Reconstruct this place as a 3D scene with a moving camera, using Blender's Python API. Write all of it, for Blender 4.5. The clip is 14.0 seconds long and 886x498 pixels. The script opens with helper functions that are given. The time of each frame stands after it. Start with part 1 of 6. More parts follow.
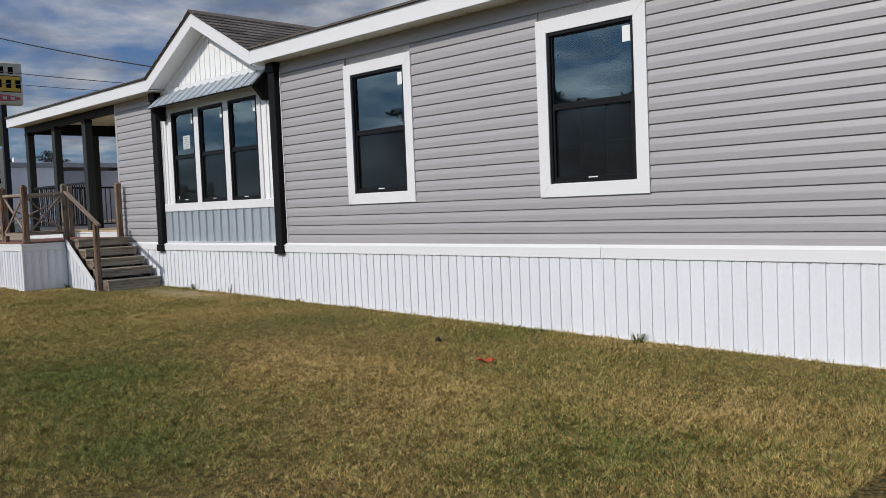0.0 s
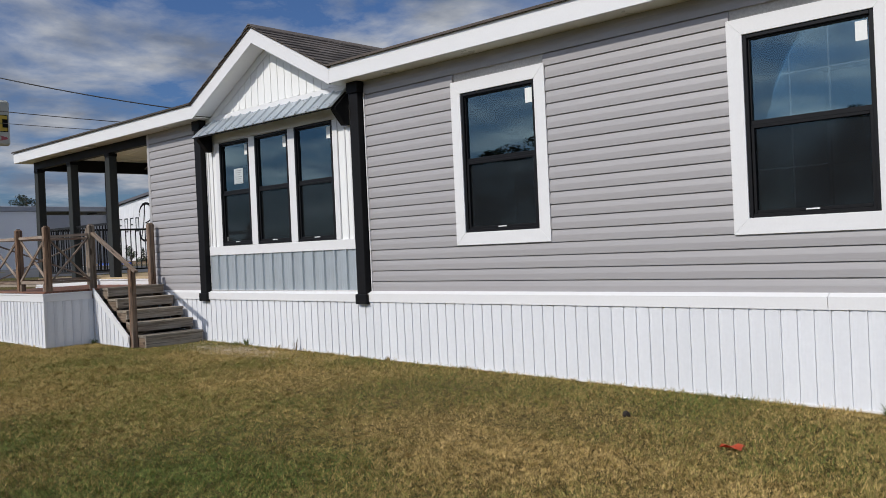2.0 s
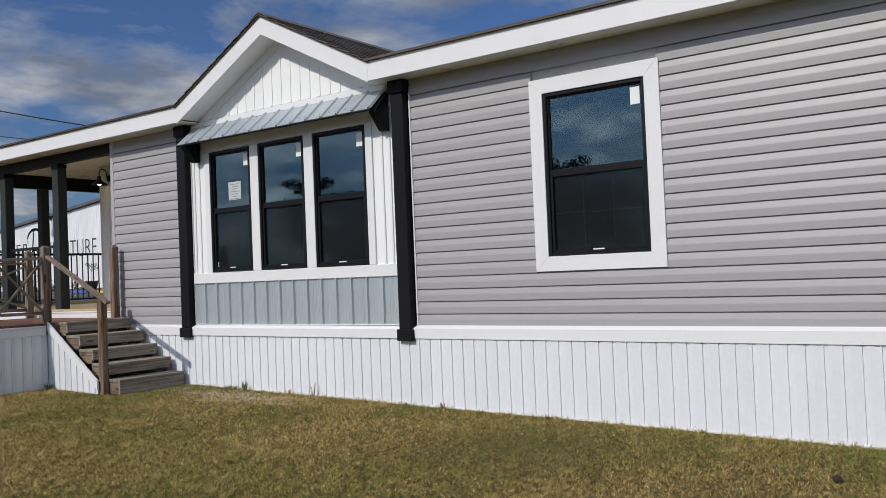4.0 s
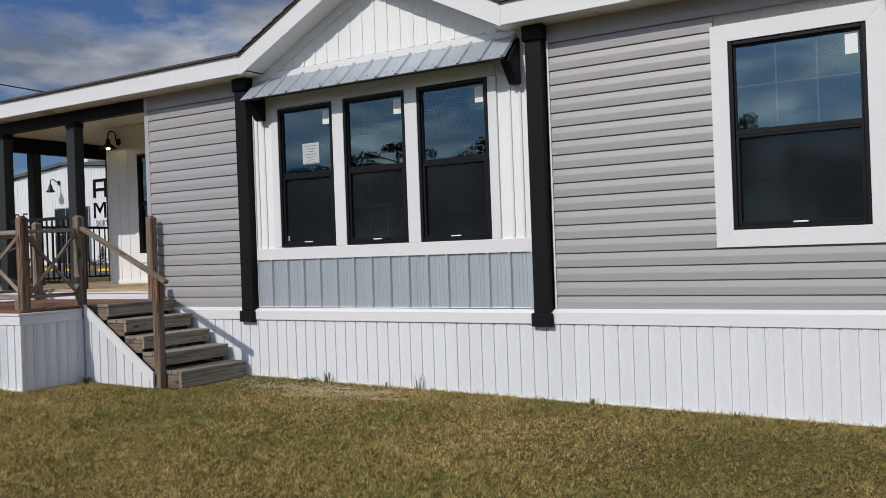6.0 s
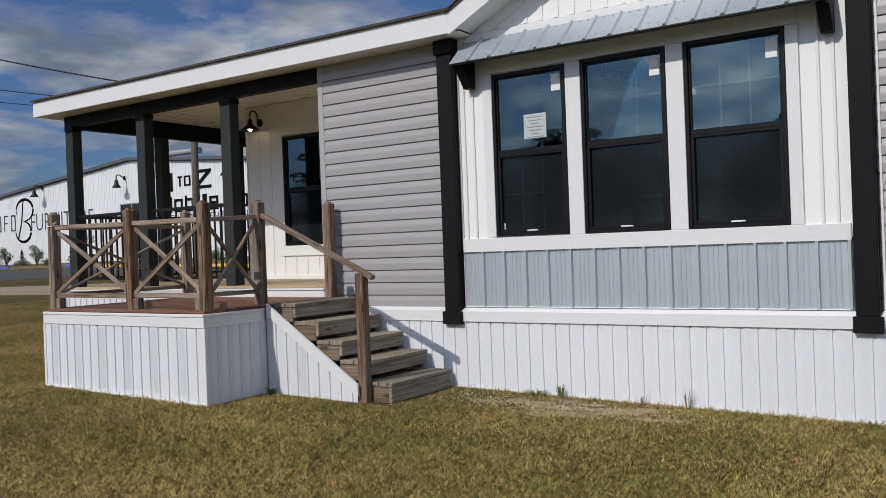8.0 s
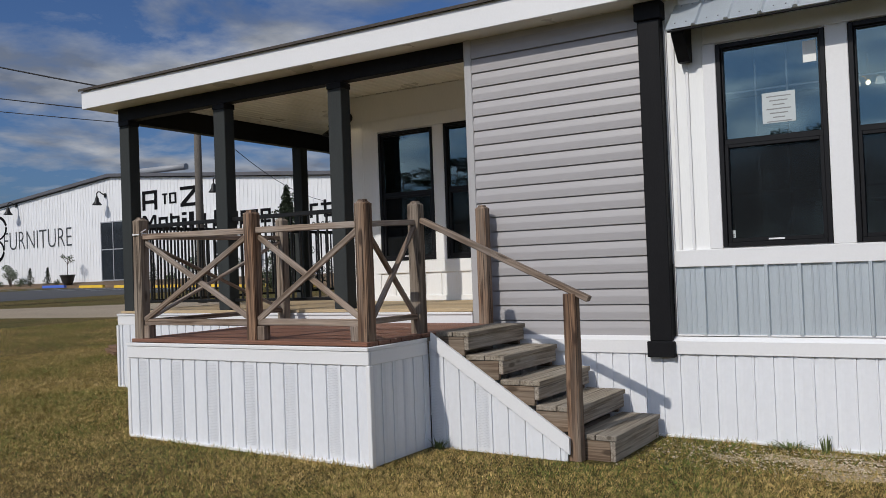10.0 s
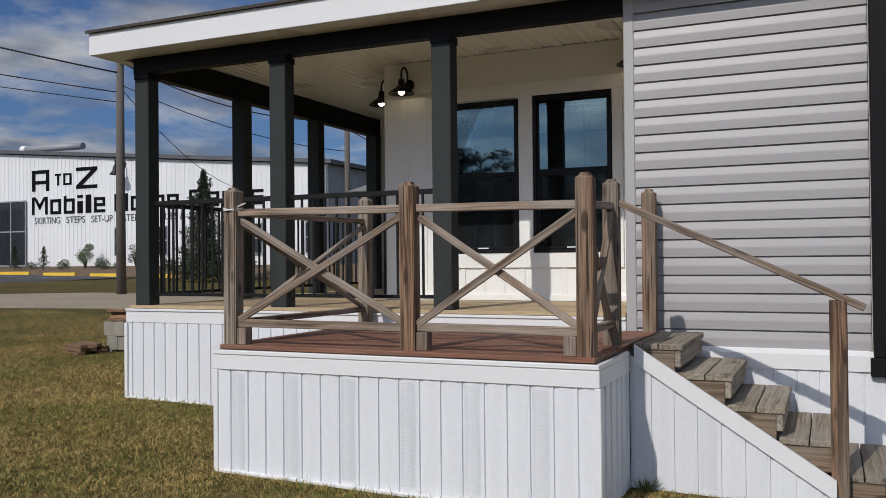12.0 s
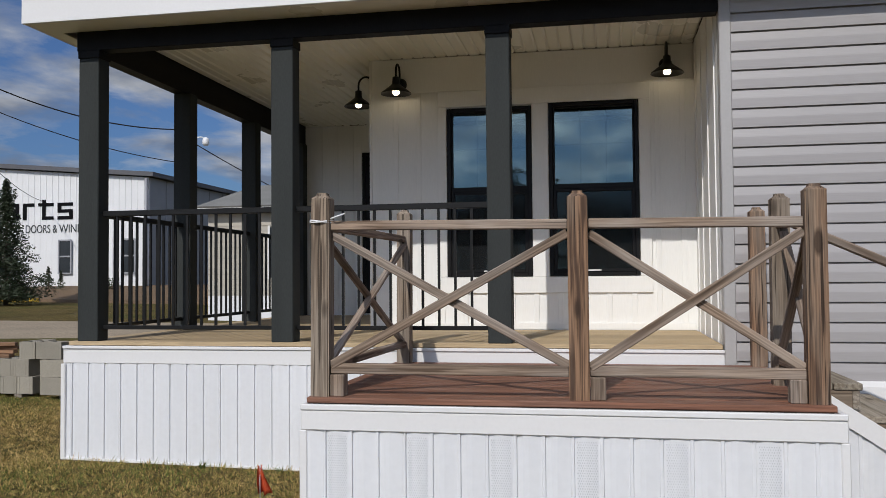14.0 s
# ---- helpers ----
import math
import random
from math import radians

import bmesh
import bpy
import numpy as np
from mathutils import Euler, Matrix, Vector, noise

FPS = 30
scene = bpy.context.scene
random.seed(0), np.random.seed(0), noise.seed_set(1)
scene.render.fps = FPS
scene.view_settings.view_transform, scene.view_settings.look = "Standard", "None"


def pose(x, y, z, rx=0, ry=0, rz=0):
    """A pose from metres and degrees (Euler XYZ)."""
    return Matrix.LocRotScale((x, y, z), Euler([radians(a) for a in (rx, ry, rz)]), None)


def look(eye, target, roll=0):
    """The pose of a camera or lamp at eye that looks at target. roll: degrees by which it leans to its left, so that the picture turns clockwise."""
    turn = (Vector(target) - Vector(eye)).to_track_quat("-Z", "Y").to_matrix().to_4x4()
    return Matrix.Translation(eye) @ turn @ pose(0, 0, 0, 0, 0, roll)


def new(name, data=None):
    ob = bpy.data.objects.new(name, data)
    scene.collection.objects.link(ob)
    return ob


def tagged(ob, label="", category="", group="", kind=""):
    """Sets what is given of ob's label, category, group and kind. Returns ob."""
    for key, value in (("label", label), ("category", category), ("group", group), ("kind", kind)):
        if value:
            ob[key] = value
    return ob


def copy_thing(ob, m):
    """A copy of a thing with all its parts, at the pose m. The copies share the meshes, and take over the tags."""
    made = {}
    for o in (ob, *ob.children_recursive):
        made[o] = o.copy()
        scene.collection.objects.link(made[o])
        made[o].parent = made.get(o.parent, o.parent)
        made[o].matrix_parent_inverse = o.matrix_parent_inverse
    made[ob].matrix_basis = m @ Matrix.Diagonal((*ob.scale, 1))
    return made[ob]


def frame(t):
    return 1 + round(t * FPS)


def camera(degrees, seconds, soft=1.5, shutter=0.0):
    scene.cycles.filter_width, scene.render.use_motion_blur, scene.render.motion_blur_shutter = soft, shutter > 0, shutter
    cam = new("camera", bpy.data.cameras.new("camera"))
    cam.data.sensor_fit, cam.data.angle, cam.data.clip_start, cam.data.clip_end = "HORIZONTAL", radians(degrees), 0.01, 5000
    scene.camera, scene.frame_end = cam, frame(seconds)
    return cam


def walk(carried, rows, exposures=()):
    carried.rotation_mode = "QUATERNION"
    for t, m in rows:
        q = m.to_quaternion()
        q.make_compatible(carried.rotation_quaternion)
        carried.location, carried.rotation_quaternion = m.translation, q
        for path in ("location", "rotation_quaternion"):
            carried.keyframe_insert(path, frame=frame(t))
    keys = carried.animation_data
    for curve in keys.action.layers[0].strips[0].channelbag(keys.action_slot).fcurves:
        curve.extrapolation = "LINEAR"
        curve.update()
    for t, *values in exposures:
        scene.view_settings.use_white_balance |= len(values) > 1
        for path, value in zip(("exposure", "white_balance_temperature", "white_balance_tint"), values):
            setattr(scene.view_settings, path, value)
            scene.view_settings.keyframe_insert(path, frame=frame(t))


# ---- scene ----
cam = camera(54.3, 14.0, soft=0.5)
METRES, EYE, TILT, LEAN, TURN = 16.5, 1.22, 0.0, 0.0, -44.7
ROWS = [
    (0.0, 0.0, 0.0, 0.0, -0.12, -3.01, 2.35),
    (0.5, -0.0236, 0.0281, 0.0019, -0.42, -0.93, 2.11),
    (1.0, -0.0501, 0.0525, 0.0026, -0.69, -1.02, 2.01),
    (1.5, -0.074, 0.0817, 0.0028, -1.24, -0.92, 2.25),
    (2.0, -0.1013, 0.1079, 0.002, -1.93, -0.16, 2.58),
    (2.5, -0.1258, 0.132, 0.0022, -3.14, 0.23, 2.73),
    (3.0, -0.1509, 0.1576, 0.0033, -4.69, 1.64, 2.85),
    (5.5, -0.2784, 0.2809, 0.0043, -13.9, -0.1, 1.92),
    (6.0, -0.3051, 0.3035, 0.0059, -14.0, 0.06, 2.06),
    (6.5, -0.3267, 0.3306, 0.0057, -13.3, 0.41, 2.5),
    (7.0, -0.3537, 0.3564, 0.0041, -12.0, 0.38, 2.17),
    (7.5, -0.3751, 0.3839, 0.0053, -11.52, -0.22, 2.39),
    (8.0, -0.3949, 0.4121, 0.0067, -11.3, -0.11, 2.14),
    (8.5, -0.4193, 0.4404, 0.0076, -11.21, 0.08, 1.89),
    (9.0, -0.44, 0.4729, 0.0073, -11.1, 1.02, 2.02),
    (11.5, -0.5499, 0.6231, 0.0079, -19.4, 0.46, 1.07),
    (12.0, -0.5724, 0.6512, 0.0088, -21.2, 0.77, 0.55),
    (12.5, -0.5904, 0.6824, 0.0084, -23.6, 0.99, 0.9),
    (13.0, -0.6076, 0.7112, 0.0093, -27.82, 1.11, 0.16),
    (13.5, -0.6291, 0.7354, 0.0108, -33.79, 1.98, 0.55),
    (14.0, -0.6439, 0.7583, 0.0117, -34.63, 2.01, 0.47),
]
walk(cam, [(t, pose(0, 0, EYE, TILT, LEAN, TURN) @ pose(METRES * x, METRES * y, METRES * z, 90 + pitch, roll, yaw)) for t, x, y, z, yaw, pitch, roll in ROWS],
     exposures=[(0.0, -0.18), (3.0, -0.19), (5.5, -0.33), (9.0, -0.34), (12.0, -0.33), (14.0, -0.27)])

# ---------------- world, sun, exposure ----------------
SUN = Vector((-1.0, 0.20, 0.84)).normalized()
world = bpy.data.worlds.new("sky")
scene.world = world
world.use_nodes = True
wn, wl = world.node_tree.nodes, world.node_tree.links
wn.clear()
w_out, w_bg = wn.new("ShaderNodeOutputWorld"), wn.new("ShaderNodeBackground")
w_sky = wn.new("ShaderNodeTexSky")
w_sky.sky_type = "NISHITA"
w_sky.sun_disc = False
w_sky.sun_elevation = math.asin(SUN.z)
w_sky.sun_rotation = math.atan2(SUN.x, SUN.y)
w_sky.air_density, w_sky.dust_density, w_sky.ozone_density = 1.0, 1.6, 2.0
w_co, w_sep, w_map = wn.new("ShaderNodeTexCoord"), wn.new("ShaderNodeSeparateXYZ"), wn.new("ShaderNodeCombineXYZ")
wl.new(w_co.outputs["Generated"], w_sep.inputs[0])
w_den = wn.new("ShaderNodeMath")
w_den.operation = "ADD"
w_den.inputs[1].default_value = 0.16
w_abs = wn.new("ShaderNodeMath")
w_abs.operation = "ABSOLUTE"
wl.new(w_sep.outputs["Z"], w_abs.inputs[0])
wl.new(w_abs.outputs[0], w_den.inputs[0])
for k, axis in enumerate("XY"):
    d = wn.new("ShaderNodeMath")
    d.operation = "DIVIDE"
    wl.new(w_sep.outputs[axis], d.inputs[0])
    wl.new(w_den.outputs[0], d.inputs[1])
    wl.new(d.outputs[0], w_map.inputs[k])
w_noise = wn.new("ShaderNodeTexNoise")
w_noise.inputs["Scale"].default_value = 2.1
w_noise.inputs["Detail"].default_value = 9
w_noise.inputs["Roughness"].default_value = 0.58
w_noise.inputs["Distortion"].default_value = 0.25
wl.new(w_map.outputs[0], w_noise.inputs["Vector"])
w_ramp = wn.new("ShaderNodeMapRange")
w_ramp.inputs["From Min"].default_value, w_ramp.inputs["From Max"].default_value = 0.41, 0.62
wl.new(w_noise.outputs["Fac"], w_ramp.inputs["Value"])
w_tint = wn.new("ShaderNodeMix")
w_tint.data_type, w_tint.blend_type = "RGBA", "MULTIPLY"
w_tint.inputs["Factor"].default_value = 1.0
w_tint.inputs["B"].default_value = (0.43, 0.60, 0.90, 1)
wl.new(w_sky.outputs[0], w_tint.inputs["A"])
w_mix = wn.new("ShaderNodeMix")
w_mix.data_type = "RGBA"
w_shade = wn.new("ShaderNodeTexNoise")
w_shade.inputs["Scale"].default_value, w_shade.inputs["Detail"].default_value = 3.1, 7
wl.new(w_map.outputs[0], w_shade.inputs["Vector"])
w_cloud = wn.new("ShaderNodeMix")
w_cloud.data_type = "RGBA"
w_cloud.inputs["A"].default_value, w_cloud.inputs["B"].default_value = (1.9, 2.25, 3.0, 1), (6.0, 6.2, 6.6, 1)
w_lift = wn.new("ShaderNodeMapRange")
w_lift.inputs["From Min"].default_value, w_lift.inputs["From Max"].default_value = 0.38, 0.68
wl.new(w_shade.outputs["Fac"], w_lift.inputs["Value"])
wl.new(w_lift.outputs[0], w_cloud.inputs["Factor"])
w_dot = wn.new("ShaderNodeVectorMath")
w_dot.operation = "DOT_PRODUCT"
w_dot.inputs[1].default_value = SUN
wl.new(w_co.outputs["Generated"], w_dot.inputs[0])
w_halo = wn.new("ShaderNodeMapRange")
w_halo.inputs["From Min"].default_value, w_halo.inputs["From Max"].default_value = 0.1, 1.0
w_halo.inputs["To Min"].default_value, w_halo.inputs["To Max"].default_value = 1.0, 3.4
wl.new(w_dot.outputs["Value"], w_halo.inputs["Value"])
w_lit = wn.new("ShaderNodeVectorMath")
w_lit.operation = "SCALE"
wl.new(w_cloud.outputs["Result"], w_lit.inputs[0])
wl.new(w_halo.outputs[0], w_lit.inputs["Scale"])
wl.new(w_lit.outputs[0], w_mix.inputs["B"])
wl.new(w_ramp.outputs[0], w_mix.inputs["Factor"])
wl.new(w_tint.outputs["Result"], w_mix.inputs["A"])
wl.new(w_mix.outputs["Result"], w_bg.inputs["Color"])
w_bg.inputs["Strength"].default_value = 0.10
wl.new(w_bg.outputs[0], w_out.inputs[0])
world.cycles.sampling_method = "MANUAL"
world.cycles.sample_map_resolution = 512

sun = new("sun", bpy.data.lights.new("sun", "SUN"))
sun.data.energy, sun.data.angle, sun.data.color = 3.35, radians(0.5), (1.0, 0.952, 0.895)
sun.matrix_basis = look(SUN * 60, (0, 0, 0))


# ---------------- materials ----------------
def surf(name, col, var=0.12, rough=0.6, metal=0.0, scale=6.0, bump=0.15, dist=0.004, stretch=(1, 1, 1), grime=0.1, spec=0.5, fine=9.0, tint=None, piece=0.0):
    """A surface with variation at two scales and a fine relief, at real-world size."""
    m = bpy.data.materials.new(name)
    m.use_nodes = True
    n, l = m.node_tree.nodes, m.node_tree.links
    p = n["Principled BSDF"]
    co, info = n.new("ShaderNodeTexCoord"), n.new("ShaderNodeObjectInfo")
    off, mp = n.new("ShaderNodeVectorMath"), n.new("ShaderNodeMapping")
    off.operation = "MULTIPLY_ADD"
    off.inputs[1].default_value = (17, 23, 31)
    l.new(info.outputs["Random"], off.inputs[0])
    l.new(co.outputs["Object"], off.inputs[2])
    l.new(off.outputs[0], mp.inputs["Vector"])
    mp.inputs["Scale"].default_value = stretch
    big, small = n.new("ShaderNodeTexNoise"), n.new("ShaderNodeTexNoise")
    big.inputs["Scale"].default_value, big.inputs["Detail"].default_value = scale * 0.22, 3
    small.inputs["Scale"].default_value, small.inputs["Detail"].default_value = scale * fine, 5
    l.new(mp.outputs[0], big.inputs["Vector"])
    l.new(mp.outputs[0], small.inputs["Vector"])
    other = tint or tuple(c * (1 - grime * 3.0) for c in col)
    a = n.new("ShaderNodeMix")
    a.data_type = "RGBA"
    a.inputs["A"].default_value, a.inputs["B"].default_value = (*col, 1), (*other, 1)
    rg = n.new("ShaderNodeMapRange")
    rg.inputs["From Min"].default_value, rg.inputs["From Max"].default_value = 0.42, 0.75
    rg.inputs["To Max"].default_value = 1.0 if tint else 0.6
    l.new(big.outputs["Fac"], rg.inputs["Value"])
    l.new(rg.outputs[0], a.inputs["Factor"])
    b = n.new("ShaderNodeHueSaturation")
    v = n.new("ShaderNodeMapRange")
    v.inputs["From Min"].default_value, v.inputs["From Max"].default_value = 0.3, 0.7
    v.inputs["To Min"].default_value, v.inputs["To Max"].default_value = 1 - var, 1 + var
    l.new(small.outputs["Fac"], v.inputs["Value"])
    if piece:
        q, w = n.new("ShaderNodeMapRange"), n.new("ShaderNodeMath")
        q.inputs["To Min"].default_value, q.inputs["To Max"].default_value = 1 - piece, 1 + piece
        w.operation = "MULTIPLY"
        l.new(info.outputs["Random"], q.inputs["Value"])
        l.new(q.outputs[0], w.inputs[0])
        l.new(v.outputs[0], w.inputs[1])
        l.new(w.outputs[0], b.inputs["Value"])
    else:
        l.new(v.outputs[0], b.inputs["Value"])
    l.new(a.outputs["Result"], b.inputs["Color"])
    l.new(b.outputs[0], p.inputs["Base Color"])
    r = n.new("ShaderNodeMapRange")
    r.inputs["To Min"].default_value, r.inputs["To Max"].default_value = max(0.03, rough - 0.1), min(1, rough + 0.1)
    l.new(small.outputs["Fac"], r.inputs["Value"])
    l.new(r.outputs[0], p.inputs["Roughness"])
    p.inputs["Metallic"].default_value = metal
    p.inputs["Specular IOR Level"].default_value = spec
    if bump:
        bp = n.new("ShaderNodeBump")
        bp.inputs["Strength"].default_value, bp.inputs["Distance"].default_value = bump, dist
        l.new(small.outputs["Fac"], bp.inputs["Height"])
        l.new(bp.outputs[0], p.inputs["Normal"])
    return m


def glow(name, col, power):
    m = bpy.data.materials.new(name)
    m.use_nodes = True
    p = m.node_tree.nodes["Principled BSDF"]
    p.inputs["Base Color"].default_value = (*col, 1)
    p.inputs["Emission Color"].default_value = (*col, 1)
    p.inputs["Emission Strength"].default_value = power
    return m


def glazing(name, tint, clear):
    """Coated pane: mirror-like by Fresnel, and clear through a dark tint."""
    m = bpy.data.materials.new(name)
    m.use_nodes = True
    n, l = m.node_tree.nodes, m.node_tree.links
    n.clear()
    out, mix = n.new("ShaderNodeOutputMaterial"), n.new("ShaderNodeMixShader")
    tr, gl, fr = n.new("ShaderNodeBsdfTransparent"), n.new("ShaderNodeBsdfGlossy"), n.new("ShaderNodeFresnel")
    tr.inputs["Color"].default_value = (*[c * clear for c in tint], 1)
    gl.inputs["Color"].default_value = (0.54, 0.74, 0.80, 1)
    gl.inputs["Roughness"].default_value = 0.01
    fr.inputs["IOR"].default_value = 2.5
    no, bp = n.new("ShaderNodeTexNoise"), n.new("ShaderNodeBump")
    no.inputs["Scale"].default_value, no.inputs["Detail"].default_value = 1.6, 1
    bp.inputs["Strength"].default_value, bp.inputs["Distance"].default_value = 0.08, 0.01
    l.new(no.outputs["Fac"], bp.inputs["Height"])
    l.new(bp.outputs[0], gl.inputs["Normal"])
    l.new(fr.outputs[0], mix.inputs[0])
    l.new(tr.outputs[0], mix.inputs[1])
    l.new(gl.outputs[0], mix.inputs[2])
    l.new(mix.outputs[0], out.inputs[0])
    return m


SIDING = surf("vinyl_siding_grey", (0.36, 0.345, 0.345), var=0.03, rough=0.45, scale=2.5, bump=0.06, dist=0.002, stretch=(1, 0.12, 3), grime=0.03, fine=20)
CORNER = surf("vinyl_corner_grey", (0.40, 0.39, 0.385), var=0.03, rough=0.45, bump=0.03, grime=0.03)
WHITE = surf("white_vinyl_trim", (0.76, 0.755, 0.75), var=0.015, rough=0.4, bump=0.03, grime=0.015)
SKIRT = surf("white_vinyl_skirting", (0.74, 0.75, 0.77), var=0.02, rough=0.42, scale=3, bump=0.05, grime=0.025, piece=0.02)
BATTEN = surf("white_board_and_batten", (0.84, 0.84, 0.82), var=0.02, rough=0.55, scale=4, bump=0.12, stretch=(3, 3, 0.4), grime=0.02)
SOFFIT = surf("cream_soffit_panel", (0.84, 0.83, 0.74), var=0.012, rough=0.3, scale=2, bump=0.0, grime=0.02, fine=1.0)
BLACK = surf("black_painted_wood", (0.012, 0.012, 0.013), var=0.15, rough=0.5, scale=8, bump=0.12, stretch=(4, 4, 0.5), grime=0.1, spec=0.1)
CHARCOAL = surf("charcoal_painted_post", (0.043, 0.047, 0.046), var=0.12, rough=0.65, scale=8, bump=0.12, stretch=(4, 4, 0.5), grime=0.08, spec=0.06)
METAL = surf("galvanised_metal_panel", (0.56, 0.61, 0.64), var=0.07, rough=0.42, metal=0.55, scale=9, bump=0.05, stretch=(6, 6, 0.35), grime=0.06)
AWNING = surf("galvanised_awning_sheet", (0.52, 0.57, 0.61), var=0.08, rough=0.35, metal=0.5, scale=9, bump=0.05, stretch=(0.5, 6, 6), grime=0.04)
# grey steel parts, and side walls whose shade is put into the colour
GREYSHADE_STEEL = surf("grey_and_shaded_steel", (0.30, 0.31, 0.33), var=0.05, rough=0.5, bump=0.05, grime=0.05)
SHINGLE = surf("brown_asphalt_shingle", (0.105, 0.086, 0.072), var=0.5, rough=0.9, scale=9, bump=0.5, dist=0.006, grime=0.14, piece=0.4)


def timber(name, pale, dark, grey, axis="z", weather=0.5, rough=0.82, crack=0.5, piece=0.2):
    """Weathered sawn timber: long grain along axis, grey bleaching, dark splits and a few knots."""
    m = bpy.data.materials.new(name)
    m.use_nodes = True
    n, l = m.node_tree.nodes, m.node_tree.links
    p = n["Principled BSDF"]
    co, info, off = n.new("ShaderNodeTexCoord"), n.new("ShaderNodeObjectInfo"), n.new("ShaderNodeVectorMath")
    off.operation = "MULTIPLY_ADD"
    off.inputs[1].default_value = (17, 23, 31)
    l.new(info.outputs["Random"], off.inputs[0])
    l.new(co.outputs["Object"], off.inputs[2])

    def streaks(across, ratio, detail, twist=0.0):
        mp, t = n.new("ShaderNodeMapping"), n.new("ShaderNodeTexNoise")
        mp.inputs["Scale"].default_value = [across * (ratio if a == axis else 1.0) for a in "xyz"]
        t.inputs["Scale"].default_value, t.inputs["Detail"].default_value, t.inputs["Distortion"].default_value = 1.0, detail, twist
        l.new(off.outputs[0], mp.inputs["Vector"])
        l.new(mp.outputs[0], t.inputs["Vector"])
        return t.outputs["Fac"]

    def ramp(src, lo, hi, a=0.0, b=1.0):
        r = n.new("ShaderNodeMapRange")
        for key, v in (("From Min", lo), ("From Max", hi), ("To Min", a), ("To Max", b)):
            r.inputs[key].default_value = v
        l.new(src, r.inputs["Value"])
        return r.outputs[0]

    def mix(fac, a, b):
        x = n.new("ShaderNodeMix")
        x.data_type = "RGBA"
        l.new(fac, x.inputs["Factor"])
        for key, c in (("A", a), ("B", b)):
            if isinstance(c, tuple):
                x.inputs[key].default_value = (*c, 1)
            else:
                l.new(c, x.inputs[key])
        return x.outputs["Result"]
    rings, fibre, bleach, split = streaks(52, 0.035, 3, 0.5), streaks(150, 0.03, 3), streaks(6, 0.3, 3), streaks(62, 0.02, 2)
    knot_map, knot = n.new("ShaderNodeMapping"), n.new("ShaderNodeTexVoronoi")
    knot_map.inputs["Scale"].default_value = [2.2 if a == axis else 6.5 for a in "xyz"]
    l.new(off.outputs[0], knot_map.inputs["Vector"])
    l.new(knot_map.outputs[0], knot.inputs["Vector"])
    knot.inputs["Scale"].default_value = 1.0
    c = mix(ramp(rings, 0.42, 0.59), pale, dark)
    c = mix(ramp(bleach, 0.40, 0.64, 0.0, weather), c, grey)
    c = mix(ramp(fibre, 0.35, 0.70, 0.0, 0.55), c, dark)
    c = mix(ramp(knot.outputs["Distance"], 0.16, 0.10, 0.0, 0.8), c, tuple(v * 0.45 for v in dark))
    c = mix(ramp(split, 0.615, 0.66, 0.0, crack), c, tuple(v * 0.3 for v in dark))
    h = n.new("ShaderNodeHueSaturation")
    l.new(ramp(info.outputs["Random"], 0, 1, 1 - piece, 1 + piece), h.inputs["Value"])
    l.new(c, h.inputs["Color"])
    l.new(h.outputs[0], p.inputs["Base Color"])
    p.inputs["Roughness"].default_value = rough
    p.inputs["Specular IOR Level"].default_value = 0.3
    bp = n.new("ShaderNodeBump")
    bp.inputs["Strength"].default_value, bp.inputs["Distance"].default_value = 0.8, 0.004
    l.new(rings, bp.inputs["Height"])
    l.new(bp.outputs[0], p.inputs["Normal"])
    return m


WOOD = timber("weathered_grey_brown_timber", (0.33, 0.245, 0.18), (0.11, 0.074, 0.05), (0.36, 0.31, 0.265), weather=0.8)
POSTWOOD = timber("weathered_brown_post_timber", (0.28, 0.168, 0.10), (0.07, 0.041, 0.027), (0.29, 0.235, 0.18), weather=0.65, crack=0.9)
STEPWOOD = timber("weathered_step_timber", (0.36, 0.31, 0.25), (0.17, 0.135, 0.10), (0.36, 0.34, 0.30), "x", weather=0.6)
GREYPOST = timber("weathered_grey_post_timber", (0.29, 0.225, 0.165), (0.095, 0.068, 0.048), (0.30, 0.255, 0.205), weather=0.8, crack=0.8)
STEPSIDE = timber("weathered_step_side_timber", (0.27, 0.20, 0.14), (0.12, 0.08, 0.052), (0.27, 0.23, 0.18), "y", weather=0.5)
TREAD = timber("weathered_tread_timber", (0.33, 0.285, 0.22), (0.18, 0.145, 0.105), (0.34, 0.31, 0.265), "x", weather=0.6)
DECK = timber("red_brown_deck_board", (0.265, 0.12, 0.072), (0.145, 0.066, 0.042), (0.24, 0.135, 0.095), "y", weather=0.6, rough=0.55, crack=0.3, piece=0.12)
PORCHWOOD = surf("pale_treated_pine_floor", (0.44, 0.33, 0.195), var=0.15, rough=0.75, scale=8, bump=0.3, stretch=(3, 0.16, 3), grime=0.07, piece=0.1, fine=7)
FRAME = surf("black_vinyl_window_frame", (0.008, 0.008, 0.009), var=0.08, rough=0.42, bump=0.03, grime=0.05, spec=0.22)
GLASS = glazing("coated_window_glass", (0.80, 0.86, 0.88), 0.74)


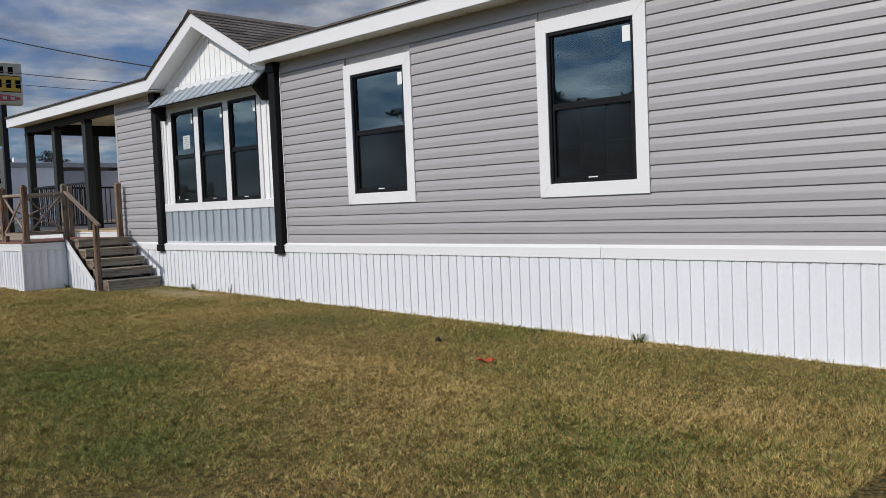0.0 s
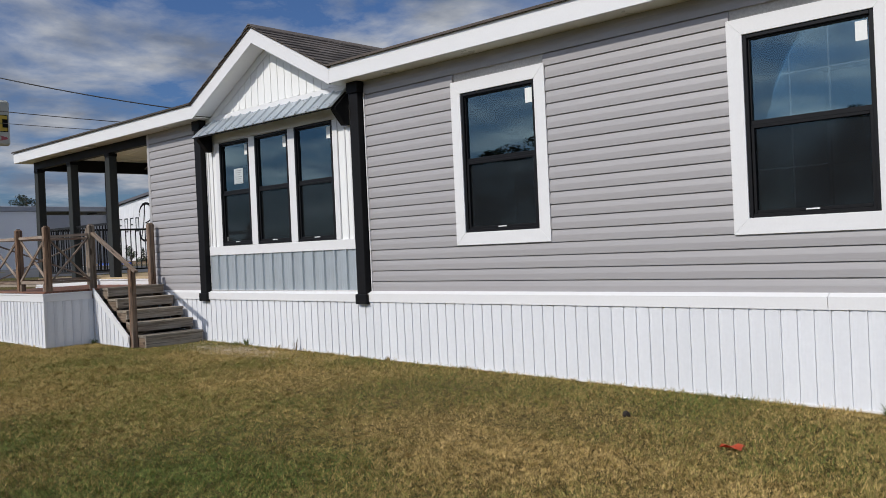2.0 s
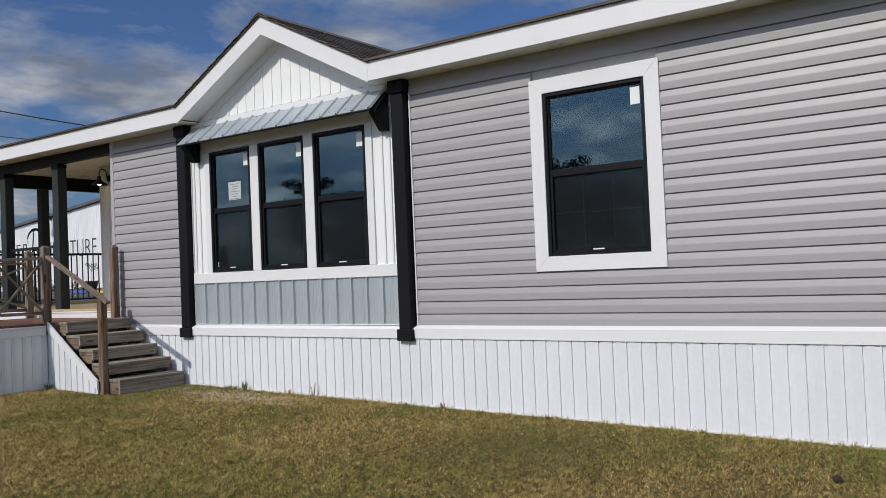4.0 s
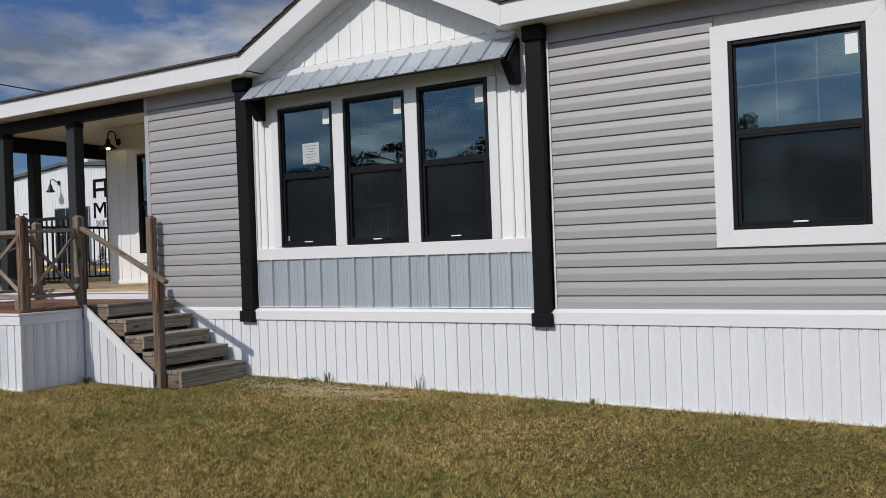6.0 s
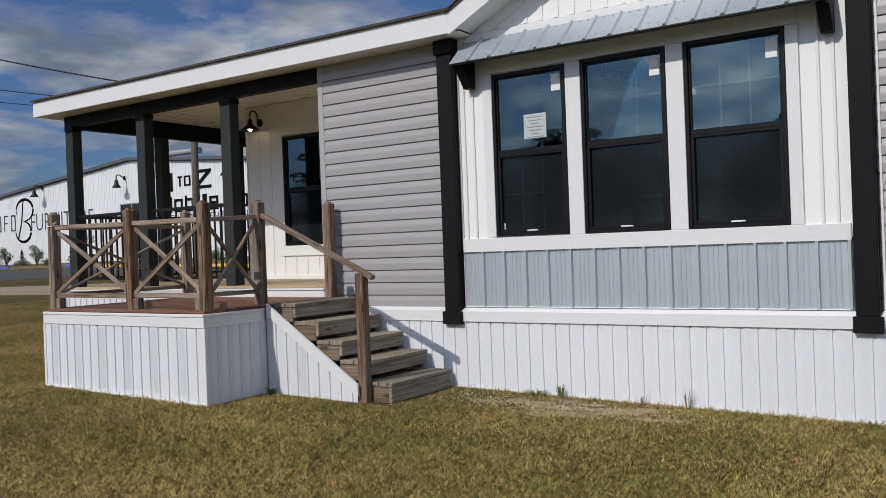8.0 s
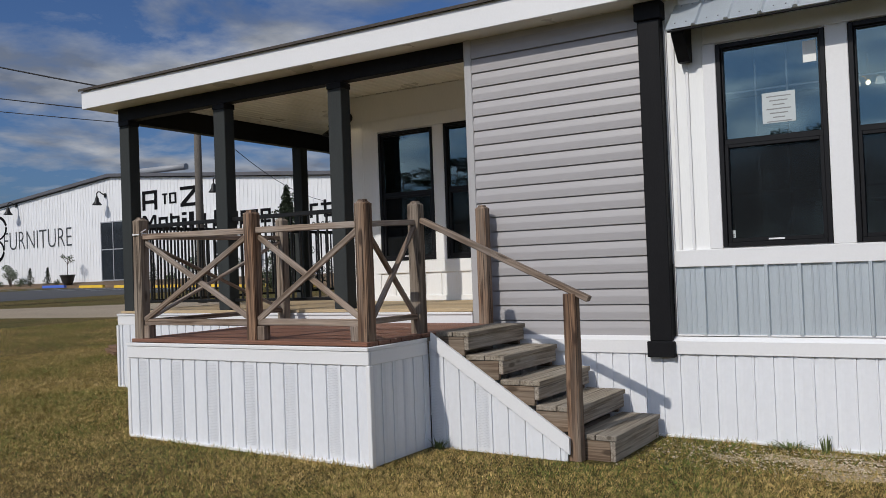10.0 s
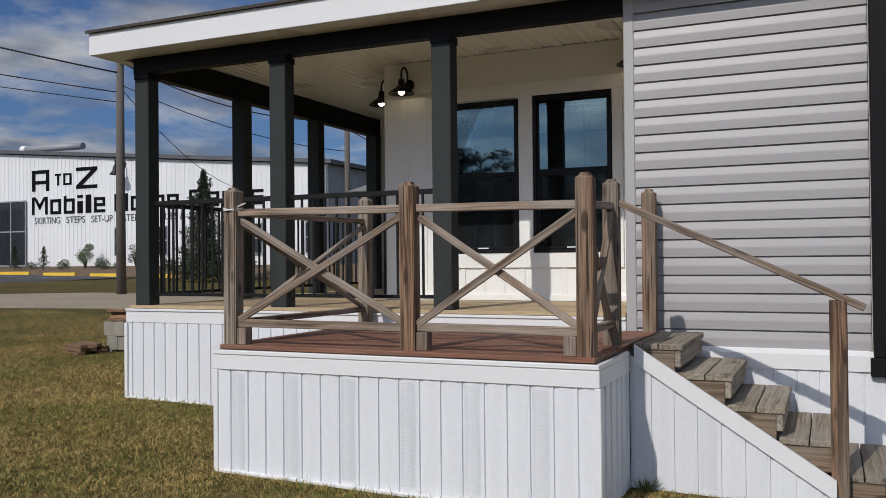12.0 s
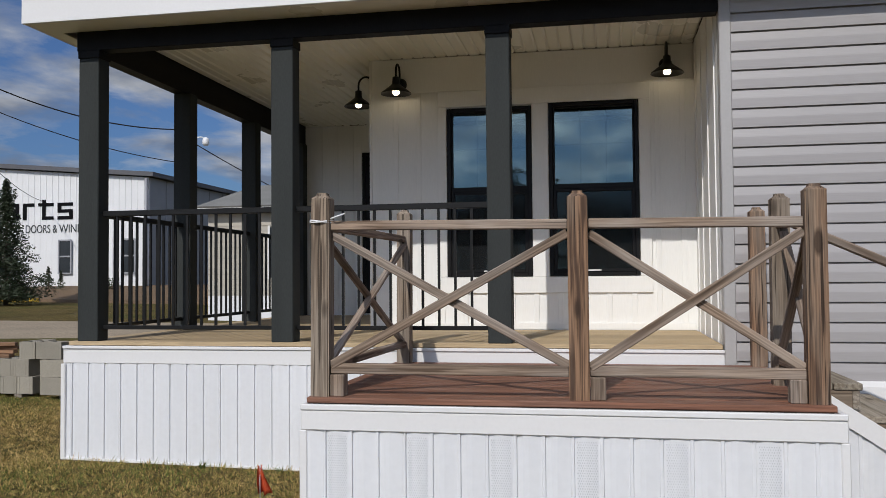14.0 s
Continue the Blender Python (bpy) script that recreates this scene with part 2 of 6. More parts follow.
def screen_glazing():
    """Lower pane behind a grey insect mesh: dull, dark, slightly see-through."""
    m = glazing("window_glass_behind_insect_screen", (0.5, 0.52, 0.54), 0.8)
    n, l = m.node_tree.nodes, m.node_tree.links
    n["Fresnel"].inputs["IOR"].default_value = 1.6
    n["Glossy BSDF"].inputs["Roughness"].default_value = 0.06
    mesh_mix, mesh_grey = n.new("ShaderNodeMixShader"), n.new("ShaderNodeBsdfDiffuse")
    mesh_grey.inputs["Color"].default_value = (0.026, 0.028, 0.030, 1)
    mesh_mix.inputs[0].default_value = 0.35
    l.new(n["Mix Shader"].outputs[0], mesh_mix.inputs[1])
    l.new(mesh_grey.outputs[0], mesh_mix.inputs[2])
    l.new(mesh_mix.outputs[0], n["Material Output"].inputs[0])
    return m


SCREEN = screen_glazing()
GRID = surf("grey_glazing_bar", (0.17, 0.18, 0.19), var=0.05, rough=0.5, bump=0)
LOWGRID = surf("dark_glazing_bar", (0.06, 0.063, 0.066), var=0.05, rough=0.5, bump=0)
PAPER = surf("white_paper", (0.82, 0.83, 0.80), var=0.02, rough=0.7, bump=0.02, grime=0.02)
STICKER = surf("grey_white_sticker", (0.50, 0.54, 0.54), var=0.03, rough=0.6, bump=0.02, grime=0.02)
INK = surf("grey_ink", (0.25, 0.25, 0.25), rough=0.8, bump=0)
LABELBAR = surf("white_label_bar", (0.85, 0.85, 0.85), rough=0.6, bump=0)
BULB = glow("warm_lamp_bulb", (1.0, 0.80, 0.52), 11)
LAMPBLACK = surf("black_enamelled_metal", (0.012, 0.012, 0.012), var=0.1, rough=0.4, bump=0.05, spec=0.25)
PLASTER = surf("interior_plaster", (0.5, 0.48, 0.45), rough=0.85, bump=0.1)
CARPET = surf("interior_floor", (0.18, 0.14, 0.11), rough=0.7, bump=0.1)


# ---------------- helpers for shapes ----------------
def wm(ob):
    m = ob.matrix_basis.copy()
    while ob.parent:
        m = ob.parent.matrix_basis @ ob.matrix_parent_inverse @ m
        ob = ob.parent
    return m


def mesh(name, bm, mat, smooth=False):
    me = bpy.data.meshes.new(name)
    bmesh.ops.recalc_face_normals(bm, faces=bm.faces)
    bm.to_mesh(me)
    bm.free()
    for m in (mat if isinstance(mat, (list, tuple)) else [mat]):
        me.materials.append(m)
    if smooth:
        me.polygons.foreach_set("use_smooth", [True] * len(me.polygons))
    return me


def under(ob, parent, m=None):
    """ob becomes a part of parent; m: its pose in the world."""
    ob.parent = parent
    ob.matrix_parent_inverse = wm(parent).inverted()
    ob.matrix_basis = m if m is not None else Matrix()
    return ob


def part(name, bm, mat, parent, label="", m=None, smooth=False):
    me = bm if isinstance(bm, bpy.types.Mesh) else mesh(name, bm, mat, smooth)
    ob = under(new(name, me), parent, m)
    return tagged(ob, label)


def thing(name, at, label, category, group="", kind=""):
    ob = new(name)
    ob.empty_display_size = 0.1
    ob.matrix_basis = Matrix.Translation(at)
    return tagged(ob, label, category, group, kind)


def solid(name, bm, mat, label, category, group="", kind="", smooth=False):
    return tagged(new(name, mesh(name, bm, mat, smooth)), label, category, group, kind)


def box(x0, x1, y0, y1, z0, z1, bevel=0.0, bm=None):
    b = bmesh.new()
    v = [b.verts.new((x, y, z)) for x in (x0, x1) for y in (y0, y1) for z in (z0, z1)]
    for f in ((0, 1, 3, 2), (4, 6, 7, 5), (0, 4, 5, 1), (2, 3, 7, 6), (0, 2, 6, 4), (1, 5, 7, 3)):
        b.faces.new([v[i] for i in f])
    if bevel:
        bmesh.ops.bevel(b, geom=b.edges[:], offset=bevel, segments=1, affect="EDGES")
    if bm is None:
        return b
    join(bm, b)
    return bm


def join(bm, b):
    """Adds b to bm, and frees b."""
    idx = {}
    for v in b.verts:
        idx[v] = bm.verts.new(v.co)
    for f in b.faces:
        g = bm.faces.new([idx[v] for v in f.verts])
        g.smooth, g.material_index = f.smooth, f.material_index
    b.free()
    return bm


def prism(profile, axis, a, b, bm=None):
    """A closed profile of points in the two other axes, drawn from a to b along axis."""
    bm = bm or bmesh.new()

    def at(u, v, w):
        return {"x": (w, u, v), "y": (u, w, v), "z": (u, v, w)}[axis]
    lo = [bm.verts.new(at(u, v, a)) for u, v in profile]
    hi = [bm.verts.new(at(u, v, b)) for u, v in profile]
    n = len(profile)
    for i in range(n):
        bm.faces.new((lo[i], lo[(i + 1) % n], hi[(i + 1) % n], hi[i]))
    bm.faces.new(lo)
    bm.faces.new(hi[::-1])
    return bm


def along(p, q, spin=0.0):
    """The pose whose z runs from p to q."""
    d = Vector(q) - Vector(p)
    return Matrix.Translation(p) @ d.to_track_quat("Z", "Y").to_matrix().to_4x4() @ Matrix.Rotation(spin, 4, "Z")


def stick(name, p, q, w, d, mat, parent, bevel=0.004, spin=0.0, label=""):
    """A squared timber from p to q, as a part."""
    length = (Vector(q) - Vector(p)).length
    return part(name, box(-w / 2, w / 2, -d / 2, d / 2, 0, length, bevel), mat, parent, label, along(p, q, spin))


def lathe(profile, steps=20, bm=None):
    """A surface of revolution about z from (radius, height) pairs."""
    bm = bm or bmesh.new()
    rings = []
    for r, z in profile:
        rings.append([bm.verts.new((r * math.cos(2 * math.pi * k / steps), r * math.sin(2 * math.pi * k / steps), z)) for k in range(steps)])
    for a, b in zip(rings, rings[1:]):
        for k in range(steps):
            bm.faces.new((a[k], a[(k + 1) % steps], b[(k + 1) % steps], b[k])).smooth = True
    return bm


def tube(points, radius, sides=8, bm=None):
    bm = bm or bmesh.new()
    pts = [Vector(p) for p in points]
    rings = []
    for i, p in enumerate(pts):
        d = (pts[min(i + 1, len(pts) - 1)] - pts[max(i - 1, 0)]).normalized()
        q = d.to_track_quat("Z", "Y")
        r = radius[i] if isinstance(radius, (list, tuple)) else radius
        rings.append([bm.verts.new(p + q @ Vector((r * math.cos(2 * math.pi * k / sides), r * math.sin(2 * math.pi * k / sides), 0))) for k in range(sides)])
    for a, b in zip(rings, rings[1:]):
        for k in range(sides):
            bm.faces.new((a[k], a[(k + 1) % sides], b[(k + 1) % sides], b[k])).smooth = True
    bm.faces.new(rings[0][::-1])
    bm.faces.new(rings[-1])
    return bm


def ground_z(x, y):
    return -0.23 + 0.0165 * max(-40.0, min(y, 62.0)) + 0.006 * max(0.0, min(x - 9.0, 40.0))


# ---------------- the house: levels and lines of the plan ----------------
XW, XS = 7.08, 7.03            # faces of the siding and of the skirting
Y0, Y1 = -4.0, 20.32           # ends of the house
Y_POR = 15.62                  # where the porch begins
X_BACK, X_PORCH, X_DOOR = 15.3, 8.68, 11.75
Z_TRIM0, Z_TRIM1 = 0.625, 0.755
Z_SOF, Z_FAS = 3.30, 3.50
Z_CEIL = 3.37
BAY0, BAY1 = 10.47, 13.84      # the white bay between the two black posts
PITCH = 0.1255                 # one course of siding
FLOOR = 0.975


def course_profile(z):
    """One course of dutch-lap siding, seen from its end: flat below, sloping back above, a narrow open lap."""
    return [(XW + 0.015, z), (XW - 0.0115, z), (XW - 0.0122, z + PITCH * 0.42), (XW - 0.0120, z + PITCH * 0.49), (XW - 0.0107, z + PITCH * 0.56), (XW - 0.0020, z + PITCH * 0.912), (XW + 0.0135, z + PITCH * 0.918), (XW + 0.0135, z + PITCH + 0.003), (XW + 0.015, z + PITCH + 0.003)]


WIN1, WIN2 = (4.36, 5.66, 1.238, 3.04), (7.562, 8.835, 1.255, 3.038)   # outer edges of the casings: y0, y1, z0, z1
CAS = 0.137


def opening(w):
    return (w[0] + CAS, w[1] - CAS, w[2] + CAS, w[3] - CAS)


wall_front = solid("wall_front", box(XW + 0.016, XW + 0.1, Y0, Y0 + 0.1, 0.7, Z_SOF), PLASTER, "grey vinyl-sided long front wall of a manufactured home", "wall", kind="structure")


def wall_with_holes(name, x0, x1, y0, y1, z0, z1, holes, mat, parent=None, label=""):
    """A wall panel facing -x with rectangular holes (y0, y1, z0, z1) through it."""
    ys = sorted({y0, y1, *[h[0] for h in holes], *[h[1] for h in holes]})
    zs = sorted({z0, z1, *[h[2] for h in holes], *[h[3] for h in holes]})
    bm = bmesh.new()
    cells = [[not any(h[0] <= (a + b) / 2 <= h[1] and h[2] <= (c + d) / 2 <= h[3] for h in holes) for c, d in zip(zs, zs[1:])] for a, b in zip(ys, ys[1:])]
    def face(p):
        bm.faces.new([bm.verts.new(v) for v in p])
    for i, (a, b) in enumerate(zip(ys, ys[1:])):
        for j, (c, d) in enumerate(zip(zs, zs[1:])):
            if not cells[i][j]:
                continue
            face([(x0, a, c), (x0, a, d), (x0, b, d), (x0, b, c)])
            face([(x1, a, c), (x1, b, c), (x1, b, d), (x1, a, d)])
            if i == 0 or not cells[i - 1][j]:
                face([(x0, a, c), (x1, a, c), (x1, a, d), (x0, a, d)])
            if i == len(ys) - 2 or not cells[i + 1][j]:
                face([(x0, b, c), (x0, b, d), (x1, b, d), (x1, b, c)])
            if j == 0 or not cells[i][j - 1]:
                face([(x0, a, c), (x0, b, c), (x1, b, c), (x1, a, c)])
            if j == len(zs) - 2 or not cells[i][j + 1]:
                face([(x0, a, d), (x1, a, d), (x1, b, d), (x0, b, d)])
    bmesh.ops.remove_doubles(bm, verts=bm.verts, dist=0.0001)
    return part(name, bm, mat, parent, label) if parent else mesh(name, bm, mat)


BAYWIN = [(12.728, 13.472, 1.408, 2.905), (11.820, 12.580, 1.405, 2.91), (10.888, 11.670, 1.402, 2.915)]
PORWIN = [(16.98, 17.718, 1.432, 2.905), (16.08, 16.832, 1.432, 2.92)]
wall_front.data = wall_with_holes("wall_core", XW + 0.016, XW + 0.11, Y0, Y_POR - 0.02, 0.70, Z_SOF + 0.04, [opening(WIN1), opening(WIN2)] + BAYWIN, PLASTER)

# siding, course by course, broken by the windows and the bay
n_course = int((Z_SOF - 0.06 - 0.7485) / PITCH) + 1
for k in range(n_course):
    z = 0.7485 + k * PITCH
    runs = [(Y0, BAY0 - 0.19), (BAY1 + 0.2, Y_POR - 0.075)]
    for w in (WIN1, WIN2):
        if z + PITCH > w[2] + 0.02 and z < w[3] - 0.02:
            runs = [r for a, b in runs for r in (((a, w[0] + 0.02), (w[1] - 0.02, b)) if a < w[0] < b else ((a, b),))]
    for a, b in runs:
        part("siding_board", prism(course_profile(z), "y", a, b), SIDING, wall_front)
# plain frieze above the top course, and the corner post at the porch
part("frieze_board", box(XW - 0.001, XW + 0.013, Y0, BAY0 - 0.19, Z_SOF - 0.075, Z_SOF, 0.002), CORNER, wall_front)
part("frieze_board", box(XW - 0.001, XW + 0.013, BAY1 + 0.2, Y_POR - 0.075, Z_SOF - 0.075, Z_SOF, 0.002), CORNER, wall_front)
part("corner_post", box(XW - 0.016, XW + 0.11, Y_POR - 0.075, Y_POR, Z_TRIM1 - 0.03, Z_SOF, 0.006), CORNER, wall_front, "grey vinyl corner post")

# white band over the skirting
trim = thing("trim_band", (XS, 8, 0.6), "white band between siding and skirting", "trim", kind="structure")
for a, b in ((Y0, 4.9), (4.905, 10.28), (14.05, 15.62)):
    part("band", prism([(XW + 0.014, Z_TRIM0), (XS - 0.022, Z_TRIM0), (XS - 0.022, Z_TRIM1 - 0.03), (XW - 0.012, Z_TRIM1), (XW + 0.014, Z_TRIM1)], "y", a, b), WHITE, trim)
part("band", prism([(XW + 0.014, Z_TRIM0), (XS - 0.026, Z_TRIM0), (XS - 0.026, Z_TRIM1 - 0.035), (XW - 0.012, Z_TRIM1 - 0.005), (XW + 0.014, Z_TRIM1 - 0.005)], "y", 10.28, 14.05), WHITE, trim)


# ---------------- windows ----------------
def sash_window(name, w, x, label, screen=True, sticker=True):
    """Single-hung black window in the hole w, its face at x."""
    y0, y1, z0, z1 = w
    zm = z0 + (z1 - z0) * 0.515
    t = thing(name, (x, (y0 + y1) / 2, z0), label, "window", kind="structure")
    f = 0.034
    fr = bmesh.new()
    for b in ((y0, y0 + f, z0, z1), (y1 - f, y1, z0, z1), (y0 + f, y1 - f, z1 - f, z1), (y0 + f, y1 - f, z0, z0 + f)):
        box(x - 0.012, x + 0.085, *b, 0.004, fr)
    part("window_frame", fr, FRAME, t)
    up = bmesh.new()
    s = 0.015
    for b in ((y0 + f, y1 - f, zm - 0.02, zm + 0.022), (y0 + f, y0 + f + s, zm + 0.022, z1 - f), (y1 - f - s, y1 - f, zm + 0.022, z1 - f), (y0 + f + s, y1 - f - s, z1 - f - s, z1 - f)):
        box(x + 0.012, x + 0.05, *b, 0.003, up)
    part("upper_sash", up, FRAME, t)
    lo = bmesh.new()
    s2 = 0.028
    for b in ((y0 + f, y0 + f + s2, z0 + f, zm - 0.02), (y1 - f - s2, y1 - f, z0 + f, zm - 0.02), (y0 + f + s2, y1 - f - s2, z0 + f, z0 + f + s2), (y0 + f + s2, y1 - f - s2, zm - 0.045, zm - 0.02)):
        box(x + 0.004, x + 0.045, *b, 0.003, lo)
    part("lower_sash", lo, FRAME, t)
    g1 = part("pane", box(x + 0.030, x + 0.034, y0 + f + s, y1 - f - s, zm + 0.022, z1 - f - s), GLASS, t, "dark reflecting upper pane")
    g2 = part("pane", box(x + 0.030, x + 0.034, y0 + f + s2, y1 - f - s2, z0 + f + s2, zm - 0.045), SCREEN, t, "dark lower pane behind an insect screen")
    for g in (g1, g2):
        g.visible_shadow = False
    gy0, gy1, gz0, gz1 = y0 + f + s, y1 - f - s, zm + 0.022, z1 - f - s
    for k in (1, 2):
        yy = gy0 + (gy1 - gy0) * k / 3
        part("glazing_bar", box(x + 0.037, x + 0.043, yy - 0.006, yy + 0.006, gz0, gz1), GRID, t)
    zz = gz0 + (gz1 - gz0) * 0.52
    part("glazing_bar", box(x + 0.0365, x + 0.0425, gy0, gy1, zz - 0.006, zz + 0.006), GRID, t)
    for k in (1, 2):
        yy = y0 + f + s2 + (y1 - y0 - 2 * f - 2 * s2) * k / 3
        part("glazing_bar", box(x + 0.037, x + 0.043, yy - 0.006, yy + 0.006, z0 + f + s2, zm - 0.045), LOWGRID, t)
    zz = (z0 + zm) / 2
    part("glazing_bar", box(x + 0.0365, x + 0.0425, y0 + f + s2, y1 - f - s2, zz - 0.006, zz + 0.006), LOWGRID, t)
    ym = (y0 + y1) / 2
    part("sash_lock", box(x - 0.002, x + 0.006, ym - 0.055, ym + 0.055, z0 + f + 0.008, z0 + f + 0.02, 0.002), LABELBAR, t, "white latch bar")
    if sticker:
        part("sticker", box(x + 0.026, x + 0.029, gy0 + 0.012, gy0 + 0.10, gz1 - 0.17, gz1 - 0.02), PAPER, t, "white paper sticker")
    return t


def casing(name, w, label):
    """Mitred white casing round a hole; w: its outer edges."""
    t = thing(name, (XW, (w[0] + w[1]) / 2, w[2]), label, "window trim", kind="structure")
    y0, y1, z0, z1 = w
    c = CAS
    for a, b, p, q in (((y0, z0), (y1, z0), (y1 - c, z0 + c), (y0 + c, z0 + c)), ((y1, z1), (y0, z1), (y0 + c, z1 - c), (y1 - c, z1 - c)),
                       ((y0, z1), (y0, z0), (y0 + c, z0 + c), (y0 + c, z1 - c)), ((y1, z0), (y1, z1), (y1 - c, z1 - c), (y1 - c, z0 + c))):
        bm = prism([a, b, p, q], "x", XW - 0.024, XW + 0.014)
        bmesh.ops.bevel(bm, geom=[e for e in bm.edges], offset=0.0025, segments=1, affect="EDGES")
        part("casing_board", bm, WHITE, t)
    return t


for k, w in enumerate((WIN1, WIN2)):
    casing("trim_window_%d" % (k + 1), w, "wide white mitred casing round a window")
    sash_window("window_%d" % (k + 1), opening(w), XW + 0.0, "black single-hung window with a sticker in its upper pane")
for k, w in enumerate(BAYWIN):
    sash_window("window_%d" % (k + 3), w, XW - 0.012, "black single-hung window of the three under the awning")
for k, w in enumerate(PORWIN):
    sash_window("window_%d" % (k + 6), w, X_PORCH - 0.012, "black single-hung porch window reflecting sky and trees", sticker=False)


# ---------------- the white bay with its gable ----------------
def batten_panel(name, x, y0, y1, z0, ztop, holes, step, parent, start=0.0, thick=0.02):
    """White panelling facing -x with upright battens; ztop: height, or a function of y."""
    zt = ztop if callable(ztop) else (lambda y: ztop)
    if callable(ztop):
        ym = (y0 + y1) / 2
        bm = prism([(y0, z0), (y1, z0), (y1, zt(y1)), (ym, zt(ym)), (y0, zt(y0))], "x", x, x + thick)
        part(name, bm, BATTEN, parent)
    else:
        wall_with_holes(name, x, x + thick, y0, y1, z0, ztop, holes, BATTEN, parent)
    y = y0 + start
    while y < y1 - 0.02:
        spans = [(z0, zt(y) - 0.01)]
        for h in holes:
            if h[0] - 0.09 < y < h[1] + 0.09:
                spans = [s for a, b in spans for s in ((a, h[2] - 0.11), (h[3] + 0.11, b)) if s[1] - s[0] > 0.03]
        for a, b in spans:
            if b - a > 0.04:
                part("batten", box(x - 0.008, x - 0.0005, y - 0.022, y + 0.022, a, b, 0.002), BATTEN, parent)
        y += step


bay = thing("wall_bay", (XW, 12.15, 0.75), "white board-and-batten bay with three windows and a gable", "wall", kind="structure")
BX = XW - 0.002
wall_with_holes("panel", BX, BX + 0.016, BAY0 - 0.02, BAY1 + 0.02, 1.30, 3.32, BAYWIN, BATTEN, bay)
part("window_apron", box(BX - 0.024, BX - 0.0005, BAY0, BAY1, 1.272, 1.400, 0.004), WHITE, bay, "white board under the three windows")
part("window_head", box(BX - 0.02, BX - 0.0005, 10.80, 13.56, 2.917, 3.05, 0.004), WHITE, bay)
for a, b in ((10.79, 10.886), (11.672, 11.818), (12.582, 12.726), (13.474, 13.57)):
    part("mullion_board", box(BX - 0.02, BX - 0.0005, a, b, 1.4005, 2.9165, 0.004), WHITE, bay)
for yb in (10.555, 10.66, 13.69, 13.79):
    part("batten", box(BX - 0.012, BX - 0.0005, yb - 0.012, yb + 0.012, 1.4005, 3.2, 0.003), WHITE, bay)

# ribbed metal under the windows
wains = thing("metal_wainscot", (XW, 12.15, 0.76), "blue-grey ribbed metal panelling under the bay windows", "wall panel", kind="structure")
rib = 0.2245
k, y = 0, BAY0
while y < BAY1 - 0.01:
    y2 = min(y + rib, BAY1)
    x = XW - 0.002
    pr = [(x, y), (x - 0.002, y + 0.0), (x - 0.030, y + 0.006), (x - 0.030, y + 0.026), (x - 0.002, y + 0.034)]
    for q in (0.075, 0.115, 0.155):
        if y + q + 0.012 < y2:
            pr += [(x - 0.002, y + q), (x - 0.005, y + q + 0.004), (x - 0.005, y + q + 0.010), (x - 0.002, y + q + 0.014)]
    pr += [(x - 0.002, y2), (x, y2)]
    part("metal_panel", prism(pr, "z", Z_TRIM1 + 0.012, 1.272), METAL, wains)
    if k % 2 == 0 and y + 0.06 < y2:
        for zz in (0.82, 1.21):
            part("screw", box(x - 0.007, x - 0.0022, y + 0.050, y + 0.058, zz, zz + 0.008), METAL, wains)
    y, k = y2, k + 1
part("ledge", box(XW - 0.02, XW + 0.01, BAY0, BAY1, Z_TRIM1 + 0.001, Z_TRIM1 + 0.011, 0.002), WHITE, wains, "thin white ledge")


def bay_post(y0, y1):
    t = thing("bay_post", (XW, (y0 + y1) / 2, 0.6), "black boxed post beside the white bay", "post", "posts of the bay")
    part("shaft", box(XW - 0.095, XW + 0.012, y0, y1, 0.72, 3.16, 0.006), BLACK, t)
    part("base_block", box(XW - 0.115, XW + 0.012, y0 - 0.02, y1 + 0.02, 0.60, 0.72, 0.006), BLACK, t)
    part("cap_block", box(XW - 0.115, XW + 0.012, y0 - 0.02, y1 + 0.02, 3.16, Z_SOF - 0.004, 0.006), BLACK, t)
    part("edge_strip", box(XW - 0.02, XW + 0.012, y0 - 0.035 if y0 < 11 else y0 - 0.024, y0 - 0.0205, 0.76, 3.155), WHITE, t, "white edge strip")


bay_post(10.29, 10.45)
bay_post(13.86, 14.03)

# gable: recessed panelling, sloping fascia, shingled roof
XF = 6.80
YG, ZG = 12.17, 4.30
GS = (ZG - 3.50) / 1.56
gable = thing("gable_wall", (XW, YG, 3.3), "white board-and-batten gable above the metal awning", "wall", kind="structure")
batten_panel("panel", XW - 0.002, YG - 1.50, YG + 1.50, 3.322, lambda y: ZG - 0.10 - GS * abs(y - YG), [], 0.155, gable, start=0.105)


# ---------------- roofs ----------------
roof = thing("roof", (11, 8, 3.5), "low brown shingle roof with white fascia", "roof", kind="structure")
SL, X_RIDGE = 0.25, 11.2
ZR = Z_FAS + (X_RIDGE - XF) * SL
EY0, EY1 = Y0 - 0.25, 20.52
for xa, ya, yb in ((XF - 0.03, EY0 - 0.02, YG - 1.56), (7.3, YG - 1.56, YG + 1.56), (XF - 0.03, YG + 1.56, EY1 + 0.02)):
    za = Z_FAS + 0.004 + (xa - XF) * SL
    part("roof_deck", prism([(xa, za), (X_RIDGE, ZR), (X_BACK + 0.3, Z_FAS + 0.004), (X_BACK + 0.3, Z_FAS + 0.03), (X_RIDGE, ZR + 0.035), (xa, za + 0.026)], "y", ya, yb), SHINGLE, roof)
part("fascia", box(XF, XF + 0.03, EY0, YG - 1.585, Z_SOF - 0.005, Z_FAS, 0.003), WHITE, roof, "white metal fascia")
part("fascia", box(XF, XF + 0.03, YG + 1.585, EY1, Z_SOF - 0.005, Z_FAS, 0.003), WHITE, roof, "white metal fascia")
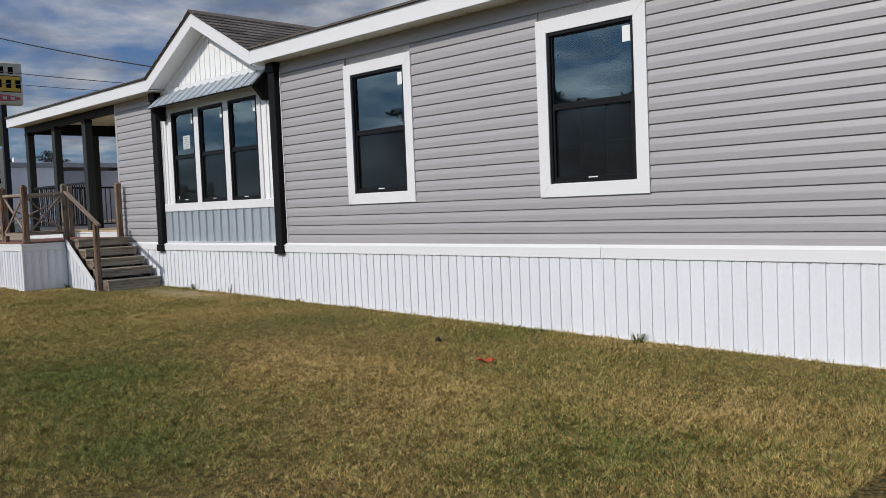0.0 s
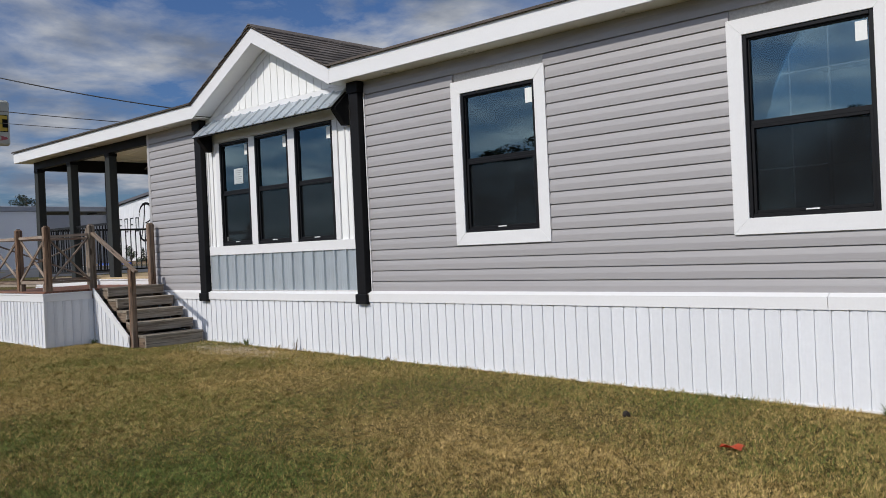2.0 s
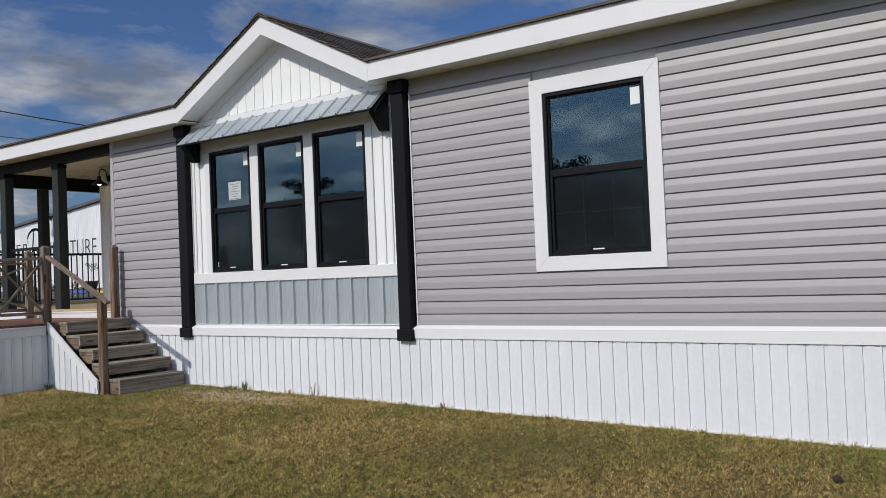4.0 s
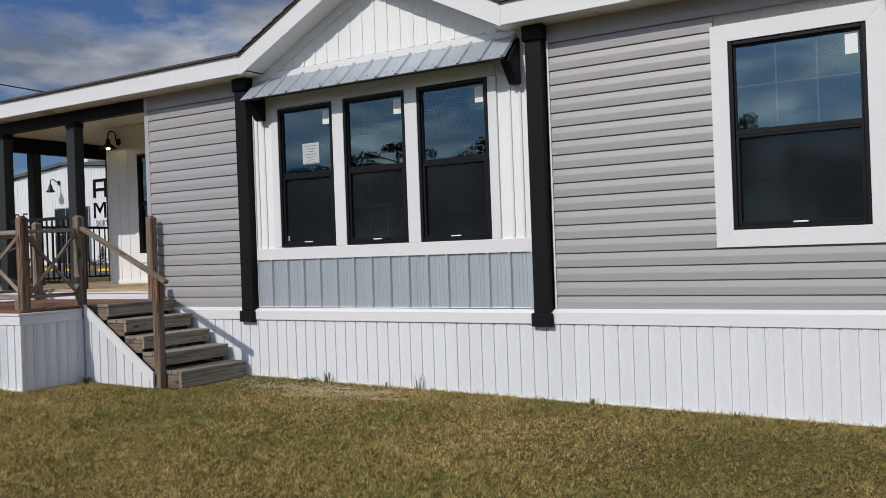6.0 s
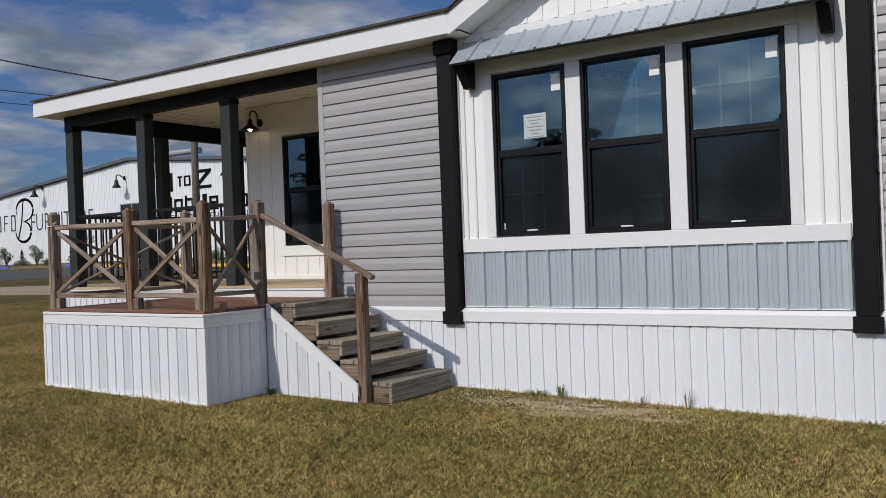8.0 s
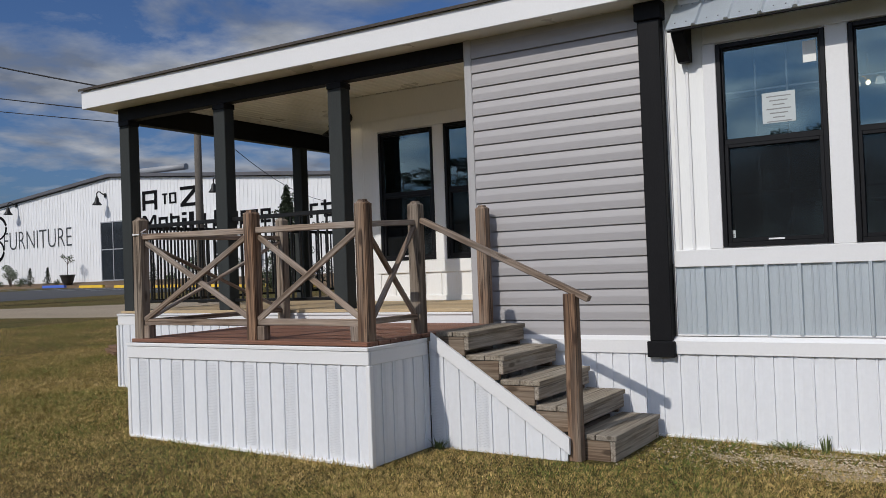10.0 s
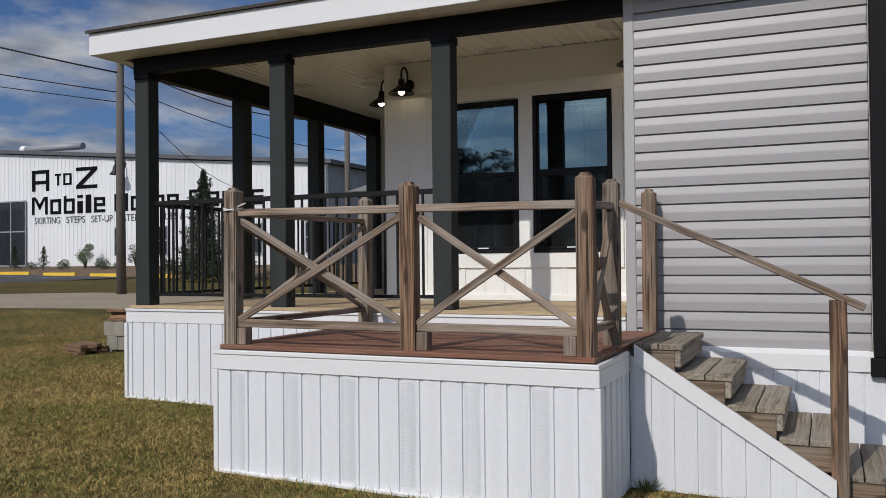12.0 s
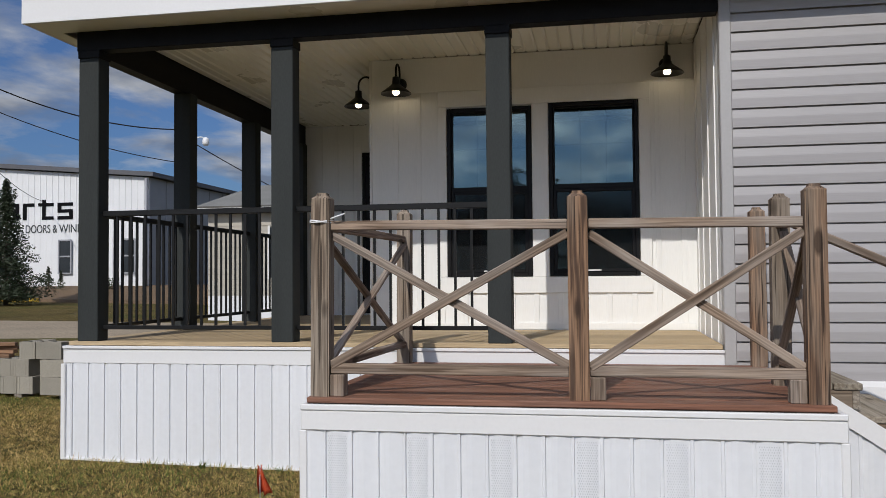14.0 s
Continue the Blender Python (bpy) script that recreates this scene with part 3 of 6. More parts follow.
part("end_fascia", prism([(XF + 0.031, Z_SOF), (X_BACK + 0.3, Z_SOF), (X_BACK + 0.3, Z_FAS), (X_RIDGE, ZR), (XF + 0.031, Z_FAS)], "y", EY1 - 0.03, EY1), WHITE, roof)
part("end_fascia", prism([(XF + 0.031, Z_SOF), (X_BACK + 0.3, Z_SOF), (X_BACK + 0.3, Z_FAS), (X_RIDGE, ZR), (XF + 0.031, Z_FAS)], "y", EY0, EY0 + 0.03), WHITE, roof)
for a, b in ((EY0, YG - 1.50), (YG + 1.50, EY1 - 0.03)):
    part("soffit", box(XF + 0.031, XW + 0.012, a, b, Z_SOF + 0.0, Z_SOF + 0.012), SOFFIT, roof, "cream vented soffit")
part("soffit", box(XW + 0.012, X_BACK + 0.28, 20.38, EY1 - 0.03, Z_SOF, Z_SOF + 0.012), SOFFIT, roof)
# gable roof: two shingled slopes, raking fascia and soffit
for s in (-1, 1):
    def gp(off, dz):
        return (YG + s * off, ZG - GS * off + dz)
    def slab(name, o0, o1, d0, d1, xa, xb, mat, label=""):
        part(name, prism([gp(o0, d0), gp(o1, d0), gp(o1, d1), gp(o0, d1)], "x", xa, xb), mat, roof, label)
    slab("raking_fascia", 0.0, 1.585, -0.205, 0.0, XF, XF + 0.03, WHITE, "white sloping fascia")
    slab("raking_soffit", 0.0, 1.50, -0.205, -0.19, XF + 0.031, XW - 0.003, WHITE)
    slab("rake_trim", 0.0, 1.40, -0.315, -0.207, XW - 0.0165, XW - 0.0105, BATTEN)
    for i in range(11):
        o0, o1 = 0.15 * i, 0.15 * (i + 1) + 0.01
        for j in range(11):
            xa = XF - 0.035 + 0.31 * j - (0.155 if i % 2 and j else 0.0)
            xb = XF - 0.035 + 0.31 * (j + 1) - (0.155 if i % 2 else 0.0) - 0.008
            part("shingle", prism([gp(o0, 0.012), gp(min(o1, 1.62), 0.022), gp(min(o1, 1.62), 0.034), gp(o0, 0.020)], "x", xa, xb), SHINGLE, roof)
    slab("sheathing", 0.0, 1.60, 0.0, 0.011, XF - 0.02, 10.1, SHINGLE)
part("ridge_cap", prism([(YG - 0.13, ZG - 0.03), (YG, ZG + 0.035), (YG + 0.13, ZG - 0.03), (YG, ZG + 0.05)], "x", XF - 0.035, 10.1), SHINGLE, roof)


# ---------------- awning over the bay ----------------
awning = thing("awning", (XW, 12.13, 2.95), "galvanised ribbed metal awning on black brackets", "awning")
AX0, AZ0, AX1, AZ1 = 6.79, 3.005, 7.065, 3.25
ay0, ay1 = 10.555, 13.755
slope = math.atan2(AZ1 - AZ0, AX1 - AX0)
length = math.hypot(AZ1 - AZ0, AX1 - AX0)
k, y = 0, ay0
while y < ay1 - 0.01:
    y2 = min(y + 0.22857, ay1)
    pr = [(y, 0), (y2, 0), (y2, 0.003), (y + 0.044, 0.003), (y + 0.034, 0.022), (y + 0.014, 0.022), (y + 0.004, 0.003), (y, 0.003)]
    bm = prism([(-u, v) for u, v in pr], "x", 0, length)
    for u in (0.075, length - 0.03):
        for v in (0.09, 0.17):
            part("screw", box(u - 0.005, u + 0.005, y + v - 0.005, y + v + 0.005, 0.0032, 0.008), GREYSHADE_STEEL, awning, m=Matrix.Translation((AX0, 0, AZ0)) @ Matrix.Rotation(-slope, 4, "Y"))
    part("awning_sheet", bm, AWNING, awning, m=Matrix.Translation((AX0, 0, AZ0)) @ Matrix.Rotation(-slope, 4, "Y") @ Matrix.Diagonal((1, -1, 1, 1)))
    y = y2
part("flashing", box(XW - 0.024, XW - 0.003, ay0 + 0.02, ay1 - 0.02, AZ1 - 0.004, AZ1 + 0.06, 0.003), WHITE, awning, "white flashing along the wall")
part("front_edge", box(AX0 + 0.006, AX0 + 0.03, ay0 + 0.01, ay1 - 0.01, AZ0 - 0.016, AZ0 - 0.003, 0.002), BLACK, awning, "black edge rail")
for yb in (10.575, 13.685):
    bm = prism([(XW - 0.026, 2.80), (XW - 0.026, 3.22), (AX0 + 0.05, 3.005), (AX0 + 0.05, 2.975), (XW - 0.09, 2.80)], "y", yb - 0.045, yb + 0.045)
    part("bracket", bm, BLACK, awning, "black timber bracket")


# ---------------- skirting ----------------
def skirt_run(name, p, q, top, label, panel=0.388, phase=0.0, vent=True):
    """Upright ribbed vinyl panels from p to q (plan points), seen from the left of p to q; top: height or function of the run."""
    p, q = Vector((*p, 0)), Vector((*q, 0))
    run = (q - p).length
    d = (q - p) / run
    out = Vector((d.y, -d.x, 0))
    t = thing(name, (p + q) / 2, label, "skirting", kind="structure")
    tf = top if callable(top) else (lambda s: top)
    s = -phase
    while s < run - 0.004:
        a, b = max(0.0, s), min(run, s + panel)
        if b - a > 0.02:
            bm = bmesh.new()
            third = panel / 3
            pts = [(a, 0.0)]
            for i in range(3):
                e = s + third * (i + 1)
                for u, o in ((e - third, 0.009), (e - third + 0.013, 0.009), (e - third + 0.016, -0.003), (e - third + 0.020, 0.0), (e - third + 0.045, 0.007), (e - 0.060, 0.008), (e - 0.014, 0.003), (e - 0.002, 0.002)):
                    if a + 0.001 < u < b - 0.001:
                        pts.append((u, o))
            pts.append((b, 0.0))
            rows = []
            for u, o in pts:
                c = p + d * u + out * (o + 0.004)
                g = ground_z(c.x, c.y) - 0.02 + 0.006 * math.sin(u * 21.0) + 0.004 * math.sin(u * 57.0)
                rows.append((bm.verts.new((c.x, c.y, g)), bm.verts.new((c.x, c.y, max(tf(u), g + 0.03))), bm.verts.new((p + d * u - out * 0.004 + Vector((0, 0, g)))), bm.verts.new((p + d * u - out * 0.004 + Vector((0, 0, max(tf(u), g + 0.03)))))))
            for r0, r1 in zip(rows, rows[1:]):
                bm.faces.new((r0[0], r1[0], r1[1], r0[1]))
                bm.faces.new((r0[2], r0[3], r1[3], r1[2]))
                bm.faces.new((r0[1], r1[1], r1[3], r0[3]))
                bm.faces.new((r0[0], r0[2], r1[2], r1[0]))
            for r in (rows[0], rows[-1]):
                bm.faces.new((r[0], r[1], r[3], r[2]))
            pan = part("skirting_panel", bm, SKIRT, t)
            if vent and b - a > panel - 0.03 and s >= -0.03:
                vm = bmesh.new()
                for zi in range(int((tf(s + 0.07) - 0.05 - ground_z(p.x, p.y)) / 0.0115)):
                    for xi in range(9):
                        c = p + d * (s + 0.029 + 0.0102 * xi + (0.0051 if zi % 2 else 0)) + out * 0.0130
                        zc = tf(s + 0.07) - 0.030 - 0.0115 * zi
                        w = d * 0.0032
                        vm.faces.new([vm.verts.new(v) for v in (c - w + Vector((0, 0, zc)), c + Vector((0, 0, zc - 0.0045)), c + w + Vector((0, 0, zc)), c + Vector((0, 0, zc + 0.0045)))])
                part("vent_holes", vm, VENT, pan, "rows of small vent slots")
        s += panel
    return t


VENT = surf("vent_slot_shade", (0.67, 0.68, 0.70), var=0.05, rough=0.7, bump=0)
skirt_run("skirting_front", (XS, Y_POR), (XS, Y0), Z_TRIM0 + 0.01, "white ribbed vinyl skirting along the house front", panel=0.400, phase=0.0787, vent=False)


# ---------------- covered porch ----------------
porch = thing("porch_floor", (9, 18, 0.9), "pale treated timber porch floor", "porch", kind="structure")
for k in range(33):
    x = 7.08 + 0.143 * k
    y_in = Y_POR + 0.01 if x + 0.138 < X_PORCH else 18.42
    if x + 0.138 > X_DOOR:
        break
    part("floor_board", box(x, x + 0.138, y_in, Y1 - 0.01, FLOOR - 0.03, FLOOR, 0.003), PORCHWOOD, porch)
part("front_band", box(7.06, 7.085, Y_POR + 0.002, Y1 + 0.02, 0.815, FLOOR - 0.032, 0.004), WHITE, porch, "white band under the porch floor")
part("band_cap", box(7.048, 7.0595, Y_POR + 0.002, Y1 + 0.02, 0.922, FLOOR - 0.032, 0.003), WHITE, porch)
part("side_band", box(7.086, X_DOOR + 0.3, Y1 - 0.005, Y1 + 0.02, 0.815, FLOOR - 0.032, 0.004), WHITE, porch)
part("joists", box(7.09, X_DOOR, Y_POR + 0.02, Y1 - 0.03, 0.70, FLOOR - 0.034), STEPWOOD, porch)
skirt_run("skirting_porch", (7.075, Y1 + 0.005), (7.075, Y_POR), 0.825, "white ribbed vinyl skirting under the porch", panel=0.391, phase=0.347, vent=False)
skirt_run("skirting_end", (X_BACK, Y1 + 0.012), (7.075, Y1 + 0.012), 0.825, "white ribbed vinyl skirting at the house end", vent=False)

pw = thing("wall_porch", (X_PORCH, 17, FLOOR), "white board-and-batten porch wall with two windows", "wall", kind="structure")
batten_panel("panel", X_PORCH, Y_POR, 18.40, FLOOR - 0.03, Z_CEIL, PORWIN, 0.205, pw, start=0.10)
for a, b, c, d in ((15.98, 17.80, 2.922, 3.06), (15.98, 17.80, 1.29, 1.428), (15.98, 16.076, 1.4285, 2.9215), (16.836, 16.976, 1.4285, 2.9215), (17.722, 17.80, 1.4285, 2.9215)):
    part("casing_board", box(X_PORCH - 0.022, X_PORCH - 0.001, a, b, c, d, 0.003), BATTEN, pw)
part("frieze_board", box(X_PORCH - 0.014, X_PORCH - 0.0085, Y_POR + 0.01, 18.40, 3.061, Z_CEIL - 0.002, 0.002), BATTEN, pw)
part("base_board", box(X_PORCH - 0.02, X_PORCH - 0.001, Y_POR + 0.02, 18.40, FLOOR + 0.001, FLOOR + 0.06, 0.003), BATTEN, pw)
part("return_panel", box(X_PORCH + 0.0205, X_DOOR, 18.38, 18.40, FLOOR - 0.03, Z_CEIL), BATTEN, pw)
part("return_panel", box(XW + 0.112, X_PORCH - 0.001, Y_POR - 0.02, Y_POR, FLOOR - 0.03, Z_CEIL), BATTEN, pw)
for x in (7.35, 7.75, 8.15, 8.5):
    part("batten", box(x - 0.02, x + 0.02, Y_POR + 0.0005, Y_POR + 0.008, FLOOR, Z_CEIL - 0.01), BATTEN, pw)
part("corner_board", box(X_PORCH - 0.018, X_PORCH + 0.06, 18.4005, 18.42, FLOOR, Z_CEIL - 0.002, 0.003), BATTEN, pw)

wd = thing("wall_door", (X_DOOR, 19.4, FLOOR), "white board-and-batten wall with the entrance door", "wall", kind="structure")
batten_panel("panel", X_DOOR, 18.40, Y1 - 0.02, FLOOR - 0.03, Z_CEIL, [(18.46, 19.37, FLOOR + 0.02, 3.02)], 0.205, wd, start=0.08)
door = thing("door_1", (X_DOOR, 18.91, FLOOR), "black entrance door in the recess of the porch", "door", kind="structure")
part("door_leaf", box(X_DOOR + 0.004, X_DOOR + 0.045, 18.50, 19.33, FLOOR + 0.02, 2.98, 0.003), FRAME, door)
for a, b, c, d in ((18.46, 18.50, FLOOR + 0.02, 3.02), (19.33, 19.37, FLOOR + 0.02, 3.02), (18.50, 19.33, 2.98, 3.02)):
    part("door_jamb", box(X_DOOR - 0.01, X_DOOR + 0.06, a, b, c, d, 0.003), FRAME, door)
for z0, z1 in ((1.15, 1.75), (1.95, 2.85)):
    part("door_panel", box(X_DOOR - 0.003, X_DOOR + 0.003, 18.64, 19.19, z0, z1, 0.002), FRAME, door)
part("door_handle", tube([(X_DOOR, 19.26, 1.98), (X_DOOR - 0.05, 19.26, 1.98), (X_DOOR - 0.05, 19.15, 1.98)], 0.01), METAL, door, "steel lever handle")
part("door_casing", box(X_DOOR - 0.022, X_DOOR - 0.001, 19.371, 19.46, FLOOR + 0.001, 3.10, 0.003), BATTEN, door, "white door casing")
part("door_casing", box(X_DOOR - 0.022, X_DOOR - 0.001, 18.42, 19.3705, 3.021, 3.10, 0.003), BATTEN, door, "white door casing")

# porch ceiling in narrow panels, and the black beams
bm = bmesh.new()
for k in range(46):
    y = Y_POR + 0.001 + 0.1 * k
    xb = X_PORCH - 0.001 if y + 0.1 < 18.41 else X_DOOR - 0.001
    y2 = min(y + 0.1, Y1 - 0.12)
    dz = 0.004 if k % 3 else 0.0
    prism([(y, Z_CEIL + 0.03), (y2, Z_CEIL + 0.03), (y2, Z_CEIL + 0.018), (y2 - 0.016, Z_CEIL + dz), (y + 0.016, Z_CEIL + dz), (y, Z_CEIL + 0.018)], "x", 7.20, xb, bm)
solid("ceiling_porch", bm, SOFFIT, "cream ribbed vinyl porch ceiling", "ceiling", kind="structure")
beams = thing("porch_beam", (7.15, 18, 3.2), "black boxed beams carrying the porch roof", "beam", kind="structure")
part("front_beam", box(7.085, 7.20, Y_POR + 0.001, 20.26, 3.152, Z_SOF - 0.002, 0.004), BLACK, beams)
part("front_beam_top", box(7.095, 7.195, Y_POR + 0.001, 20.25, Z_SOF + 0.001, Z_CEIL + 0.03), BLACK, beams)
part("side_beam", box(7.201, X_DOOR, 20.12, 20.24, 3.135, Z_CEIL + 0.02, 0.004), BLACK, beams)


def porch_post(x, y):
    t = thing("porch_post", (x, y, FLOOR), "charcoal painted square porch post", "post", "porch posts")
    part("shaft", box(x - 0.072, x + 0.072, y - 0.082, y + 0.082, FLOOR, 3.092 if x < 7.5 else 3.134, 0.006), CHARCOAL, t)
    if x < 7.5:
        part("post_cap", box(x - 0.078, x + 0.078, y - 0.088, y + 0.088, 3.0925, 3.151, 0.004), BLACK, t, "black cap under the beam")


for y in (20.155, 18.63, 17.075):
    porch_post(7.15, y)
for x in (8.60, 10.10, 11.60):
    porch_post(x, 20.155)


def railing(p, q):
    """Black metal railing with square balusters between plan points p and q."""
    p, q = Vector((*p, FLOOR)), Vector((*q, FLOOR))
    t = thing("porch_railing", (p + q) / 2, "black metal porch railing with slim balusters", "railing", "porch railings")
    up = Vector((0, 0, 1))
    stick("top_rail", p + up * 0.95, q + up * 0.95, 0.035, 0.042, LAMPBLACK, t)
    stick("bottom_rail", p + up * 0.10, q + up * 0.10, 0.025, 0.03, LAMPBLACK, t)
    n = max(2, round((q - p).length / 0.113))
    for i in range(1, n):
        c = p + (q - p) * (i / n)
        stick("baluster", c + up * 0.116, c + up * 0.93, 0.017, 0.017, LAMPBLACK, t, bevel=0)


railing((7.15, 20.07), (7.15, 18.715))
railing((7.15, 18.545), (7.15, 17.16))
for a, b in ((7.225, 8.525), (8.675, 10.025), (10.175, 11.525)):
    railing((a, 20.155), (b, 20.155))


# ---------------- gooseneck lamps ----------------
def barn_lamp(x, y, z, d):
    """Wall lamp at (x, y, z) of its shade's rim; d: the way out of the wall."""
    d = Vector(d)
    t = thing("barn_lamp", (x, y, z), "black gooseneck barn lamp with a lit bulb", "wall lamp", "porch lamps")
    w = Vector((x, y, z)) - d * 0.19
    part("back_plate", lathe([(0.0, 0.0), (0.055, 0.0), (0.055, 0.012), (0.035, 0.022), (0.0, 0.024)], 18), LAMPBLACK, t, m=Matrix.Translation(w + Vector((0, 0, 0.12))) @ d.to_track_quat("Z", "Y").to_matrix().to_4x4())
    arc = [w + Vector((0, 0, 0.12)) + d * 0.02, w + d * 0.05 + Vector((0, 0, 0.14))]
    for k in range(9):
        a = math.pi * (1.0 - k / 8)
        arc.append(Vector((x, y, z + 0.20)) - d * 0.07 + d * 0.07 * math.cos(a) + Vector((0, 0, 0.075 * math.sin(a))))
    arc.append(Vector((x, y, z + 0.11)))
    part("arm", tube(arc, 0.0095), LAMPBLACK, t)
    shade = lathe([(0.022, 0.15), (0.030, 0.145), (0.034, 0.09), (0.045, 0.075), (0.085, 0.045), (0.128, 0.012), (0.134, 0.0), (0.129, 0.004), (0.082, 0.038), (0.04, 0.065), (0.0, 0.07)], 28)
    part("shade", shade, LAMPBLACK, t, m=Matrix.Translation((x, y, z)), smooth=True)
    part("bulb", lathe([(0.0, -0.012), (0.02, -0.006), (0.032, 0.012), (0.03, 0.03), (0.016, 0.055), (0.0, 0.06)], 16), BULB, t, "glowing warm bulb", m=Matrix.Translation((x, y, z)))


barn_lamp(X_PORCH - 0.20, 18.13, 3.02, (-1, 0, 0))
barn_lamp(X_PORCH - 0.20, 15.85, 3.08, (-1, 0, 0))
barn_lamp(8.94, 18.60, 3.02, (0, 1, 0))


# ---------------- lower deck ----------------
DX0, DX1, DY0, DY1, DZ = 5.224, 7.02, 15.384, 17.785, 0.852
deck = thing("lower_deck", (6.1, 16.5, 0), "small lower deck of red-brown boards with white band", "deck", kind="structure")
nb = 13
for k in range(nb):
    w = (DX1 - DX0 - 0.012) / nb
    x = DX0 + 0.012 + k * w
    part("deck_board", box(x, x + w - 0.009, DY0 + 0.01, DY1 + 0.005, DZ - 0.028, DZ, 0.003), DECK, deck)
part("joists", box(DX0 + 0.03, DX1, DY0 + 0.02, DY1 - 0.02, 0.45, DZ - 0.03), STEPWOOD, deck)
for nm, b in (("band", (DX0 - 0.024, DX0, DY0 - 0.024, DY1 + 0.024)), ("band", (DX0 + 0.0005, 5.93, DY0 - 0.024, DY0)), ("band", (DX0 + 0.0005, DX1, DY1, DY1 + 0.024))):
    part(nm, box(*b, 0.70, 0.795, 0.005), WHITE, deck, "white vinyl band")
    part("band_cap", box(b[0] - 0.006, b[1], b[2], b[3], 0.7955, 0.823, 0.004), WHITE, deck)
skirt_run("skirting_deck_front", (DX0 - 0.004, DY1 + 0.004), (DX0 - 0.004, DY0 - 0.004), 0.705, "white vented vinyl skirting round the deck", panel=0.3897, phase=0.301)
skirt_run("skirting_deck_side", (DX0, DY0 - 0.006), (5.955, DY0 - 0.006), 0.705, "white ribbed vinyl skirting at the deck side", vent=False)
skirt_run("skirting_deck_end", (DX1, DY1 + 0.006), (DX0, DY1 + 0.006), 0.705, "white ribbed vinyl skirting at the deck end", vent=False)


def wood_post(x, y, z0, z1, label, grey):
    t = thing("deck_post", (x, y, z0), label, "post", "deck posts")
    s = 0.046
    L = z1 - z0
    b = bmesh.new()
    ring = []
    for h, r in ((0, s), (L - 0.035, s), (L - 0.028, s * 0.98), (L - 0.012, s * 0.55), (L, s * 0.5)):
        ring.append([b.verts.new((sx * r, sy * r, h)) for sx, sy in ((-1, -1), (1, -1), (1, 1), (-1, 1))])
    for p, q in zip(ring, ring[1:]):
        for i in range(4):
            b.faces.new((p[i], p[(i + 1) % 4], q[(i + 1) % 4], q[i]))
    b.faces.new(ring[0][::-1])
    b.faces.new(ring[-1])
    bmesh.ops.bevel(b, geom=[e for e in b.edges if abs(e.verts[0].co.z - e.verts[1].co.z) > 0.3], offset=0.006, segments=2, affect="EDGES")
    lean = Matrix.Rotation(random.uniform(-0.008, 0.008), 4, "X") @ Matrix.Rotation(random.uniform(-0.008, 0.008), 4, "Y")
    part("shaft", b, GREYPOST if grey else POSTWOOD, t, m=Matrix.Translation((x, y, z0)) @ lean)
    return t


PX = 5.305
posts = {"fl": (PX, 17.735), "fm": (PX + 0.015, 16.492), "fr": (PX + 0.017, 15.454), "sr": (6.003, 15.477), "hr": (6.957, 15.43), "bl": (6.98, 17.715)}
tops = {"fl": 1.84, "fm": 1.82, "fr": 1.825, "sr": 1.845, "hr": 1.85, "bl": 1.885}
for key, (x, y) in posts.items():
    grey = key in ("fl", "bl", "sr")
    wood_post(x, y, DZ, tops[key], "weathered grey square timber deck post with a pointed top" if grey else "brown grained square timber deck post with a pointed top", grey)
for key, dx, dy in (("fl", 0.0, -0.085), ("fm", 0.0, -0.085), ("fr", 0.0, 0.085)):
    x, y = posts[key]
    t = thing("support_block", (x, y + dy, DZ), "short timber block under the lower rail", "timber block", "rail blocks")
    part("block", box(-0.035, 0.035, -0.035, 0.035, 0, 0.105, 0.004), WOOD, t, m=Matrix.Translation((x, y + dy, DZ)))


RAIL_Z = {"fl": 1.680, "fm": 1.667, "fr": 1.658, "sr": 1.685, "bl": 1.688}   # height of the top rail at each post


def rail_bay(a, b, off=Vector((0, 0, 0))):
    """Top rail, bottom rail and crossed braces between two posts."""
    pa, pb = Vector((*posts[a], 0)), Vector((*posts[b], 0))
    d = (pb - pa).normalized()
    t = thing("deck_railing", (pa + pb) / 2 + Vector((0, 0, DZ)), "weathered timber railing with crossed braces", "railing", "deck railings")
    p, q = pa + d * 0.048 + off, pb - d * 0.048 + off
    side = Vector((d.y, -d.x, 0)) * 0.012
    def at(v, z):
        return v + Vector((0, 0, z))
    flip = math.pi / 2 if abs(d.x) > 0.5 else 0.0
    za, zb = RAIL_Z[a], RAIL_Z[b]
    stick("top_rail", at(p, za), at(q, zb), 0.04, 0.046, WOOD, t, spin=flip)
    stick("bottom_rail", at(p, 0.985), at(q, 0.98), 0.04, 0.05, WOOD, t, spin=flip)
    stick("brace", at(p, 1.0) + side, at(q, zb - 0.042) + side, 0.022, 0.043, WOOD, t, spin=flip)
    stick("brace", at(p, za - 0.045) - side, at(q, 1.005) - side, 0.022, 0.043, WOOD, t, spin=flip)


rail_bay("fl", "fm")
rail_bay("fm", "fr")
rail_bay("fr", "sr")
rail_bay("fl", "bl")


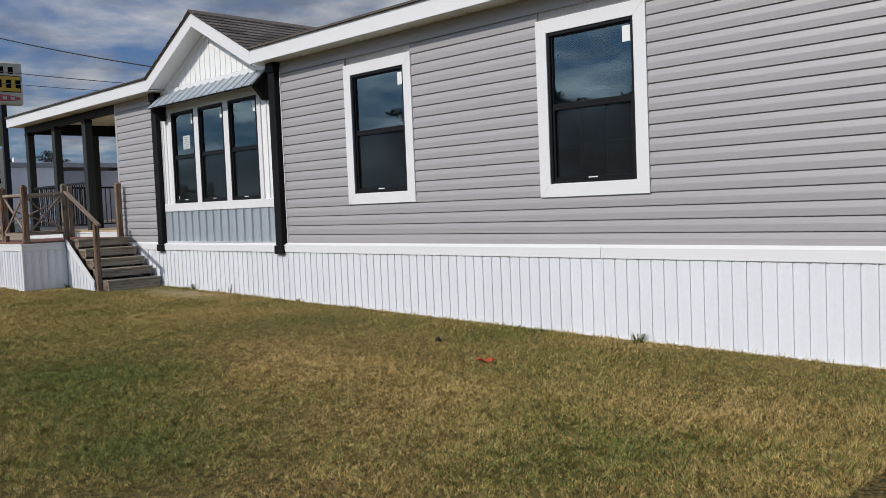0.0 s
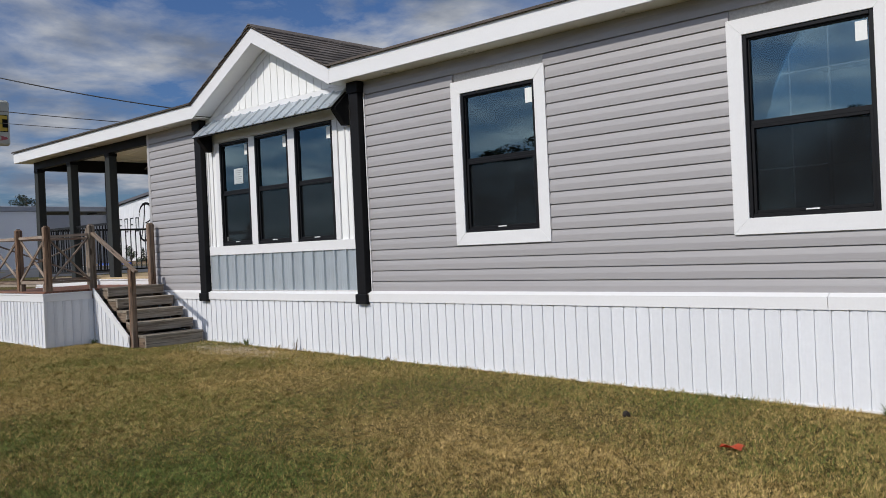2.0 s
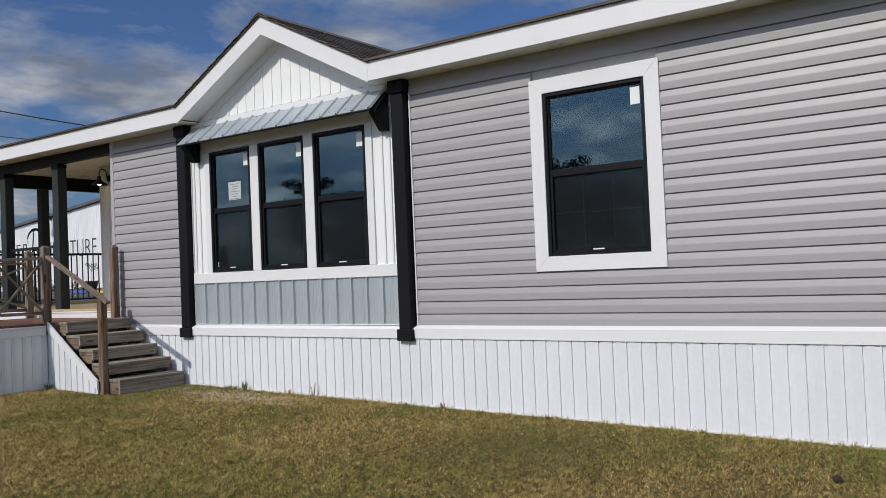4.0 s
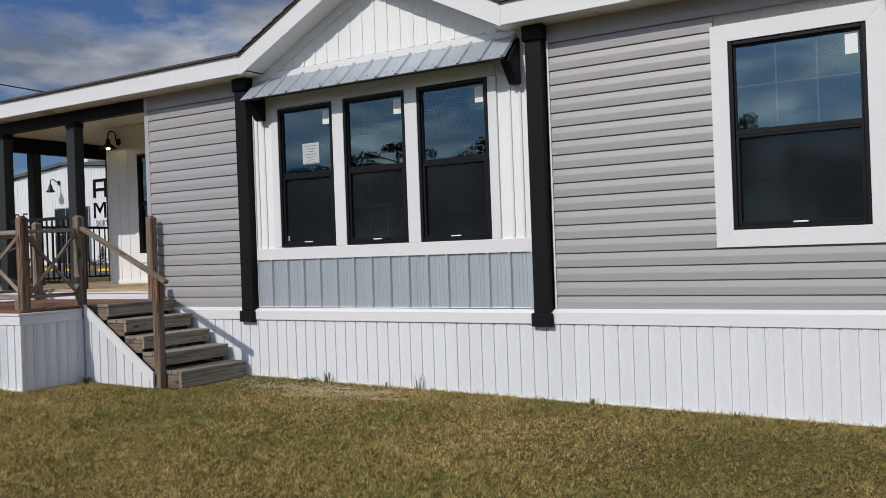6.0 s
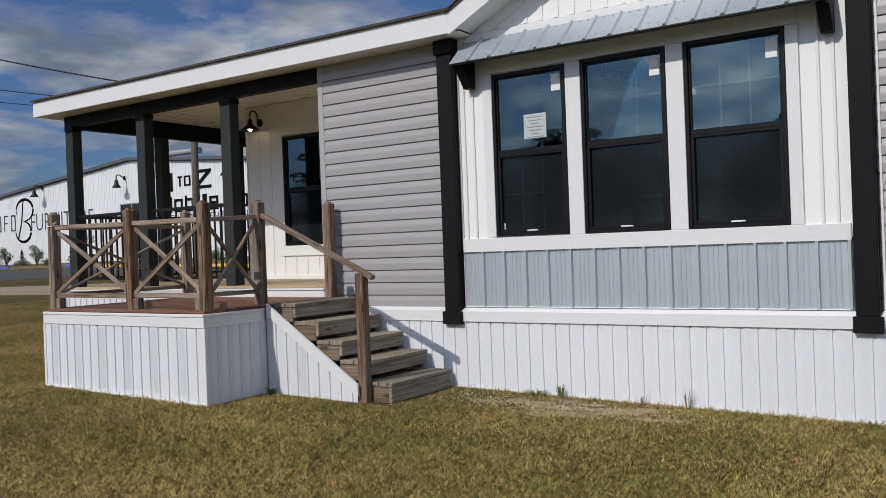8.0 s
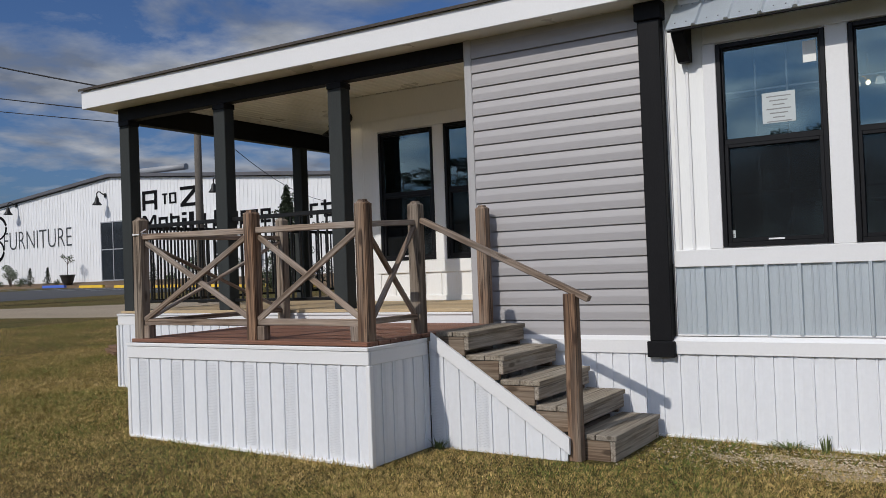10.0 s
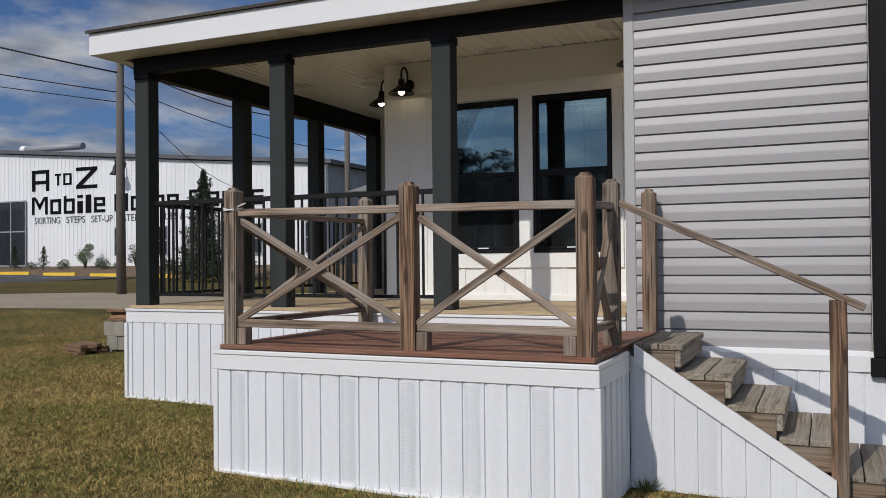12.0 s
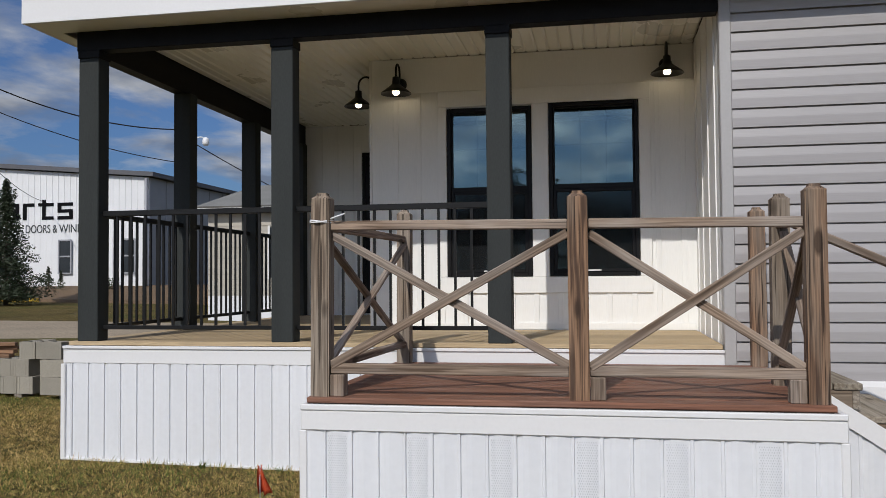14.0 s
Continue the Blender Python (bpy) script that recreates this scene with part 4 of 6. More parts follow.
# ---------------- stairs ----------------
stairs = thing("stairs", (6.45, 14.6, 0), "weathered timber steps up to the lower deck", "stairs")
SXA, SXB = 6.052, 6.96
fronts = [13.985, 14.25, 14.53, 14.805, 15.085]
heights = [0.175, 0.353, 0.520, 0.690, 0.858]
for k, (y, z) in enumerate(zip(fronts, heights)):
    yb = (fronts[k + 1] + 0.03) if k < 4 else DY0 - 0.018
    riser = part("riser", box(SXA, SXB, y, y + 0.036, z - (0.134 if k else 0.175), z - 0.036, 0.004), STEPWOOD, stairs)
    part("side_board", box(SXA, SXA + 0.036, y + 0.0365, yb, z - 0.175, z - 0.037, 0.004), STEPSIDE, stairs)
    part("side_board", box(SXB - 0.036, SXB, y + 0.0365, yb, z - 0.175, z - 0.037, 0.004), STEPSIDE, stairs)
    half = (yb - y + 0.012) / 2
    for i in range(2):
        part("tread", box(SXA - 0.008, SXB + 0.008, y - 0.012 + i * half, y - 0.012 + (i + 1) * half - 0.007, z - 0.036, z, 0.004), TREAD, stairs)
part("stringer", box(SXA + 0.04, SXB - 0.04, 14.35, DY0 - 0.02, -0.05, 0.16), STEPWOOD, stairs)

newel = thing("handrail", (5.985, 14.2, 0), "weathered timber stair handrail on a lower post", "handrail")
part("newel_post", box(-0.04, 0.04, -0.045, 0.045, 0, 1.14 - ground_z(6, 14.2), 0.005), POSTWOOD, newel, m=Matrix.Translation((6.01, 14.242, ground_z(6, 14.2) - 0.01)))
stick("rail", (6.008, 15.428, 1.70), (6.01, 14.11, 1.09), 0.062, 0.040, WOOD, newel, spin=0)

panel_t = skirt_run("skirting_stairs", (5.955, DY0 - 0.02), (5.955, 14.285), lambda s: 0.80 - s * 0.655, "white vinyl panel closing the side of the stairs", phase=0.02)
tr = thing("stair_trim", (5.95, 14.8, 0.4), "white sloping vinyl band beside the stairs", "trim", kind="structure")
part("sloping_band", prism([(15.335, 0.755), (15.335, 0.862), (14.262, 0.165), (14.262, 0.055)], "x", 5.928, 5.952), WHITE, tr)

corners = thing("skirting_corners", (5.2, 15.36, 0.4), "white vinyl corner strips of the deck skirting", "trim", kind="structure")
for cx, cy, zt in ((DX0 - 0.012, DY0 - 0.012, 0.70), (DX0 - 0.012, DY1 + 0.012, 0.70), (7.062, Y1 + 0.016, 0.81)):
    part("corner_strip", box(cx - 0.012, cx + 0.028, cy - 0.018, cy + 0.018, ground_z(cx, cy) - 0.02, zt, 0.004), WHITE, corners)
for a, b in (((7.02, Y_POR), (7.02, Y0)), ((7.062, Y1), (7.062, Y_POR)), ((DX0 - 0.022, DY1), (DX0 - 0.022, DY0))):
    n = max(2, int(abs(a[1] - b[1]) / 1.2))
    for k in range(n):
        ya, yb = a[1] + (b[1] - a[1]) * k / n, a[1] + (b[1] - a[1]) * (k + 1) / n
        za, zb = ground_z(7, ya), ground_z(7, yb)
        bm = bmesh.new()
        x = a[0]
        lo = [bm.verts.new(v) for v in ((x - 0.012, ya, za - 0.03), (x + 0.02, ya, za - 0.03), (x + 0.02, ya, za + 0.018), (x - 0.012, ya, za + 0.014))]
        hi = [bm.verts.new(v) for v in ((x - 0.012, yb, zb - 0.03), (x + 0.02, yb, zb - 0.03), (x + 0.02, yb, zb + 0.018), (x - 0.012, yb, zb + 0.014))]
        for i in range(4):
            bm.faces.new((lo[i], lo[(i + 1) % 4], hi[(i + 1) % 4], hi[i]))
        bm.faces.new(lo)
        bm.faces.new(hi[::-1])
        part("ground_track", bm, WHITE, corners)

tie = thing("wire_tie", (PX, 17.735, 1.7), "pale wire wound round a deck post", "wire")
part("loop", tube([(PX + 0.056 * math.cos(a * 0.3), 17.735 + 0.056 * math.sin(a * 0.3), 1.70 + 0.006 * math.sin(a * 0.5)) for a in range(43)] + [(PX - 0.05, 17.66, 1.715), (PX - 0.05, 17.60, 1.735)], 0.004, 6), LABELBAR, tie)


# ---------------- interior behind the windows ----------------
room = thing("wall_interior", (11, 8, 1), "plain rooms seen dimly through the windows", "wall", kind="structure")
part("floor_slab", box(XW + 0.12, X_BACK, Y0 + 0.1, Y_POR - 0.03, 0.85, 0.95), CARPET, room)
part("floor_slab", box(X_PORCH + 0.03, X_BACK, Y_POR - 0.029, 18.37, 0.85, 0.95), CARPET, room)
part("room_back", box(X_DOOR + 0.3, X_DOOR + 0.35, Y0 + 0.1, Y1 - 0.1, 0.95, 3.36), PLASTER, room)
part("room_end", box(XW + 0.12, X_BACK, Y0, Y0 + 0.1, 0.7, 3.4), PLASTER, room)
part("room_top", box(XW + 0.12, X_DOOR + 0.29, Y0 + 0.1, Y_POR - 0.03, 3.37, 3.42), PLASTER, room)
part("room_top", box(X_PORCH + 0.03, X_DOOR + 0.29, Y_POR - 0.029, 18.37, 3.42, 3.45), PLASTER, room)
part("partition", box(XW + 0.12, X_DOOR + 0.29, 9.6, 9.7, 0.96, 3.36), PLASTER, room)
part("partition", box(XW + 0.12, X_DOOR + 0.29, 6.6, 6.7, 0.96, 3.36), PLASTER, room)
part("partition", box(X_PORCH + 0.03, X_DOOR + 0.29, 15.40, 15.5, 0.96, 3.36), PLASTER, room)
part("house_back", box(X_BACK, X_BACK + 0.1, Y0, Y1, 0.0, 3.45), SIDING, room)
part("house_end", box(X_DOOR + 0.06, X_BACK, Y1 - 0.02, Y1, 0.83, 3.30), SIDING, room)

counter = thing("kitchen_counter", (10.2, 12.0, 0.95), "dark kitchen counter with a white worktop behind the bay windows", "counter")
part("cabinet_body", box(9.9, 10.5, 10.6, 13.2, 0.951, 1.82, 0.005), CARPET, counter)
part("worktop", box(9.86, 10.54, 10.55, 13.25, 1.8205, 1.86, 0.006), PAPER, counter)


BRASS = surf("polished_brass", (0.72, 0.50, 0.20), var=0.06, rough=0.3, metal=1.0, bump=0.02)


FROST = glow("lit_frosted_glass", (0.95, 0.93, 0.88), 0.7)


def chandelier(x, y, z):
    t = thing("chandelier", (x, y, z), "small brass ceiling lamp with two lit frosted shades", "ceiling lamp")
    part("stem", tube([(x, y, 3.369), (x, y, z + 0.05)], 0.01), BRASS, t)
    part("hub", lathe([(0.0, 0.0), (0.03, 0.015), (0.04, 0.05), (0.02, 0.09), (0.0, 0.09)], 16), BRASS, t, m=Matrix.Translation((x, y, z)))
    part("bulb", lathe([(0.0, -0.05), (0.022, -0.03), (0.02, -0.005), (0.0, 0.0)], 12), BULB, t, "glowing warm bulb", m=Matrix.Translation((x, y, z)))
    for s in (-1, 1):
        part("arm", tube([(x, y, z + 0.04), (x, y + 0.07 * s, z + 0.06), (x, y + 0.11 * s, z + 0.02)], 0.009, 6), BRASS, t)
        part("shade", lathe([(0.015, 0.03), (0.03, 0.02), (0.044, -0.025), (0.046, -0.045), (0.038, -0.03), (0.015, 0.02)], 16), FROST, t, "frosted glass shade", m=Matrix.Translation((x, y + 0.11 * s, z)))


chandelier(10.4, 12.77, 3.09)

# papers stuck to the bay windows
def notice(name, y0, y1, z0, z1, label, lines):
    t = thing(name, (XW, (y0 + y1) / 2, z0), label, "notice")
    x = XW + 0.0155
    part("sheet", box(x, x + 0.0015, y0, y1, z0, z1), STICKER, t)
    for k in range(lines):
        z = z1 - 0.03 - k * (z1 - z0 - 0.04) / max(1, lines - 1)
        m = 0.16 + 0.12 * ((k * 7) % 3)
        part("text_line", box(x - 0.001, x - 0.0004, y0 + (y1 - y0) * m * 0.8, y1 - (y1 - y0) * m * 0.8, z - 0.004, z + 0.004), INK, t)


notice("paper_notice", 12.94, 13.165, 2.285, 2.505, "white printed paper notice taped inside the window", 7)
notice("small_label", 13.39, 13.43, 1.475, 1.53, "small white label in the window corner", 2)

# ---------------- ground ----------------
def ground_mesh():
    xs = sorted({-1500, -700, -300, -120, -60, *range(-30, 60, 2), 80, 120, 300, 700, 1500, 9})
    ys = sorted({-1500, -700, -300, -120, -60, -40, *range(-30, 70, 2), 62, 80, 120, 300, 700, 1500})
    bm = bmesh.new()
    grid = [[bm.verts.new((x, y, ground_z(x, y) + (0.012 * noise.noise((x * 0.3, y * 0.3, 0)) if abs(x) < 60 and abs(y) < 70 else 0))) for y in ys] for x in xs]
    for i in range(len(xs) - 1):
        for j in range(len(ys) - 1):
            bm.faces.new((grid[i][j], grid[i + 1][j], grid[i + 1][j + 1], grid[i][j + 1])).smooth = True
    return bm


PATCHES = ((2.5, 7.2, 1.5, 1.3), (2.5, 9.2, 1.1, 0.9), (2.0, 4.9, 0.8, 0.6))   # greener turf: x, y and radii


def greener(n, l, co):
    """A 0 to 1 value, high within the greener patches of turf."""
    last = None
    for x, y, rx, ry in PATCHES:
        mp, ln, r = n.new("ShaderNodeMapping"), n.new("ShaderNodeVectorMath"), n.new("ShaderNodeMapRange")
        mp.inputs["Location"].default_value = (-x / rx, -y / ry, 0)
        mp.inputs["Scale"].default_value = (1 / rx, 1 / ry, 0)
        ln.operation = "LENGTH"
        r.inputs["From Min"].default_value, r.inputs["From Max"].default_value = 1.4, 0.2
        l.new(co.outputs["Object"], mp.inputs["Vector"])
        l.new(mp.outputs[0], ln.inputs[0])
        l.new(ln.outputs["Value"], r.inputs["Value"])
        if last:
            mx = n.new("ShaderNodeMath")
            mx.operation = "MAXIMUM"
            l.new(last, mx.inputs[0])
            l.new(r.outputs[0], mx.inputs[1])
            last = mx.outputs[0]
        else:
            last = r.outputs[0]
    return last


def lawn_material():
    m = bpy.data.materials.new("dormant_mown_lawn")
    m.use_nodes = True
    n, l = m.node_tree.nodes, m.node_tree.links
    p = n["Principled BSDF"]
    co = n.new("ShaderNodeTexCoord")
    def noise_node(scale, detail, rough=0.5):
        t = n.new("ShaderNodeTexNoise")
        t.inputs["Scale"].default_value, t.inputs["Detail"].default_value, t.inputs["Roughness"].default_value = scale, detail, rough
        l.new(co.outputs["Object"], t.inputs["Vector"])
        return t
    def ramp(src, lo, hi):
        r = n.new("ShaderNodeMapRange")
        r.inputs["From Min"].default_value, r.inputs["From Max"].default_value = lo, hi
        l.new(src.outputs["Fac"], r.inputs["Value"])
        return r
    def mix(fac, a, b):
        x = n.new("ShaderNodeMix")
        x.data_type = "RGBA"
        l.new(fac.outputs[0], x.inputs["Factor"])
        for key, c in (("A", a), ("B", b)):
            if isinstance(c, tuple):
                x.inputs[key].default_value = (*c, 1)
            else:
                l.new(c.outputs["Result"], x.inputs[key])
        return x
    big, mid, fine = noise_node(0.45, 4), noise_node(3.2, 5, 0.6), noise_node(34, 7, 0.8)
    green, tan, straw = (0.105, 0.118, 0.028), (0.20, 0.145, 0.052), (0.30, 0.22, 0.088)
    shift = n.new("ShaderNodeMath")
    shift.operation = "MULTIPLY_ADD"
    shift.inputs[1].default_value = 0.14
    l.new(greener(n, l, co), shift.inputs[0])
    l.new(big.outputs["Fac"], shift.inputs[2])
    turf = n.new("ShaderNodeMapRange")
    turf.inputs["From Min"].default_value, turf.inputs["From Max"].default_value = 0.44, 0.68
    l.new(shift.outputs[0], turf.inputs["Value"])
    a = mix(turf, tan, green)
    b = mix(ramp(mid, 0.5, 0.8), a, straw)
    c = mix(ramp(fine, 0.58, 0.44), b, (0.045, 0.036, 0.013))
    l.new(c.outputs["Result"], p.inputs["Base Color"])
    p.inputs["Roughness"].default_value = 0.95
    p.inputs["Specular IOR Level"].default_value = 0.1
    bp = n.new("ShaderNodeBump")
    bp.inputs["Strength"].default_value, bp.inputs["Distance"].default_value = 0.9, 0.02
    l.new(fine.outputs["Fac"], bp.inputs["Height"])
    l.new(bp.outputs[0], p.inputs["Normal"])
    return m


LAWN = lawn_material()
solid("ground", ground_mesh(), LAWN, "mown dormant lawn, patchy green and straw-brown", "lawn", kind="structure")


def blade_material():
    m = bpy.data.materials.new("grass_blades")
    m.use_nodes = True
    n, l = m.node_tree.nodes, m.node_tree.links
    p = n["Principled BSDF"]
    co, geo = n.new("ShaderNodeTexCoord"), n.new("ShaderNodeNewGeometry")
    big = n.new("ShaderNodeTexNoise")
    big.inputs["Scale"].default_value, big.inputs["Detail"].default_value = 0.55, 4
    l.new(co.outputs["Object"], big.inputs["Vector"])
    add = n.new("ShaderNodeMath")
    add.operation = "MULTIPLY_ADD"
    add.inputs[1].default_value = 1.7
    l.new(big.outputs["Fac"], add.inputs[0])
    sub = n.new("ShaderNodeMath")
    sub.operation = "SUBTRACT"
    sub.inputs[1].default_value = 0.83
    l.new(geo.outputs["Random Per Island"], sub.inputs[0])
    l.new(sub.outputs[0], add.inputs[2])
    r = n.new("ShaderNodeValToRGB")
    e = r.color_ramp.elements
    e[0].position, e[0].color = 0.0, (0.46, 0.325, 0.135, 1)
    e[1].position, e[1].color = 1.0, (0.105, 0.15, 0.033, 1)
    for pos, c in ((0.30, (0.41, 0.285, 0.108, 1)), (0.55, (0.295, 0.208, 0.07, 1)), (0.78, (0.195, 0.18, 0.046, 1))):
        e.new(pos).color = c
    turf = n.new("ShaderNodeMath")
    turf.operation = "MULTIPLY_ADD"
    turf.inputs[1].default_value = 0.42
    l.new(greener(n, l, co), turf.inputs[0])
    l.new(add.outputs[0], turf.inputs[2])
    l.new(turf.outputs[0], r.inputs[0])
    mid = n.new("ShaderNodeTexNoise")
    mid.inputs["Scale"].default_value, mid.inputs["Detail"].default_value = 42, 4
    l.new(co.outputs["Object"], mid.inputs["Vector"])
    rng_v, hsv = n.new("ShaderNodeMapRange"), n.new("ShaderNodeHueSaturation")
    rng_v.inputs["From Min"].default_value, rng_v.inputs["From Max"].default_value = 0.32, 0.68
    rng_v.inputs["To Min"].default_value, rng_v.inputs["To Max"].default_value = 0.42, 1.9
    l.new(mid.outputs["Fac"], rng_v.inputs["Value"])
    l.new(rng_v.outputs[0], hsv.inputs["Value"])
    l.new(r.outputs[0], hsv.inputs["Color"])
    l.new(hsv.outputs[0], p.inputs["Base Color"])
    p.inputs["Roughness"].default_value = 0.75
    p.inputs["Specular IOR Level"].default_value = 0.2
    return m


def free_lawn(x, y):
    """True where no house, deck or stairs stand (arrays)."""
    house = (x > 7.0) & (y < 20.34)
    deckm = (x > 5.17) & (y > 15.33) & (y < 17.82)
    stair = (x > 5.93) & (y > 13.94) & (y < 15.4)
    return ~(house | deckm | stair)


def drift(x, y, cell, rng):
    """A smooth random field from 0 to 1 over the plan, in cells of that size (arrays)."""
    u, v = (x - x.min()) / cell, (y - y.min()) / cell
    grid = rng.random((int(u.max()) + 2, int(v.max()) + 2))
    i, j = u.astype(int), v.astype(int)
    p, q = u - i, v - j
    p, q = p * p * (3 - 2 * p), q * q * (3 - 2 * q)
    return (grid[i, j] * (1 - p) + grid[i + 1, j] * p) * (1 - q) + (grid[i, j + 1] * (1 - p) + grid[i + 1, j + 1] * p) * q


def blades(name, areas, label, seed, tall=0.026):
    rng = np.random.default_rng(seed)
    xs, ys = [], []
    for x0, x1, y0, y1, dens in areas:
        k = int((x1 - x0) * (y1 - y0) * dens)
        xs.append(rng.uniform(x0, x1, k))
        ys.append(rng.uniform(y0, y1, k))
    x, y = np.concatenate(xs), np.concatenate(ys)
    bare = np.exp(-(((x - 6.6) / 0.34) ** 2 + ((y - 12.5) / 0.85) ** 2)) * 0.55
    keep = free_lawn(x, y) & (rng.random(len(x)) > bare)
    x, y = x[keep], y[keep]
    k = len(x)
    gz = -0.23 + 0.0165 * y + 0.006 * np.clip(x - 9, 0, 40)
    patch = 0.88 + 0.2 * np.sin(x * 1.7 + 2 * np.sin(y * 0.9)) * np.sin(y * 1.3 + x * 0.4)
    clump, comb = drift(x, y, 0.038, rng), drift(x, y, 0.09, rng)
    h = tall * rng.uniform(0.5, 1.2, k) * patch * (0.35 + 1.35 * clump)
    a, lean = comb * 14.0 + rng.normal(0, 0.7, k), rng.uniform(0.2, 1.8, k) * h
    w = rng.uniform(0.0011, 0.0027, k) * np.where(y > 25, 2.0, np.where(y > 17.5, 1.25, 1.0))
    b = rng.uniform(0, 2 * np.pi, k)
    co = np.empty((k, 3, 3), dtype=np.float32)
    co[:, 0] = np.stack([x - np.cos(b) * w, y - np.sin(b) * w, gz - 0.004], 1)
    co[:, 1] = np.stack([x + np.cos(b) * w, y + np.sin(b) * w, gz - 0.004], 1)
    co[:, 2] = np.stack([x + np.cos(a) * lean, y + np.sin(a) * lean, gz + h], 1)
    me = bpy.data.meshes.new(name)
    me.vertices.add(3 * k)
    me.vertices.foreach_set("co", co.ravel())
    me.loops.add(3 * k)
    me.loops.foreach_set("vertex_index", np.arange(3 * k, dtype=np.int32))
    me.polygons.add(k)
    me.polygons.foreach_set("loop_start", np.arange(0, 3 * k, 3, dtype=np.int32))
    me.update(calc_edges=True)
    me.materials.append(BLADES)
    return tagged(new(name, me), label, "grass", kind="stuff")


BLADES = blade_material()
blades("grass", [(0.8, 5.0, 1.5, 15.4, 15500), (5.0, 7.0, 1.5, 15.4, 9000), (3.0, 7.0, 15.4, 21.0, 8500), (4.0, 11.0, 21.0, 25.0, 5000), (7.0, 11.0, 20.35, 21.0, 5000), (11.0, 15.0, 20.4, 31.0, 900), (4.0, 11.0, 25.0, 31.0, 1500), (-2.0, 0.8, 3.0, 20.0, 900), (1.5, 4.0, 17.5, 30.0, 1500)], "short mown grass, straw-brown and green", 5)


# tufts and weeds along the skirting
def weed(x, y, h, n, spread, label, green):
    rng = random.Random(int(x * 131 + y * 977))
    bm = bmesh.new()
    for _ in range(n):
        a, r = rng.uniform(0, 6.283), rng.uniform(0, 0.02 + spread * 0.2)
        base = Vector((r * math.cos(a), r * math.sin(a), -0.01))
        tip = base + Vector((math.cos(a) * spread * rng.uniform(0.2, 1), math.sin(a) * spread * rng.uniform(0.2, 1), h * 0.75 * rng.uniform(0.45, 1)))
        mid = (base + tip) / 2 + Vector((0, 0, h * 0.12))
        s = Vector((-math.sin(a), math.cos(a), 0)) * rng.uniform(0.003, 0.006)
        v = [bm.verts.new(p) for p in (base - s, base + s, mid + s * 0.8, tip, mid - s * 0.8)]
        bm.faces.new(v)
    ob = tagged(new("weed", mesh("weed", bm, WEED_GREEN if green else WEED_DRY)), label, "weed", "weeds by the skirting")
    ob.matrix_basis = Matrix.Translation((x, y, ground_z(x, y)))


WEED_GREEN = surf("weed_green", (0.11, 0.145, 0.04), var=0.3, rough=0.7, bump=0)
WEED_DRY = surf("weed_dry", (0.20, 0.15, 0.06), var=0.3, rough=0.8, bump=0)
for x, y, h, n, s, g in ((6.93, 13.05, 0.10, 60, 0.17, 1), (6.95, 12.82, 0.19, 26, 0.05, 1), (6.95, 12.08, 0.15, 10, 0.05, 0), (6.95, 11.70, 0.27, 9, 0.05, 0), (6.92, 4.45, 0.16, 40, 0.15, 1),
                         (5.88, 15.26, 0.14, 40, 0.09, 1), (6.94, 8.7, 0.09, 22, 0.08, 0), (6.94, 9.9, 0.12, 24, 0.06, 0), (6.95, 7.3, 0.07, 20, 0.08, 0), (6.94, 14.0, 0.08, 18, 0.1, 1),
                         (7.0, 19.2, 0.09, 16, 0.08, 1), (7.0, 18.6, 0.07, 18, 0.09, 1), (6.95, 10.35, 0.08, 24, 0.1, 0), (6.94, 5.6, 0.06, 22, 0.08, 1), (2.25, 4.35, 0.06, 40, 0.06, 1)):
    weed(x, y, h, n, s, "small green weed tuft by the skirting" if g else "dry brown grass tuft by the skirting", g)

# loose grass clumps at the foot of the walls
rng = random.Random(9)
bm = bmesh.new()
def edge_tuft(x, y):
    for _ in range(7):
        a = rng.uniform(0, 6.283)
        p = Vector((x + rng.uniform(-0.03, 0.03), y + rng.uniform(-0.03, 0.03), ground_z(x, y) - 0.01))
        s = Vector((math.cos(a), math.sin(a), 0)) * 0.004
        bm.faces.new([bm.verts.new(v) for v in (p - s, p + s, p + Vector((rng.uniform(-0.04, 0.04), rng.uniform(-0.04, 0.04), rng.uniform(0.025, 0.075))))])
for k in range(420):
    edge_tuft(6.96 - abs(rng.gauss(0, 0.05)), rng.uniform(2.0, 13.9))
for k in range(90):
    edge_tuft(5.15 - abs(rng.gauss(0, 0.04)), rng.uniform(15.35, 17.85))
for k in range(70):
    edge_tuft(7.02 - abs(rng.gauss(0, 0.04)), rng.uniform(17.9, 20.3))
tagged(new("edge_grass", mesh("edge_grass", bm, BLADES)), "uncut grass at the foot of the skirting", "grass", kind="stuff")

